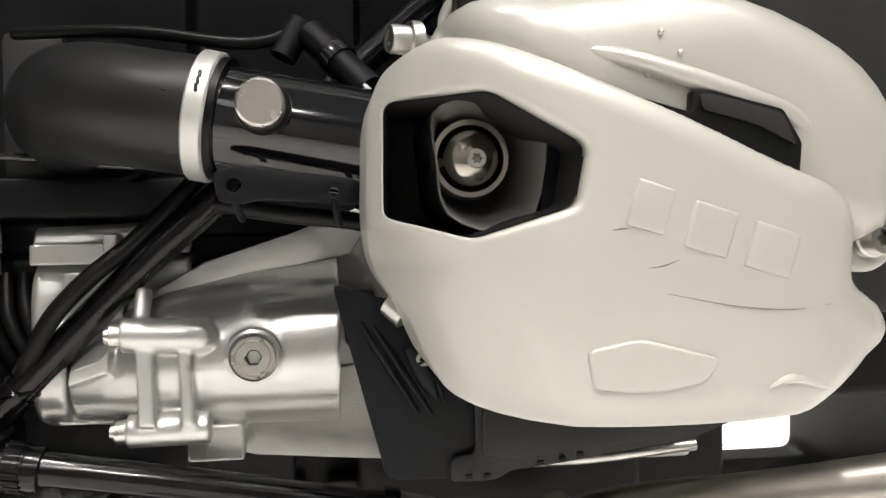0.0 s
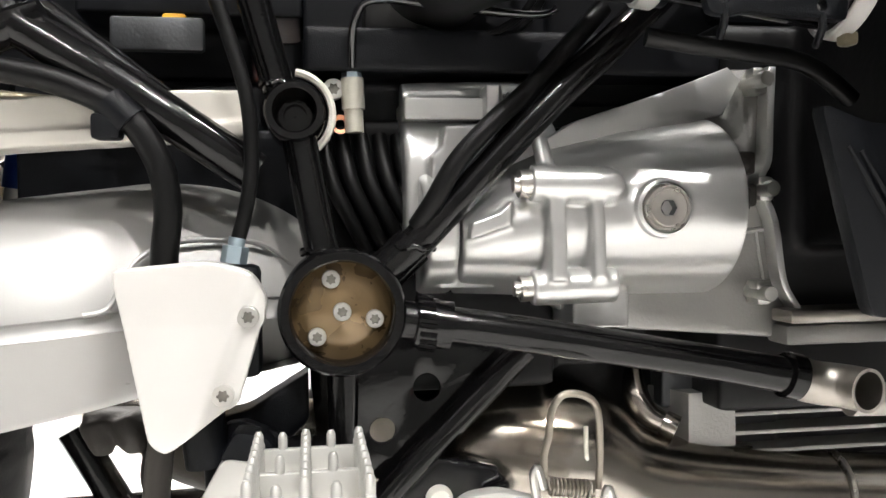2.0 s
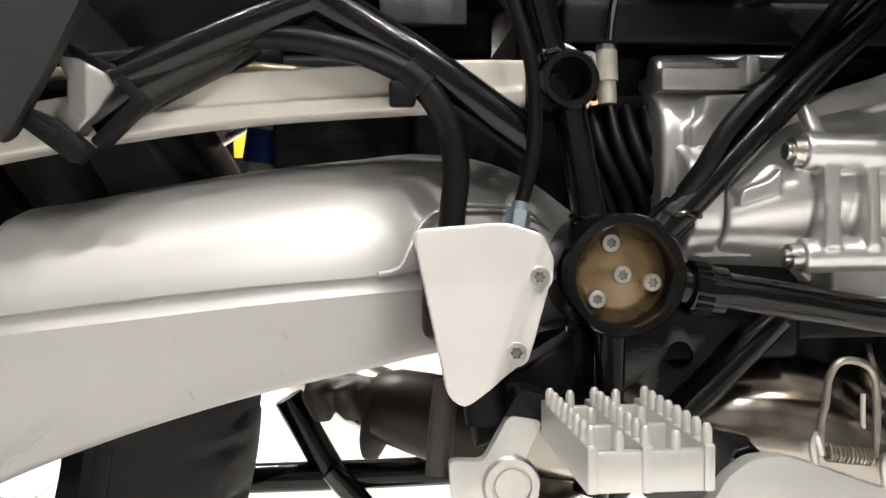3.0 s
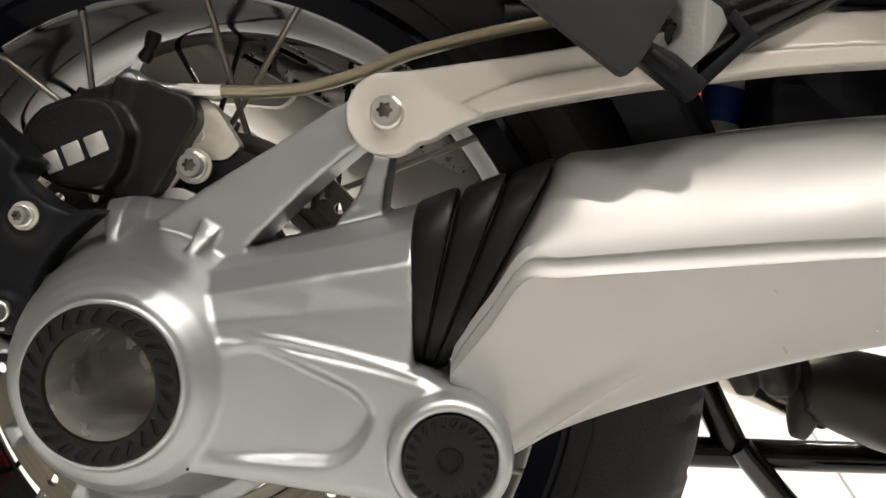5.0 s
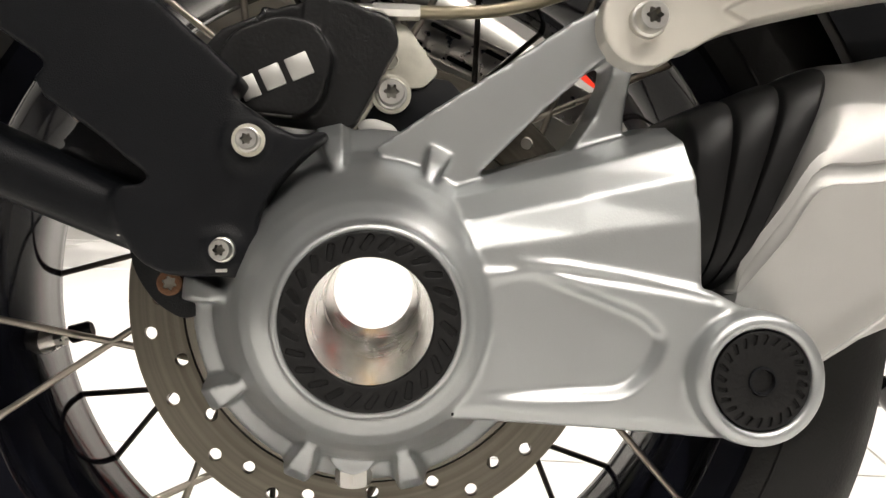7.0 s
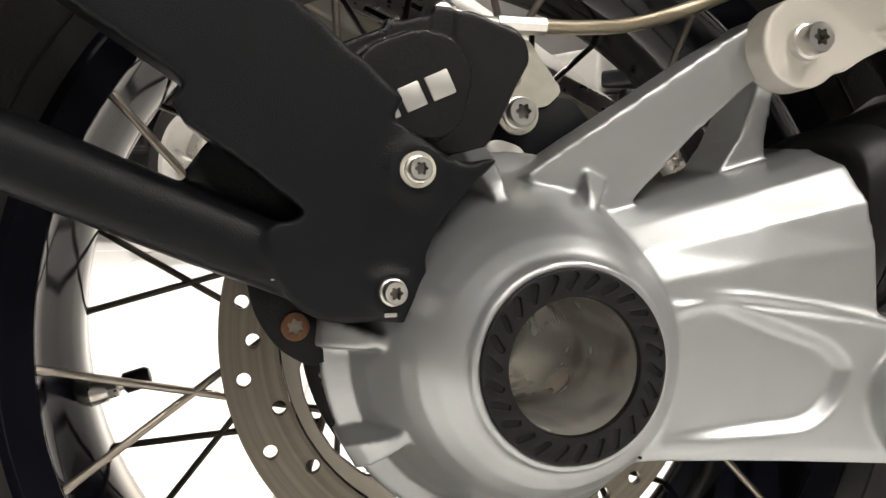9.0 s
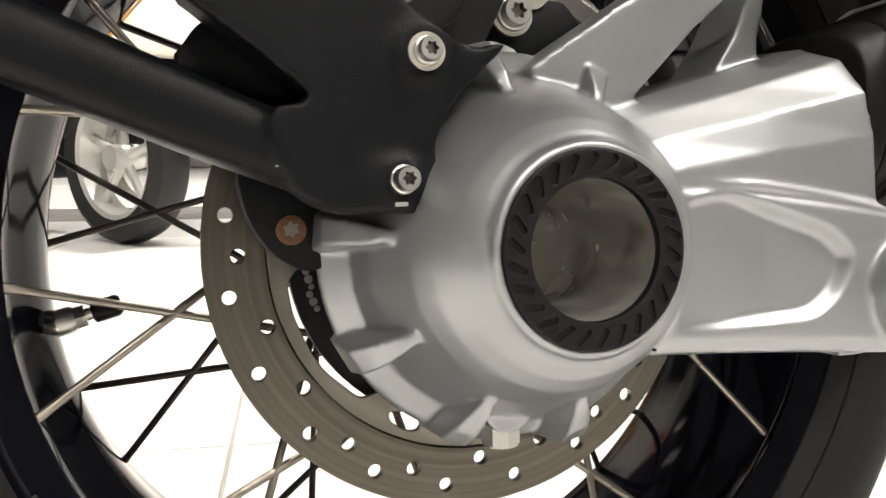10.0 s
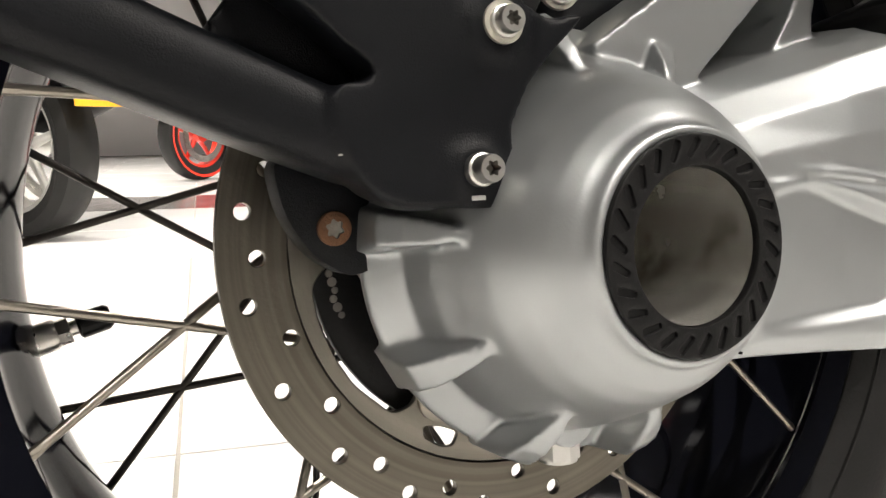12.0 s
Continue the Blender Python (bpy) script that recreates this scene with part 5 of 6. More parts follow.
engine = engine_block()
# seat and tank lie out of view, added to shade the parts below
part("seat", cast(join(box(-0.32, 0.56, -0.115, 0.115, 0.82, 0.90, 0), box(-0.30, 0.30, -0.09, 0.09, 0.76, 0.84, 0)), "seat", M_PLASTIC, 0.012, 8), None, bike, "black padded seat")
# unseen tail block, widened to keep overhead light off the hub
part("tail_shade_block", cast(join(box(-0.46, 0.08, -0.34, 0.10, 0.80, 0.88, 0), box(-0.40, 0.00, -0.10, 0.10, 0.74, 0.82, 0)), "tail_shade_block", M_PLASTIC, 0.014, 8), None, bike, "unseen black tail block that shades the hub")
part("fuel_tank", cast(join(box(0.54, 1.10, -0.20, 0.20, 0.80, 1.06, 0), box(0.60, 1.05, -0.15, 0.15, 0.74, 0.85, 0)), "fuel_tank", M_SILVER, 0.014, 9), None, bike, "silver fuel tank")


def fittings():
    # white ring behind the upper boss, banjo and clutch pipe
    ring = [(0.4935 + 0.0215 * math.cos(a), -0.118, 0.5040 + 0.0225 * math.sin(a)) for a in np.radians(np.linspace(-68, 84, 18))]
    part("white_clip", tube(ring, 0.0022, 8, 1, flat=1.6), M_WHITE_PLASTIC, engine, "white plastic ring")
    nut = part("pipe_union", join(tube([(0.5272, -0.110, 0.4955), (0.5268, -0.110, 0.5080)], 0.0052, 20, 1), tube([(0.5268, -0.110, 0.5080), (0.5262, -0.110, 0.5250)], 0.0064, 20, 1)), M_WASHER, engine, "bright pipe union")
    part("union_nut", tube([(0.5262, -0.110, 0.5250), (0.5258, -0.110, 0.5312)], 0.0056, 6, 1), M_BLUEZINC, nut, "blue-zinc nut")
    part("copper_ring", lathe([(0.003, -0.109), (0.0052, -0.110), (0.0052, -0.107), (0.003, -0.106)], 0.5195, 0.5000, 18, caps=False), M_COPPER, nut)
    part("clutch_pipe", tube([(0.5260, -0.118, 0.5300), (0.5262, -0.127, 0.5480), (0.5310, -0.131, 0.5600), (0.5420, -0.132, 0.5630), (0.5570, -0.132, 0.5620), (0.5870, -0.132, 0.5590), (0.6180, -0.132, 0.5570), (0.6310, -0.132, 0.5580), (0.6360, -0.132, 0.5610)], 0.0024, 10, 6), M_BLACK_GLOSS, nut, "thin black pipe")
    bolt("boot_screw", 0.5160, -0.108, 0.5190, 0.0058, 0.004, engine, "star-socket screw")
    # cable along the diagonal tube
    part("wiring_tube", tube([(0.556, -0.150, 0.4430), (0.5640, -0.156, 0.4560), (0.5760, -0.158, 0.4760), (0.5950, -0.157, 0.4960), (0.6180, -0.150, 0.5160), (0.66, -0.14, 0.56)], 0.0052, 12, 5), M_RUBBER, main_frame, "black wiring tube beside the frame tube")


fittings()

# -- intake --


def intake():
    pipe = part("intake_pipe", tube([(0.6680, -0.200, 0.5760), (0.7050, -0.204, 0.5695), (0.7550, -0.208, 0.5610)], 0.0275, 40, 3), M_BLACK_GLOSS, bike, "glossy black intake pipe with clamps")
    part("sync_cap", lathe([(0.0005, -0.2460), (0.0100, -0.2460), (0.0112, -0.2448), (0.0115, -0.2330), (0.0105, -0.2250)], 0.6920, 0.5780, 40), M_STEEL, pipe, "round bright metal cap")
    part("cap_boot", lathe([(0.0090, -0.2340), (0.0128, -0.2335), (0.0135, -0.2250), (0.0120, -0.2150)], 0.6930, 0.5775, 32, caps=False), M_RUBBER, pipe)
    ax = Vector((0.037, -0.004, -0.0065)).normalized()
    side = ax.cross(Vector((0, 1, 0))).normalized()
    up = ax.cross(side)

    def band(c, r, w, m, label, slots):
        rings = []
        for t, q in ((-w, r - 0.002), (-w, r), (-w * 0.8, r + 0.0010), (w * 0.8, r + 0.0010), (w, r), (w, r - 0.002)):
            rings.append([tuple(Vector(c) + ax * t + side * (q * math.cos(a)) + up * (q * math.sin(a))) for a in np.linspace(0, 2 * math.pi, 56, endpoint=False)])
        ob = part("hose_clamp", loft(rings, caps=False), m, pipe, label)
        for k in range(slots):
            a = 1.05 + 0.12 * k
            p = Vector(c) + side * ((r + 0.0011) * math.cos(a)) + up * ((r + 0.0011) * math.sin(a))
            n = (side * math.cos(a) + up * math.sin(a))
            part("clamp_slot", finish(box(-0.0022, 0.0022, -0.0008, 0.0008, -0.0004, 0.0004, 0.0003, 1), "clamp_slot", M_DARK), None, ob, at=Matrix.Translation(p) @ n.to_track_quat("Z", "X").to_matrix().to_4x4())
        return ob

    band((0.6640, -0.1995, 0.5770), 0.0318, 0.0052, M_LETTER, "pale steel hose clamp", 3)
    band((0.7560, -0.208, 0.5610), 0.0305, 0.0045, M_LETTER, "pale steel hose clamp", 5)
    part("rubber_lip", tube([(0.6690, -0.200, 0.5760), (0.6730, -0.2005, 0.5753)], 0.0308, 40, 1), M_RUBBER, pipe)
    snork = part("intake_snorkel", tube([(0.6650, -0.1995, 0.5765), (0.6350, -0.190, 0.5815), (0.6080, -0.172, 0.5870), (0.5880, -0.150, 0.5890), (0.5760, -0.115, 0.5895), (0.574, -0.07, 0.59)], [0.0300, 0.0305, 0.0315, 0.0335, 0.0350, 0.0350], 40, 5), M_SNORKEL, bike, "wide black rubber intake snorkel")
    for r, y in ((0.0400, -0.112), (0.0450, -0.104)):
        ring = [(0.5900 + r * 1.05 * math.cos(a), y - 0.012 * math.cos(a), 0.5880 + r * math.sin(a)) for a in np.linspace(0, 2 * math.pi, 40)]
        part("snorkel_lip", tube(ring, 0.0022, 8, 1), M_RUBBER, snork)
    part("mould_seam", tube([(0.6480, -0.2245, 0.5860), (0.6200, -0.2120, 0.5925), (0.5900, -0.190, 0.598)], 0.0009, 6, 4), M_RUBBER, snork)
    # bracket under the pipe
    out = corners([(0.6690, 0.5470), (0.6800, 0.5500), (0.7280, 0.5450), (0.7380, 0.5430), (0.7370, 0.5310), (0.6900, 0.5340), (0.6820, 0.5320), (0.6720, 0.5330)], 0.003, 3)
    br = part("pipe_bracket", plate(out, -0.2360, -0.2300, 0.0012, [ring_of(0.6790, 0.5410, 0.0034, 14), ring_of(0.7250, 0.5375, 0.0024, 12)]), M_PLASTIC, bike, "black plastic bracket under the intake pipe")
    for x, z in ((0.6790, 0.5370), (0.7250, 0.5340)):
        part("strap", tube([(x, -0.235, z), (x + 0.001, -0.234, z - 0.006), (x + 0.003, -0.226, z - 0.012)], 0.0018, 8, 3), M_PLASTIC, br)
    part("loom", tube([(0.665, -0.185, 0.534), (0.700, -0.190, 0.528), (0.745, -0.190, 0.522), (0.775, -0.185, 0.505)], 0.0048, 12, 4), M_RUBBER, br, "black wiring loom")
    part("clip", box(0.7500, 0.7575, -0.216, -0.208, 0.5255, 0.5325, 0.002), M_HOSE, br, "yellowish clip")
    # injector and its plugs above the pipe
    inj = part("injector", join(tube([(0.7150, -0.175, 0.6250), (0.7450, -0.205, 0.5900)], 0.0085, 14, 1), tube([(0.7100, -0.172, 0.6320), (0.7000, -0.175, 0.6120)], 0.0075, 10, 1)), M_PLASTIC, bike, "black fuel injector with plugs")
    part("injector_band", tube([(0.7270, -0.187, 0.6115), (0.7310, -0.191, 0.6065)], 0.0098, 14, 1), M_BLACK_GLOSS, inj)
    part("injector_clip", tube([(0.7330, -0.200, 0.6020), (0.7440, -0.214, 0.5890)], 0.0012, 6, 1), M_LETTER, inj, "bright wire clip")
    part("fuel_line", tube([(0.55, -0.13, 0.632), (0.62, -0.16, 0.628), (0.68, -0.172, 0.620), (0.712, -0.175, 0.628)], 0.0036, 12, 5), M_RUBBER, inj, "black fuel line")
    return pipe


intake()

# -- cylinder head --


def cover_y(x):
    """Depth of the cover's outer face, which swings back at its rear edge."""
    x = np.asarray(x, float)
    return -0.378 + 0.078 * np.exp(-(x - 0.728) / 0.024) + 0.012 * np.clip((x - 0.87) / 0.04, 0, 1) ** 2


def cylinder_head():
    out = [(0.7356, 0.5447), (0.7362, 0.5608), (0.7398, 0.5739), (0.747, 0.5801), (0.7587, 0.5841), (0.775, 0.5808), (0.7898, 0.5752), (0.807, 0.5680), (0.8378, 0.5552), (0.8706, 0.5402), (0.8930, 0.5312), (0.9008, 0.520), (0.9000, 0.5005), (0.9136, 0.4911), (0.9162, 0.4771), (0.8883, 0.4582), (0.8705, 0.4540), (0.828, 0.4528), (0.7871, 0.4546), (0.7650, 0.4603), (0.7562, 0.4715), (0.7493, 0.4875), (0.7389, 0.503), (0.7353, 0.5213)]
    hexa = corners([(0.7412, 0.5650), (0.7732, 0.5648), (0.8032, 0.5462), (0.7996, 0.5266), (0.7678, 0.5162), (0.7407, 0.5240)], 0.0022, 3)
    edge = np.array(rounded(out, 4))
    solids = plate(rounded(out, 3), -0.3400, -0.2400, 0, [hexa])

    def face(co):
        x, y, z = co[:, 0].copy(), co[:, 1].copy(), co[:, 2].copy()
        f = (-y - 0.24) / 0.10
        co[:, 1] = -0.268 + np.clip(f, 0, 1.02) * (cover_y(x) + 0.268)
        near = np.full(len(x), 1.0)
        for p, q in zip(edge, np.roll(edge, -1, 0)):
            d = q - p
            t = np.clip(((x - p[0]) * d[0] + (z - p[1]) * d[1]) / (d @ d), 0, 1)
            near = np.minimum(near, np.hypot(x - p[0] - t * d[0], z - p[1] - t * d[1]))
        front = np.clip((f - 0.6) / 0.4, 0, 1)
        co[:, 1] += front * 0.004 * np.clip(1 - near / 0.010, 0, 1) ** 2
        # hollow towards the rear lower corner, and the sunk foot of the cover
        crease = np.clip(0.7957 - (z - 0.4598) * 0.45 - x, 0, 0.03) * np.clip((0.520 - z) / 0.012, 0, 1)
        co[:, 1] += front * 0.42 * crease
        co[:, 1] += front * 0.10 * np.clip(0.492 - z, 0, 1)
        return co

    cover = part("head_cover", cast(solids, "head_cover", M_BEIGE, 0.0014, 3, face), None, bike, "champagne-painted cylinder head cover, scratched, with hexagonal opening")
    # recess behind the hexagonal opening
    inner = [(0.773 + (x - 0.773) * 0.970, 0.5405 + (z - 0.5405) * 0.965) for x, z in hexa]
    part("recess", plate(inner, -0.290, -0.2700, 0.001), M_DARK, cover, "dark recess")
    # dark sleeve that hides the champagne side walls of the opening
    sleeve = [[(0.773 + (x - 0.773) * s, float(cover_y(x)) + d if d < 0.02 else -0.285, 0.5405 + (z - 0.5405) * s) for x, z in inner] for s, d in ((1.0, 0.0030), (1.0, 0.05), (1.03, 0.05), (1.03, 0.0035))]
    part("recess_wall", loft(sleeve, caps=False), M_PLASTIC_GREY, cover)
    part("inner_panel", plate(corners([(0.7980, 0.5520), (0.8060, 0.5470), (0.8020, 0.5240), (0.7940, 0.5200)], 0.001, 3), -0.3470, -0.3300, 0.0005), M_PLASTIC, cover, "dark grey panel inside the opening")
    well = rounded([(0.7570, 0.5598), (0.7680, 0.5650), (0.7779, 0.5649), (0.7920, 0.5580), (0.7975, 0.5500), (0.7930, 0.5244), (0.7790, 0.5180), (0.7614, 0.5247), (0.7580, 0.5420)], 3)
    rings = []
    for s, y in ((1.0, -0.3440), (0.985, -0.3460), (0.95, -0.3450), (0.78, -0.3270), (0.66, -0.3120), (0.50, -0.3060)):
        rings.append([(0.7735 + (x - 0.7735) * s, y, 0.5440 + (z - 0.5440) * s) for x, z in well])
    # near-black shell round the champagne well
    shell = [[(0.7735 + (x - 0.7735) * 1.004, y, 0.5440 + (z - 0.5440) * 1.004) for x, z in well] for y in (-0.285, -0.3435)]
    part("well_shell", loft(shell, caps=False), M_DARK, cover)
    part("plug_well", loft(rings, caps=False), M_GREYCAST, cover, "champagne plug well")
    part("spark_plug_cap", lathe([(0.0150, -0.3060), (0.0150, -0.3320), (0.0140, -0.3340), (0.0122, -0.3340), (0.0116, -0.3290), (0.0112, -0.3310), (0.0098, -0.3365), (0.0070, -0.3390), (0.0005, -0.3397)], 0.7722, 0.5450, 48), M_EXHAUST, cover, "round dull metal spark plug cap")
    bolt("plug_screw", 0.7732, -0.3386, 0.5445, 0.0034, 0.0026, cover, material=M_STEEL)
    # plain raised bars stand for the maker's mark; a raised hexagon and an arc below
    for x, z, w in ((0.8230, 0.5260, 0.0068), (0.8430, 0.5185, 0.0078), (0.8640, 0.5115, 0.0085)):
        part("emblem_bar", box(-w, w, -0.0006, 0.0030, -0.0078, 0.0078, 0.0010, 4), M_BEIGE, cover, "raised emblem bar in the cover's colour", at=pose(x, float(cover_y(x)), z, 0, 17, 0))
    hex2 = corners([(0.8019, 0.4801), (0.8189, 0.4839), (0.8470, 0.4764), (0.8412, 0.4683), (0.8225, 0.4652), (0.8045, 0.4672)], 0.003, 4)

    def lie(co):
        co[:, 1] = cover_y(co[:, 0]) + 0.10 * np.clip(0.492 - co[:, 2], 0, 1) + (co[:, 1] + 0.340)
        return co

    part("raised_hexagon", cast(plate(hex2, -0.3418, -0.3350, 0), "raised_hexagon", M_BEIGE, 0.0009, 4, lie), None, cover)
    part("raised_arc", tube([(0.8645, float(cover_y(0.8645)) + 0.0027, 0.4656), (0.8725, float(cover_y(0.8725)) + 0.0024, 0.4687), (0.8858, float(cover_y(0.8858)) + 0.0026, 0.4644)], [0.0006, 0.0018, 0.0006], 8, 5), M_BEIGE, cover)
    for pts in ([(0.8282, 0.4980), (0.8509, 0.4935), (0.8705, 0.4919), (0.8858, 0.4932)], [(0.8218, 0.5063), (0.8273, 0.5071), (0.8320, 0.5089)], [(0.8102, 0.5187), (0.8156, 0.5193)]):
        part("scratch", tube([(x, float(cover_y(x)) - 0.0001, z) for x, z in pts], [0.00008, 0.00026, 0.00008], 6, 4), M_SCUFF, cover, "grey scratch")
    # cover screws
    part("cover_screw", bolt_mesh(0.0062, 0.0125, True, 1.35), None, cover, "bright flanged cover screw", at=pose(0.7600, -0.275, 0.6000, 0, -8, -72))
    part("screw_shank", tube([(0.760, -0.275, 0.600), (0.775, -0.268, 0.597)], 0.0042, 14, 1), M_BOLT, cover)
    part("cover_screw", bolt_mesh(0.0066, 0.010, True, 1.2), None, cover, "bright cover screw", at=pose(0.9330, -0.330, 0.5140))
    part("screw_boss", cast(join(lathe([(0.001, -0.328), (0.0140, -0.328), (0.0150, -0.27), (0.001, -0.27)], 0.9330, 0.5140, 28), box(0.912, 0.944, -0.318, -0.26, 0.505, 0.530, 0)), "screw_boss", M_BEIGE, 0.0015, 4), None, cover)
    # rounded upper head behind it
    dome = rounded([(0.7670, 0.5850), (0.7680, 0.5980), (0.7780, 0.6035), (0.8250, 0.6085), (0.8700, 0.6060), (0.9140, 0.5870), (0.9360, 0.5630), (0.9400, 0.5340), (0.9250, 0.5120), (0.8750, 0.5310), (0.8450, 0.5460), (0.8150, 0.5610), (0.7850, 0.5750)], 3)
    rings = []
    for s, y in ((0.98, -0.215), (1.02, -0.245), (1.03, -0.290), (1.015, -0.3150), (0.985, -0.3330), (0.93, -0.3450), (0.84, -0.3530), (0.70, -0.3575), (0.50, -0.3590)):
        rings.append([(0.860 + (x - 0.860) * s, y, 0.556 + (z - 0.556) * s) for x, z in dome])
    upper = part("upper_head", loft(rings), M_BEIGE, bike, "rounded champagne-painted cylinder head")
    part("port_rim", tube([(0.7740, -0.275, 0.5990), (0.7715, -0.280, 0.6070), (0.7745, -0.284, 0.6140), (0.7810, -0.284, 0.6170)], 0.0028, 10, 5), M_BEIGE, upper)
    # near-black block standing in for the shade inside the port
    part("port", cast(box(0.7740, 0.7960, -0.300, -0.26, 0.6010, 0.6250, 0), "port", M_DARK, 0.002, 3), None, upper)
    # lip under a step, with the gap and the vent below it
    lip = [(0.7800, -0.3450, 0.5835), (0.7980, -0.3525, 0.5812), (0.8200, -0.3575, 0.5775), (0.8420, -0.3600, 0.5710), (0.8660, -0.3600, 0.5635), (0.8840, -0.3575, 0.5570), (0.9060, -0.3490, 0.5410)]
    part("lip", tube(lip, [0.0016, 0.0032, 0.0038, 0.0038, 0.0030], 12, 5), M_BEIGE, upper)
    # near-black plate standing in for the shade of the gap
    part("gap", plate(corners([(0.8130, 0.5660), (0.8430, 0.5580), (0.8435, 0.5655), (0.8500, 0.5655), (0.8760, 0.5595), (0.8830, 0.5480), (0.8820, 0.5350), (0.8400, 0.5480)], 0.001, 3), -0.3640, -0.3540, 0.0006), M_DARK, upper, "near-black plate for the shade of the gap under the lip")
    part("vent", plate(corners([(0.8450, 0.5640), (0.8500, 0.5640), (0.8750, 0.5580), (0.8805, 0.5470), (0.8660, 0.5540), (0.8460, 0.5590)], 0.0015, 4), -0.3655, -0.3600, 0.0006), M_PLASTIC_GREY, upper, "dark grey vent")
    for x, z in ((0.8410, 0.5790), (0.8290, 0.5715), (0.8340, 0.5860)):
        part("stone_chip", lathe([(0.0002, -0.3605), (0.0010, -0.3600), (0.0013, -0.3550)], x, z, 10), M_LETTER, upper)
    # hoses and black clutter over the head
    part("breather", tube([(0.80, -0.20, 0.655), (0.88, -0.21, 0.648), (0.95, -0.21, 0.615), (0.99, -0.20, 0.57)], 0.016, 16, 5), M_BLACK_GLOSS, upper, "glossy black breather hose")
    part("cream_cable", tube([(0.7850, -0.240, 0.6000), (0.7860, -0.240, 0.6150), (0.7940, -0.240, 0.6280), (0.810, -0.235, 0.640)], 0.0032, 12, 5), M_HOSE, upper, "cream-coloured cable")
    return cover


cylinder_head()


def cylinder_guard():
    out = [(0.7230, 0.4950), (0.7480, 0.4860), (0.7700, 0.4860), (0.80, 0.470), (0.83, 0.452), (0.9300, 0.4450), (0.9440, 0.4290), (0.8980, 0.4130), (0.8560, 0.4085), (0.8330, 0.4050), (0.8080, 0.4030), (0.8000, 0.3990), (0.7820, 0.3990), (0.7480, 0.4000), (0.7360, 0.4450)]
    guard = part("cylinder_guard", plate(corners(out, 0.005, 3), -0.2380, -0.2290, 0.003), M_PLASTIC, bike, "black plastic guard under the cylinder with ribs")
    for a, b in (((0.7360, 0.4760), (0.7630, 0.4320)), ((0.7420, 0.4740), (0.7700, 0.4300)), ((0.7640, 0.4720), (0.7760, 0.4360))):
        part("guard_rib", tube([(a[0], -0.238, a[1]), (b[0], -0.238, b[1])], [0.0012, 0.0024, 0.0010], 8, 3), M_PLASTIC, guard)
    panel = [(0.7830, 0.4720), (0.8000, 0.4720), (0.83, 0.4535), (0.9300, 0.4460), (0.9450, 0.4290), (0.8980, 0.4125), (0.8560, 0.4080), (0.8330, 0.4045), (0.8080, 0.4025), (0.8000, 0.3982), (0.7780, 0.3982), (0.7785, 0.4095), (0.7905, 0.4110), (0.7895, 0.4510)]
    grey = part("side_panel", plate(corners(panel, 0.003, 3), -0.2415, -0.236, 0.0022), M_PLASTIC_GREY, guard, "dark grey side panel of the guard")
    part("panel_step", plate(corners([(0.7935, 0.4330), (0.86, 0.4270), (0.936, 0.4300), (0.900, 0.4160), (0.8550, 0.4125), (0.8100, 0.4085), (0.7935, 0.4110)], 0.003, 3), -0.2430, -0.240, 0.0014), M_PLASTIC_GREY, grey)
    for x, z in ((0.7868, 0.4005), (0.7958, 0.4005), (0.8222, 0.4052), (0.8330, 0.4068), (0.8420, 0.4085)):
        part("panel_slot", box(x - 0.0017, x + 0.0017, -0.2424, -0.240, z - 0.0012, z + 0.0012, 0.0003), M_DARK, grey)
    bolt("guard_screw", 0.7655, -0.2390, 0.4580, 0.0036, 0.004, guard, "screw in a slotted seat")
    part("screw_slot", tube([(0.7600, -0.238, 0.4640), (0.7720, -0.238, 0.4380)], [0.0040, 0.0060, 0.0012], 10, 3), M_PLASTIC, guard)
    part("cover_nut", tube([(0.7490, -0.262, 0.4880), (0.7560, -0.266, 0.4820)], 0.0075, 10, 1), M_BOLT, guard, "bright nut")
    return guard


cylinder_guard()


def crash_bar():
    body = part("crash_bar", tube([(0.7560, -0.165, 0.3600), (0.7680, -0.166, 0.3570), (0.7790, -0.174, 0.3560), (0.7830, -0.1880, 0.3560)], 0.0116, 32, 6, wall=0.0018), M_NICKEL, bike, "satin steel crash bar tube with open ends")
    part("cross_tube", tube([(0.7900, -0.162, 0.3460), (0.8600, -0.165, 0.3440)], 0.0090, 24, 1), M_NICKEL, body)
    part("second_stub", tube([(0.8560, -0.150, 0.3480), (0.8560, -0.1900, 0.3480)], 0.0122, 32, 1, wall=0.0022), M_NICKEL, body)
    part("long_tube", tube([(0.8620, -0.165, 0.3500), (0.9050, -0.175, 0.3580), (0.9700, -0.215, 0.3730), (1.0500, -0.260, 0.3950), (1.12, -0.29, 0.415)], [0.0105, 0.0125, 0.0150, 0.0160], 24, 5), M_NICKEL, body)
    return body


crash_bar()


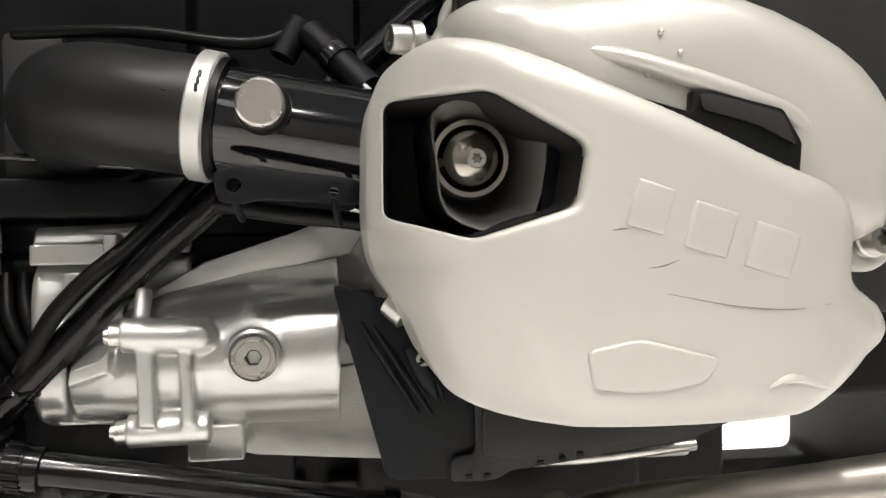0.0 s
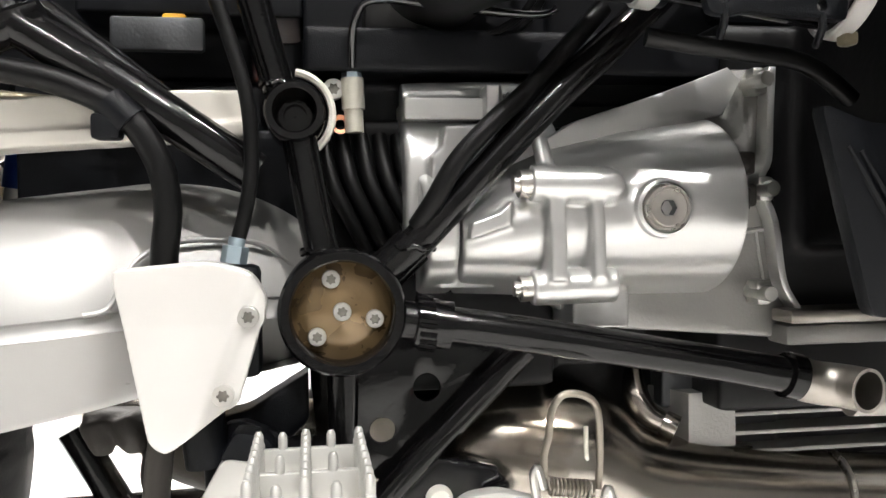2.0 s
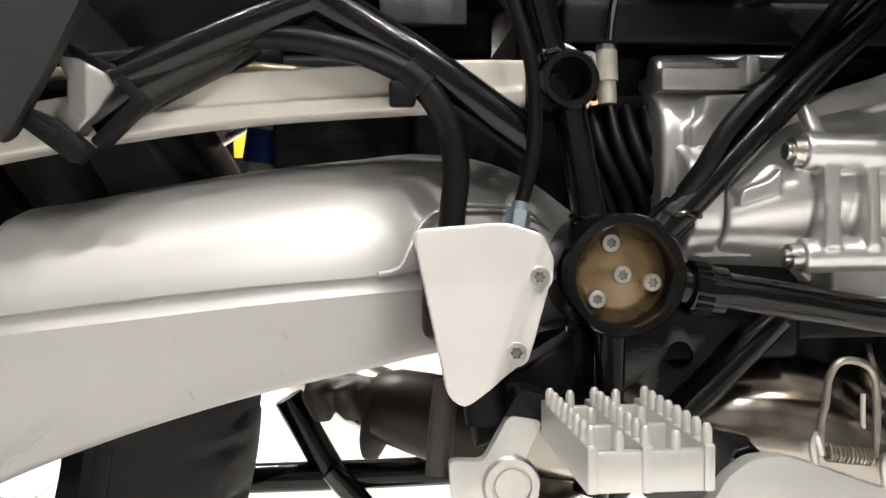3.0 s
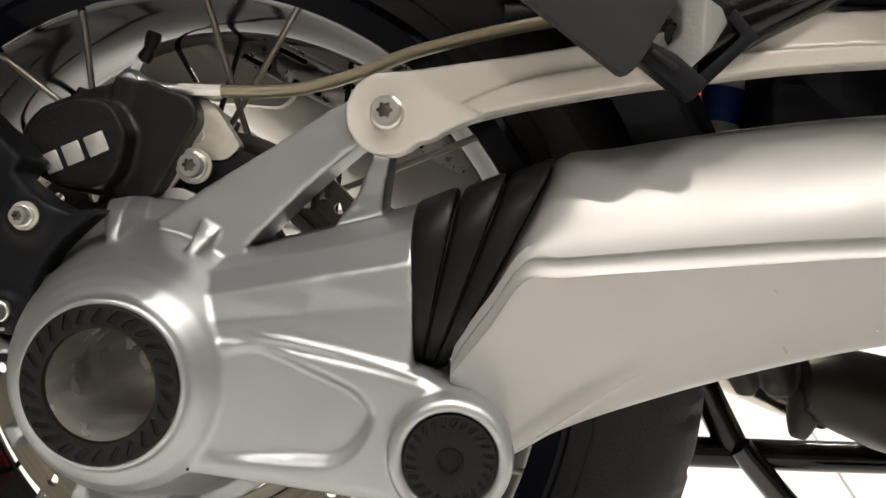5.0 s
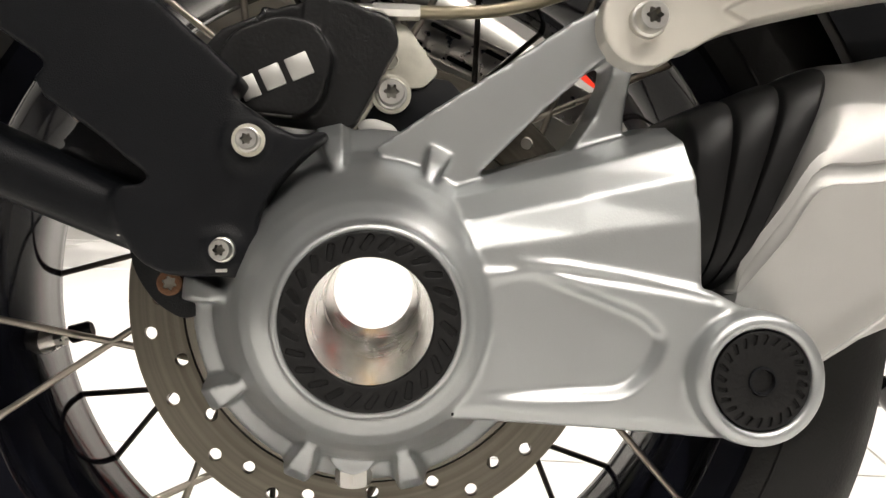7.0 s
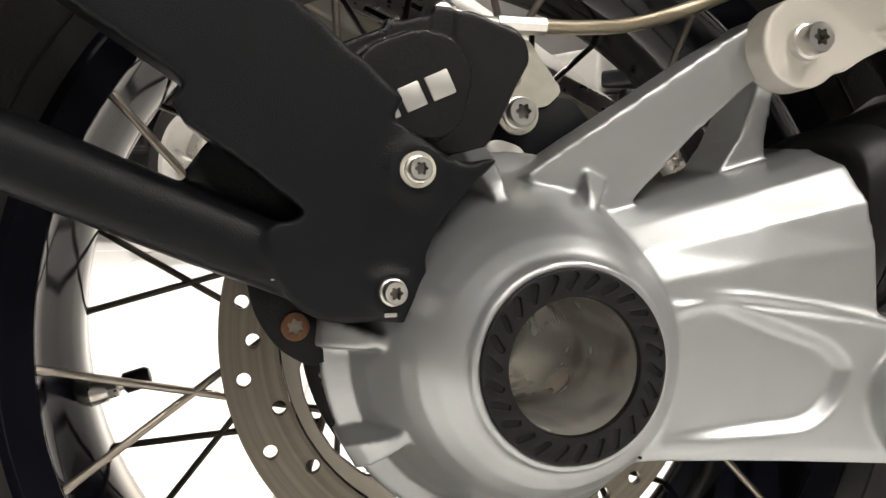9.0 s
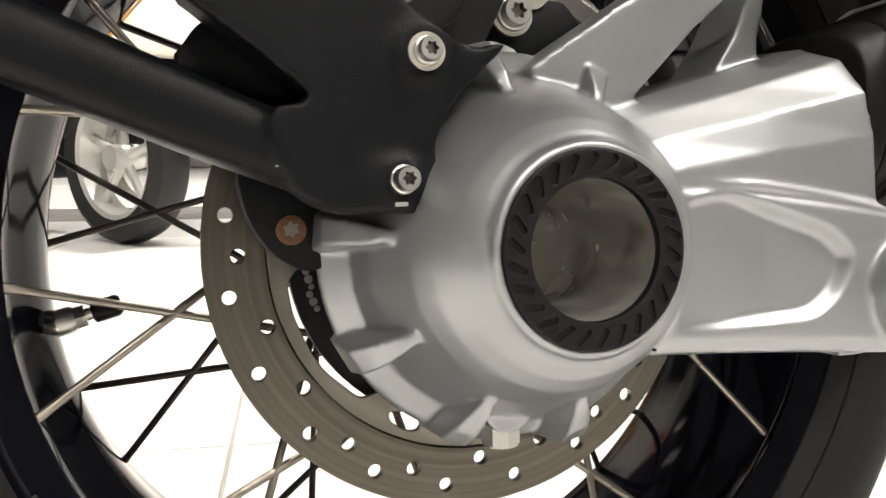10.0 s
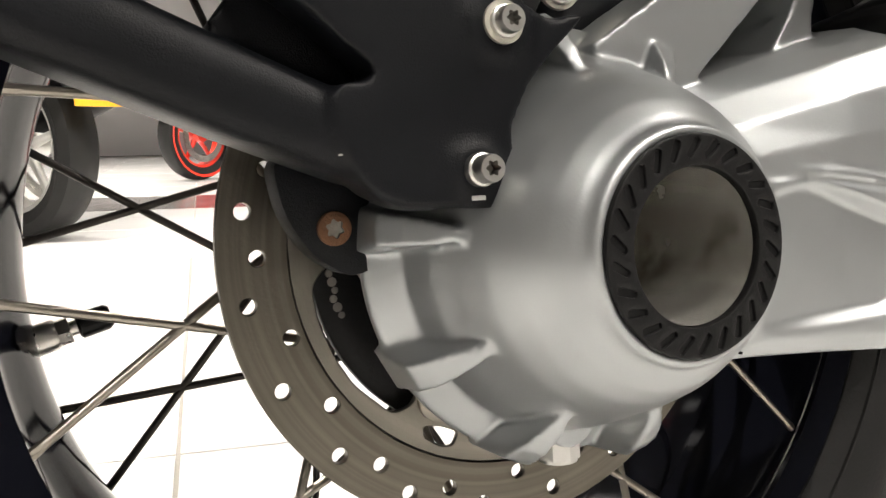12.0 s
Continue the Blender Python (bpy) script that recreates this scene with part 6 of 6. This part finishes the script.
def oil_pan():
    # pan body darker than its fins, so shade between them is in the colour
    body = part("oil_pan", cast(join(box(0.762, 0.990, -0.070, 0.08, 0.262, 0.345, 0), box(0.735, 0.80, -0.075, 0.08, 0.300, 0.345, 0), box(0.720, 0.76, -0.078, 0.05, 0.325, 0.352, 0)), "oil_pan", M_BARE, 0.003, 4), None, bike, "grey cast oil pan with cooling fins")
    for k in range(7):
        part("fin", box(0.7620, 0.985, -0.0920, -0.07, 0.2620 + 0.0120 * k, 0.2650 + 0.0120 * k, 0.0008), M_GREYCAST, body)
    part("pan_block", finish(loft([[(x, y, z) for x, y in ((0.731, -0.092), (0.762, -0.092), (0.762, -0.050), (0.714, -0.050))] for z in (0.304, 0.338)]), "pan_block", M_GREYCAST, 20), None, body, "grey cast corner block")
    part("union", join(tube([(0.7040, -0.070, 0.3500), (0.7020, -0.078, 0.3360), (0.7080, -0.084, 0.3245), (0.7160, -0.088, 0.3200)], [0.0055, 0.0085, 0.0080, 0.0068], 16, 4), tube([(0.7160, -0.088, 0.3200), (0.7230, -0.092, 0.3165)], 0.0080, 16, 1)), M_EXHAUST, body, "shiny pipe elbow")
    part("side_rail", box(0.7700, 0.950, -0.1350, -0.10, 0.3720, 0.3840, 0.003), M_GREYCAST, body)
    part("upper_rail", box(0.7700, 0.950, -0.1400, -0.10, 0.3850, 0.3930, 0.002), M_NICKEL, body)
    part("rail_nut", join(box(0.8180, 0.8380, -0.190, -0.17, 0.3940, 0.4060, 0.003), tube([(0.838, -0.182, 0.396), (0.850, -0.182, 0.392)], 0.0055, 10, 1)), M_BOLT, body, "bright hex nut")
    part("rail_rod", tube([(0.800, -0.182, 0.3900), (0.860, -0.182, 0.3885), (0.93, -0.182, 0.393)], 0.0035, 10, 3), M_BOLT, body)
    return body


oil_pan()


def exhaust():
    body = part("exhaust", tube([(1.02, -0.085, 0.250), (0.935, -0.085, 0.258), (0.867, -0.085, 0.262), (0.814, -0.085, 0.266), (0.740, -0.085, 0.274), (0.693, -0.080, 0.281), (0.655, -0.074, 0.299), (0.612, -0.066, 0.306), (0.560, -0.045, 0.300), (0.500, 0.0, 0.290)], [0.029, 0.029, 0.029, 0.030, 0.032, 0.038, 0.047, 0.047, 0.042, 0.036], 48, 6), M_EXHAUST, bike, "heat-stained steel exhaust pipe under the engine")
    part("weld_seam", tube([(0.828 + 0.003 * math.sin(q), -0.085 + 0.0300 * math.cos(q), 0.2652 + 0.0300 * math.sin(q)) for q in np.linspace(0, 2 * math.pi, 40)], 0.0022, 8, 1), M_STEEL, body)
    shell = [(0.392, 0.3000, 0.0190), (0.400, 0.2995, 0.0245), (0.415, 0.2970, 0.0290), (0.440, 0.2900, 0.0320), (0.460, 0.2855, 0.0325), (0.472, 0.2815, 0.0335), (0.482, 0.2810, 0.0400), (0.494, 0.2800, 0.0470), (0.513, 0.2800, 0.0520), (0.535, 0.2840, 0.0515), (0.560, 0.2900, 0.0450)]
    bulb = part("collector", loft([[(x, 0.020 + r * math.cos(q), z + r * math.sin(q)) for q in np.linspace(0, 2 * math.pi, 40, endpoint=False)] for x, z, r in shell]), M_DIRTY_PIPE, body, "dirty dark exhaust collector with a brown stain")
    # added near-black block that keeps the view past the collector dark
    part("collector_dark_fill", cast(box(0.500, 0.640, 0.090, 0.130, 0.270, 0.400, 0), "collector_dark_fill", M_DARK, 0.003, 4), None, body, "black filler block behind the collector")
    part("seam", tube([(0.4725 + 0.004 * math.sin(q), 0.020 + 0.0342 * math.cos(q), 0.2815 + 0.0342 * math.sin(q)) for q in np.linspace(0, 2 * math.pi, 40)], 0.0018, 8, 1), M_DIRTY_PIPE, bulb)
    lumps = tube([(0.402, 0.030, 0.298), (0.394, 0.022, 0.276), (0.391, 0.020, 0.262)], [0.010, 0.0125, 0.009, 0.005], 16, 4)
    lumps = join(lumps, tube([(0.350, 0.03, 0.312), (0.357, 0.03, 0.297), (0.358, 0.03, 0.288)], [0.009, 0.0095, 0.006], 16, 4), tube([(0.372, 0.03, 0.315), (0.379, 0.03, 0.298), (0.381, 0.03, 0.289)], [0.011, 0.012, 0.007], 16, 4), tube([(0.345, 0.035, 0.310), (0.420, 0.035, 0.305)], 0.012, 16, 1))
    part("exhaust_sensor", cast(lumps, "exhaust_sensor", M_DIRTY, 0.0017, 6), None, body, "grimy sensor and lugs")
    return body


exhaust()


def stand():
    body = part("centre_stand", tube([(0.285, 0.060, 0.239), (0.40, 0.060, 0.240), (0.56, 0.060, 0.244)], 0.0112, 20, 2), M_BLACK_TUBE, bike, "black centre stand tubes, folded up")
    part("stand_leg", tube([(0.362, 0.050, 0.247), (0.430, 0.045, 0.170)], 0.0092, 18, 1), M_BLACK_GLOSS, body)
    part("stand_arm", tube([(0.360, 0.06, 0.245), (0.330, 0.06, 0.300)], 0.0115, 14, 1), M_BLACK_TUBE, body)
    part("stand_plate", box(0.440, 0.56, -0.02, 0.02, 0.205, 0.215, 0.003), M_BLACK_TUBE, body)
    return body


stand()


def foot_peg():
    peg = part("foot_peg", box(0.4770, 0.5240, -0.264, -0.180, 0.3260, 0.3300, 0.0015), M_LETTER, bike, "bare aluminium foot peg with toothed rails")
    tooth = finish(lathe([(0.0022, 0.0), (0.0021, -0.006), (0.0012, -0.0078)], 0, 0, 10), "tooth", M_LETTER)
    for x in (0.4775, 0.4985, 0.5225):
        rail = part("rail", box(x - 0.0022, x + 0.0022, -0.266, -0.178, 0.3260, 0.3440, 0.001), M_LETTER, peg)
        for k in range(8):
            part("tooth", tooth, None, rail, at=pose(x, -0.262 + 0.0105 * k, 0.3435) @ pose(0, 0, 0, -90))
    for y in (-0.263, -0.222, -0.184):
        part("cross_bar", box(0.4775, 0.5225, y - 0.0020, y + 0.0020, 0.3260, 0.3420, 0.001), M_LETTER, peg)
        for x in (0.488, 0.510):
            part("tooth", tooth, None, peg, at=pose(x, y, 0.3415) @ pose(0, 0, 0, -90))
    part("peg_joint", box(0.488, 0.512, -0.182, -0.150, 0.3150, 0.3400, 0.004), M_BLACK_TUBE, peg)
    return peg


foot_peg()


def pedal_parts():
    out = corners([(0.4310, 0.3150), (0.4480, 0.3140), (0.4600, 0.3360), (0.4770, 0.3330), (0.4680, 0.3150), (0.4760, 0.2960), (0.4500, 0.2820), (0.4330, 0.2900)], 0.004, 4)
    lever = part("brake_pedal", plate(out, -0.1760, -0.1680, 0.0015), M_LETTER, bike, "bare aluminium brake pedal lever with round pivot")
    part("pedal_pivot", lathe([(0.0005, -0.1795), (0.0080, -0.1795), (0.0085, -0.1785), (0.0092, -0.1785), (0.0098, -0.1800), (0.0130, -0.1800), (0.0140, -0.1770), (0.0140, -0.1700)], 0.4610, 0.3030, 40), M_BOLT, lever, "round ribbed pivot")
    part("pedal_shield", plate(corners([(0.4590, 0.3480), (0.4690, 0.3490), (0.4850, 0.3420), (0.5030, 0.3280), (0.4770, 0.3240), (0.4600, 0.3330)], 0.003, 3), -0.1560, -0.1480, 0.001), M_PLASTIC, lever, "black plastic shield")
    part("pedal_pad", plate(corners([(0.4580, 0.3350), (0.4660, 0.3480), (0.4800, 0.3450), (0.4850, 0.3380), (0.478, 0.3300)], 0.003, 3), -0.1740, -0.150, 0.002), M_PLASTIC, lever)
    part("push_rod", tube([(0.4320, -0.160, 0.352), (0.4290, -0.162, 0.330), (0.4270, -0.164, 0.305)], 0.0065, 12, 3), M_DIRTY, lever, "black push rod")
    loop = part("spring_loop", tube([(0.6130, -0.182, 0.3140), (0.6125, -0.182, 0.3300), (0.6150, -0.182, 0.3400), (0.6165, -0.182, 0.3520), (0.6215, -0.182, 0.3595), (0.6290, -0.182, 0.3605), (0.6370, -0.182, 0.3570), (0.6405, -0.182, 0.3490), (0.6410, -0.182, 0.3300), (0.6400, -0.182, 0.3130)], 0.0019, 10, 6), M_SPOKE, bike, "pale bent wire loop with a coil spring")
    part("loop_hook", tube([(0.6340, -0.182, 0.3440), (0.6340, -0.182, 0.3300), (0.6350, -0.182, 0.3280)], 0.0012, 8, 3), M_WASHER, loop)
    coil = [(0.6140 + 0.0225 * t, -0.184 + 0.0040 * math.sin(t * 2 * math.pi * 11), 0.3165 - 0.003 * t + 0.0040 * math.cos(t * 2 * math.pi * 11)) for t in np.linspace(0, 1, 133)]
    part("coil_spring", tube(coil, 0.0008, 6, 1), M_SPOKE, loop, "small coil spring")
    for x, z in ((0.6080, 0.3200), (0.6440, 0.3080)):
        part("spring_ear", tube([(x, -0.186, z - 0.010), (x - 0.002, -0.186, z + 0.002), (x, -0.186, z + 0.006), (x + 0.003, -0.186, z - 0.004)], 0.0022, 8, 4), M_BOLT, loop)
    part("stand_flap", plate(corners([(0.5520, 0.2900), (0.5620, 0.3070), (0.5740, 0.3155), (0.5890, 0.3170), (0.6060, 0.3120), (0.6300, 0.3030), (0.6500, 0.2960), (0.650, 0.2700), (0.560, 0.2700)], 0.004, 4), -0.1900, -0.1800, 0.0015), M_LETTER, loop, "pale metal flap")
    part("rubber_stop", lathe([(0.0005, -0.1320), (0.0055, -0.1320), (0.0075, -0.1290), (0.0075, -0.1180)], 0.5690, 0.2950, 24), M_WHITE_PLASTIC, bike, "white rubber stop")
    part("side_arm", cast(join(plate([(0.5400, 0.3020), (0.5530, 0.3040), (0.5680, 0.3180), (0.6020, 0.3100), (0.6090, 0.2980), (0.6110, 0.2750), (0.5450, 0.2750)], -0.127, -0.11, 0), tube([(0.600, -0.128, 0.302), (0.606, -0.128, 0.280)], 0.008, 12, 1)), "side_arm", M_BLACK_GLOSS, 0.002, 4), None, bike, "glossy black stand arm")
    part("heel_bracket", cast(join(plate([(0.446, 0.346), (0.470, 0.352), (0.500, 0.370), (0.500, 0.345), (0.475, 0.320), (0.448, 0.312)], -0.145, -0.12, 0)), "heel_bracket", M_PLASTIC, 0.002, 4), None, bike, "black bracket below the pivot")


pedal_parts()

# -- rear hugger above the tyre --


def hugger():
    rings = []
    for a in np.radians(np.linspace(14, 78, 18)):
        r = 0.332
        prof = [(r - 0.050, -0.098), (r - 0.020, -0.096), (r, -0.070), (r + 0.006, 0.0), (r, 0.070), (r - 0.020, 0.096), (r - 0.024, 0.094), (r - 0.004, 0.068), (r + 0.002, 0.0), (r - 0.004, -0.068), (r - 0.024, -0.093), (r - 0.050, -0.095)]
        rings.append([(q * math.cos(a), y, AXLE + q * math.sin(a)) for q, y in prof])
    return part("hugger", loft(rings), M_PLASTIC, bike, "matt black inner mudguard over the tyre")


hugger()


# -- silencer on the far side --


def silencer():
    a, b = np.array((-0.26, 0.205, 0.690)), np.array((0.235, 0.185, 0.375))
    d = (b - a) / np.linalg.norm(b - a)
    up = np.array((-d[2], 0, d[0]))
    rings = []
    for t, q in ((0.0, 0.045), (0.015, 0.060), (0.08, 0.064), (0.40, 0.064), (0.52, 0.060), (0.585, 0.035)):
        c = a + d * t
        rings.append([tuple(c + up * q * math.cos(k) + np.array((0, 0.82 * q * math.sin(k), 0))) for k in np.linspace(0, 2 * math.pi, 40, endpoint=False)])
    body = part("silencer", loft(rings), M_BEIGE, bike, "pale silencer with a slotted white heat shield")
    cover = corners([(-0.300, 0.668), (-0.070, 0.547), (0.016, 0.506), (0.004, 0.488), (-0.130, 0.496), (-0.320, 0.560)], 0.010, 4)
    pocket = corners([(-0.285, 0.645), (-0.074, 0.534), (-0.026, 0.508), (-0.040, 0.5005), (-0.128, 0.508), (-0.290, 0.575)], 0.006, 4)
    part("silencer_cover", plate(cover, 0.1300, 0.1450, 0.003, [pocket]), M_CREAM, body, "cream silencer cover with a sunk panel")
    part("sunk_panel", plate(pocket, 0.1385, 0.1440, 0), M_CREAM, body)
    lie = pose(-0.068, 0.124, 0.5415) @ pose(0, 0, 0, 0, 25, 0)
    slots = [corners([(u, 0.0035), (u + 0.026, 0.0035), (u + 0.026, 0.0075), (u, 0.0075)], 0.0018, 3) for u in (-0.055, -0.008, 0.039, 0.086, 0.133, 0.180)]
    slots += [corners([(u, 0.0215), (u + 0.026, 0.0215), (u + 0.026, 0.0255), (u, 0.0255)], 0.0018, 3) for u in (-0.030, 0.017, 0.064, 0.111, 0.158)]
    part("heat_shield", plate(corners([(-0.090, 0.0), (0.245, 0.0), (0.250, 0.030), (-0.080, 0.030)], 0.004, 3), 0.0, 0.0030, 0.0008, slots), M_STEEL, body, "chrome heat shield with dark slots", at=lie)
    part("shield_backing", plate([(-0.085, 0.002), (0.240, 0.002), (0.240, 0.028), (-0.078, 0.028)], 0.0036, 0.0080, 0), M_DARK, body, at=lie)
    part("end_cap", tube([tuple(a - d * 0.012), tuple(a + d * 0.004)], 0.040, 32, 1), M_BLACK_GLOSS, body)
    part("inlet_pipe", tube([tuple(b - d * 0.02), (0.29, 0.16, 0.335), (0.38, 0.08, 0.300), (0.42, 0.04, 0.290)], 0.026, 24, 5), M_EXHAUST, body, "shiny inlet pipe")
    part("hanger", tube([(0.06, 0.15, 0.60), (0.10, 0.13, 0.66), (0.14, 0.10, 0.74)], 0.010, 12, 4), M_BLACK_GLOSS, body)
    part("chrome_strip", tube([tuple(a + d * 0.12 + up * 0.085 + np.array((0, -0.05, 0))), tuple(a + d * 0.50 + up * 0.080 + np.array((0, -0.05, 0)))], 0.007, 14, 1), M_STEEL, body)
    return body


silencer()

# -- rear shock seen past the mudguard --
shock = part("rear_shock", tube([(0.318, 0.0, 0.44), (0.332, 0.0, 0.53)], 0.013, 20, 1), M_WHITE_PLASTIC, bike, "rear shock with white body and blue sleeve")
part("blue_sleeve", tube([(0.3215, 0.0, 0.470), (0.3250, 0.0, 0.492)], 0.0142, 20, 1), mat("blue_lacquer", (0.03, 0.08, 0.35), 0.35, 0.0, 0.1, 60), shock, "blue sleeve")
part("shock_tube", tube([(0.345, 0.0, 0.44), (0.349, 0.0, 0.54)], 0.0105, 20, 1), M_BLACK_GLOSS, shock)
part("shock_rod", tube([(0.283, 0.02, 0.49), (0.306, 0.02, 0.50)], [0.010, 0.006], 14, 1), M_STEEL, shock)

# ---- other motorcycles in the showroom ----


def far_wheel(parent, x, z, r, rim_material, label, band=0.0):
    part("tyre", lathe([(r - 0.09, -0.055), (r - 0.045, -0.075), (r - 0.012, -0.055), (r, -0.02), (r, 0.02), (r - 0.012, 0.055), (r - 0.045, 0.075), (r - 0.09, 0.055), (r - 0.09, -0.055)], x, z, 56, caps=False), M_TYRE, parent)
    part("rim", lathe([(r - 0.088 + band, -0.078 if band else -0.058), (r - 0.105, -0.050), (r - 0.110, 0.0), (r - 0.105, 0.050), (r - 0.088, 0.058)], x, z, 56, caps=False), rim_material, parent, label)
    for k in range(5):
        a = radians(72 * k + 20)
        part("rim_spoke", tube([(x + 0.03 * math.cos(a), 0, z + 0.03 * math.sin(a)), (x + (r - 0.10) * math.cos(a), 0, z + (r - 0.10) * math.sin(a))], [0.022, 0.014, 0.017], 10, 3), rim_material, parent)
    part("wheel_hub", lathe([(0.001, -0.06), (0.045, -0.06), (0.05, 0), (0.045, 0.06), (0.001, 0.06)], x, z, 24), rim_material, parent)
    part("disc", lathe([(r - 0.17, -0.064), (r - 0.125, -0.064), (r - 0.125, -0.069), (r - 0.17, -0.069), (r - 0.17, -0.064)], x, z, 40, caps=False), M_STEEL, parent)


def far_bike(m, label, rim_material, body_material, yellow):
    """A parked motorcycle, rear wheel at the origin, its front along +x."""
    root = tagged(new("parked_motorcycle"), label, "motorcycle", "parked motorcycles")
    root.matrix_basis = m
    far_wheel(root, 0.0, 0.31, 0.31, rim_material, "", 0.065 if rim_material is M_RED else 0.0)
    far_wheel(root, 1.45, 0.31, 0.31, rim_material, "")
    part("engine", cast(join(box(0.50, 1.00, -0.16, 0.16, 0.22, 0.62, 0), box(0.25, 0.6, -0.1, 0.1, 0.4, 0.72, 0)), "engine", M_DARK, 0.012, 5), None, root)
    part("tank", cast(join(box(0.55, 1.15, -0.16, 0.16, 0.72, 1.00, 0), box(0.9, 1.3, -0.14, 0.14, 0.62, 0.95, 0)), "tank", body_material, 0.014, 10), None, root)
    part("seat", cast(box(-0.15, 0.62, -0.13, 0.13, 0.76, 0.86, 0), "seat", M_PLASTIC, 0.012, 8), None, root)
    part("swing_arm", tube([(0.0, -0.10, 0.31), (0.55, -0.09, 0.40)], 0.03, 12, 1), M_GREYCAST, root)
    part("silencer", tube([(0.45, -0.17, 0.30), (0.05, -0.20, 0.42), (-0.20, -0.21, 0.50)], [0.03, 0.055, 0.05], 18, 4), M_DARK, root)
    part("fork", tube([(1.45, -0.09, 0.31), (1.22, -0.09, 0.95)], 0.025, 12, 1), M_STEEL, root)
    part("mudguard", tube([(-0.10, 0, 0.72), (-0.26, 0, 0.62), (-0.335, 0, 0.50)], 0.04, 10, 3, flat=2.2), M_PLASTIC, root)
    if yellow:
        plate_ob = part("number_plate", box(-0.400, -0.392, -0.17, 0.10, 0.437, 0.602, 0.004), M_YELLOW, root, "yellow number plate with plain dark bars")
        for k in range(4):
            part("plate_bar", box(-0.404, -0.3995, -0.135 + 0.055 * k, -0.117 + 0.055 * k, 0.467, 0.577, 0.002), M_DARK, plate_ob)
        part("tail_light", box(-0.36, -0.28, 0.22, 0.34, 0.84, 0.92, 0.012), M_RED, root, "red tail light")
        part("indicator", box(-0.38, -0.32, 0.17, 0.27, 0.79, 0.845, 0.015), M_ORANGE, root, "orange indicator")
        part("tail_panel", box(-0.34, -0.10, -0.12, 0.36, 0.64, 0.90, 0.02), M_WHITE_PLASTIC, root)
    return root


far_bike(pose(-0.242, 2.755, 0, 0, 0, 125), "white motorcycle with alloy wheels and a yellow plate", M_LETTER, M_WHITE_PLASTIC, True)
far_bike(pose(0.78, 5.6, 0, 0, 0, 35), "black motorcycle with red wheels parked on the tiles", M_RED, M_RED, False)
far_bike(pose(-1.35, 2.5, 0, 0, 0, 150), "silver motorcycle parked on the tiles", M_STEEL, M_LETTER, False)
far_bike(pose(2.2, 3.6, 0, 0, 0, 100), "silver touring motorcycle parked on the tiles", M_STEEL, M_LETTER, False)

# ---- floor tiles ----
tile_mesh = {m.name: finish(box(-TILE / 2 + 0.0022, TILE / 2 - 0.0022, -TILE / 2 + 0.0022, TILE / 2 - 0.0022, -0.010, 0.0, 0.0012, 1), "tile", m) for m in (M_TILE, M_TILE_DARK, M_TILE_RED)}
grid = pose(-0.075, 0.57, 0, 0, 0, TURN)
for i in range(-8, 11):
    for j in range(-7, 14):
        m = grid @ pose((i + 0.5) * TILE, (j + 0.5) * TILE, 0)
        if not (-6.4 < m.translation.x < 7.4 and -4.4 < m.translation.y < 10.4):
            continue
        kind = M_TILE
        if j == 4:
            kind = M_TILE_RED if i % 3 == 0 else M_TILE_DARK
        part("tile", tile_mesh[kind.name], None, floor, at=m)
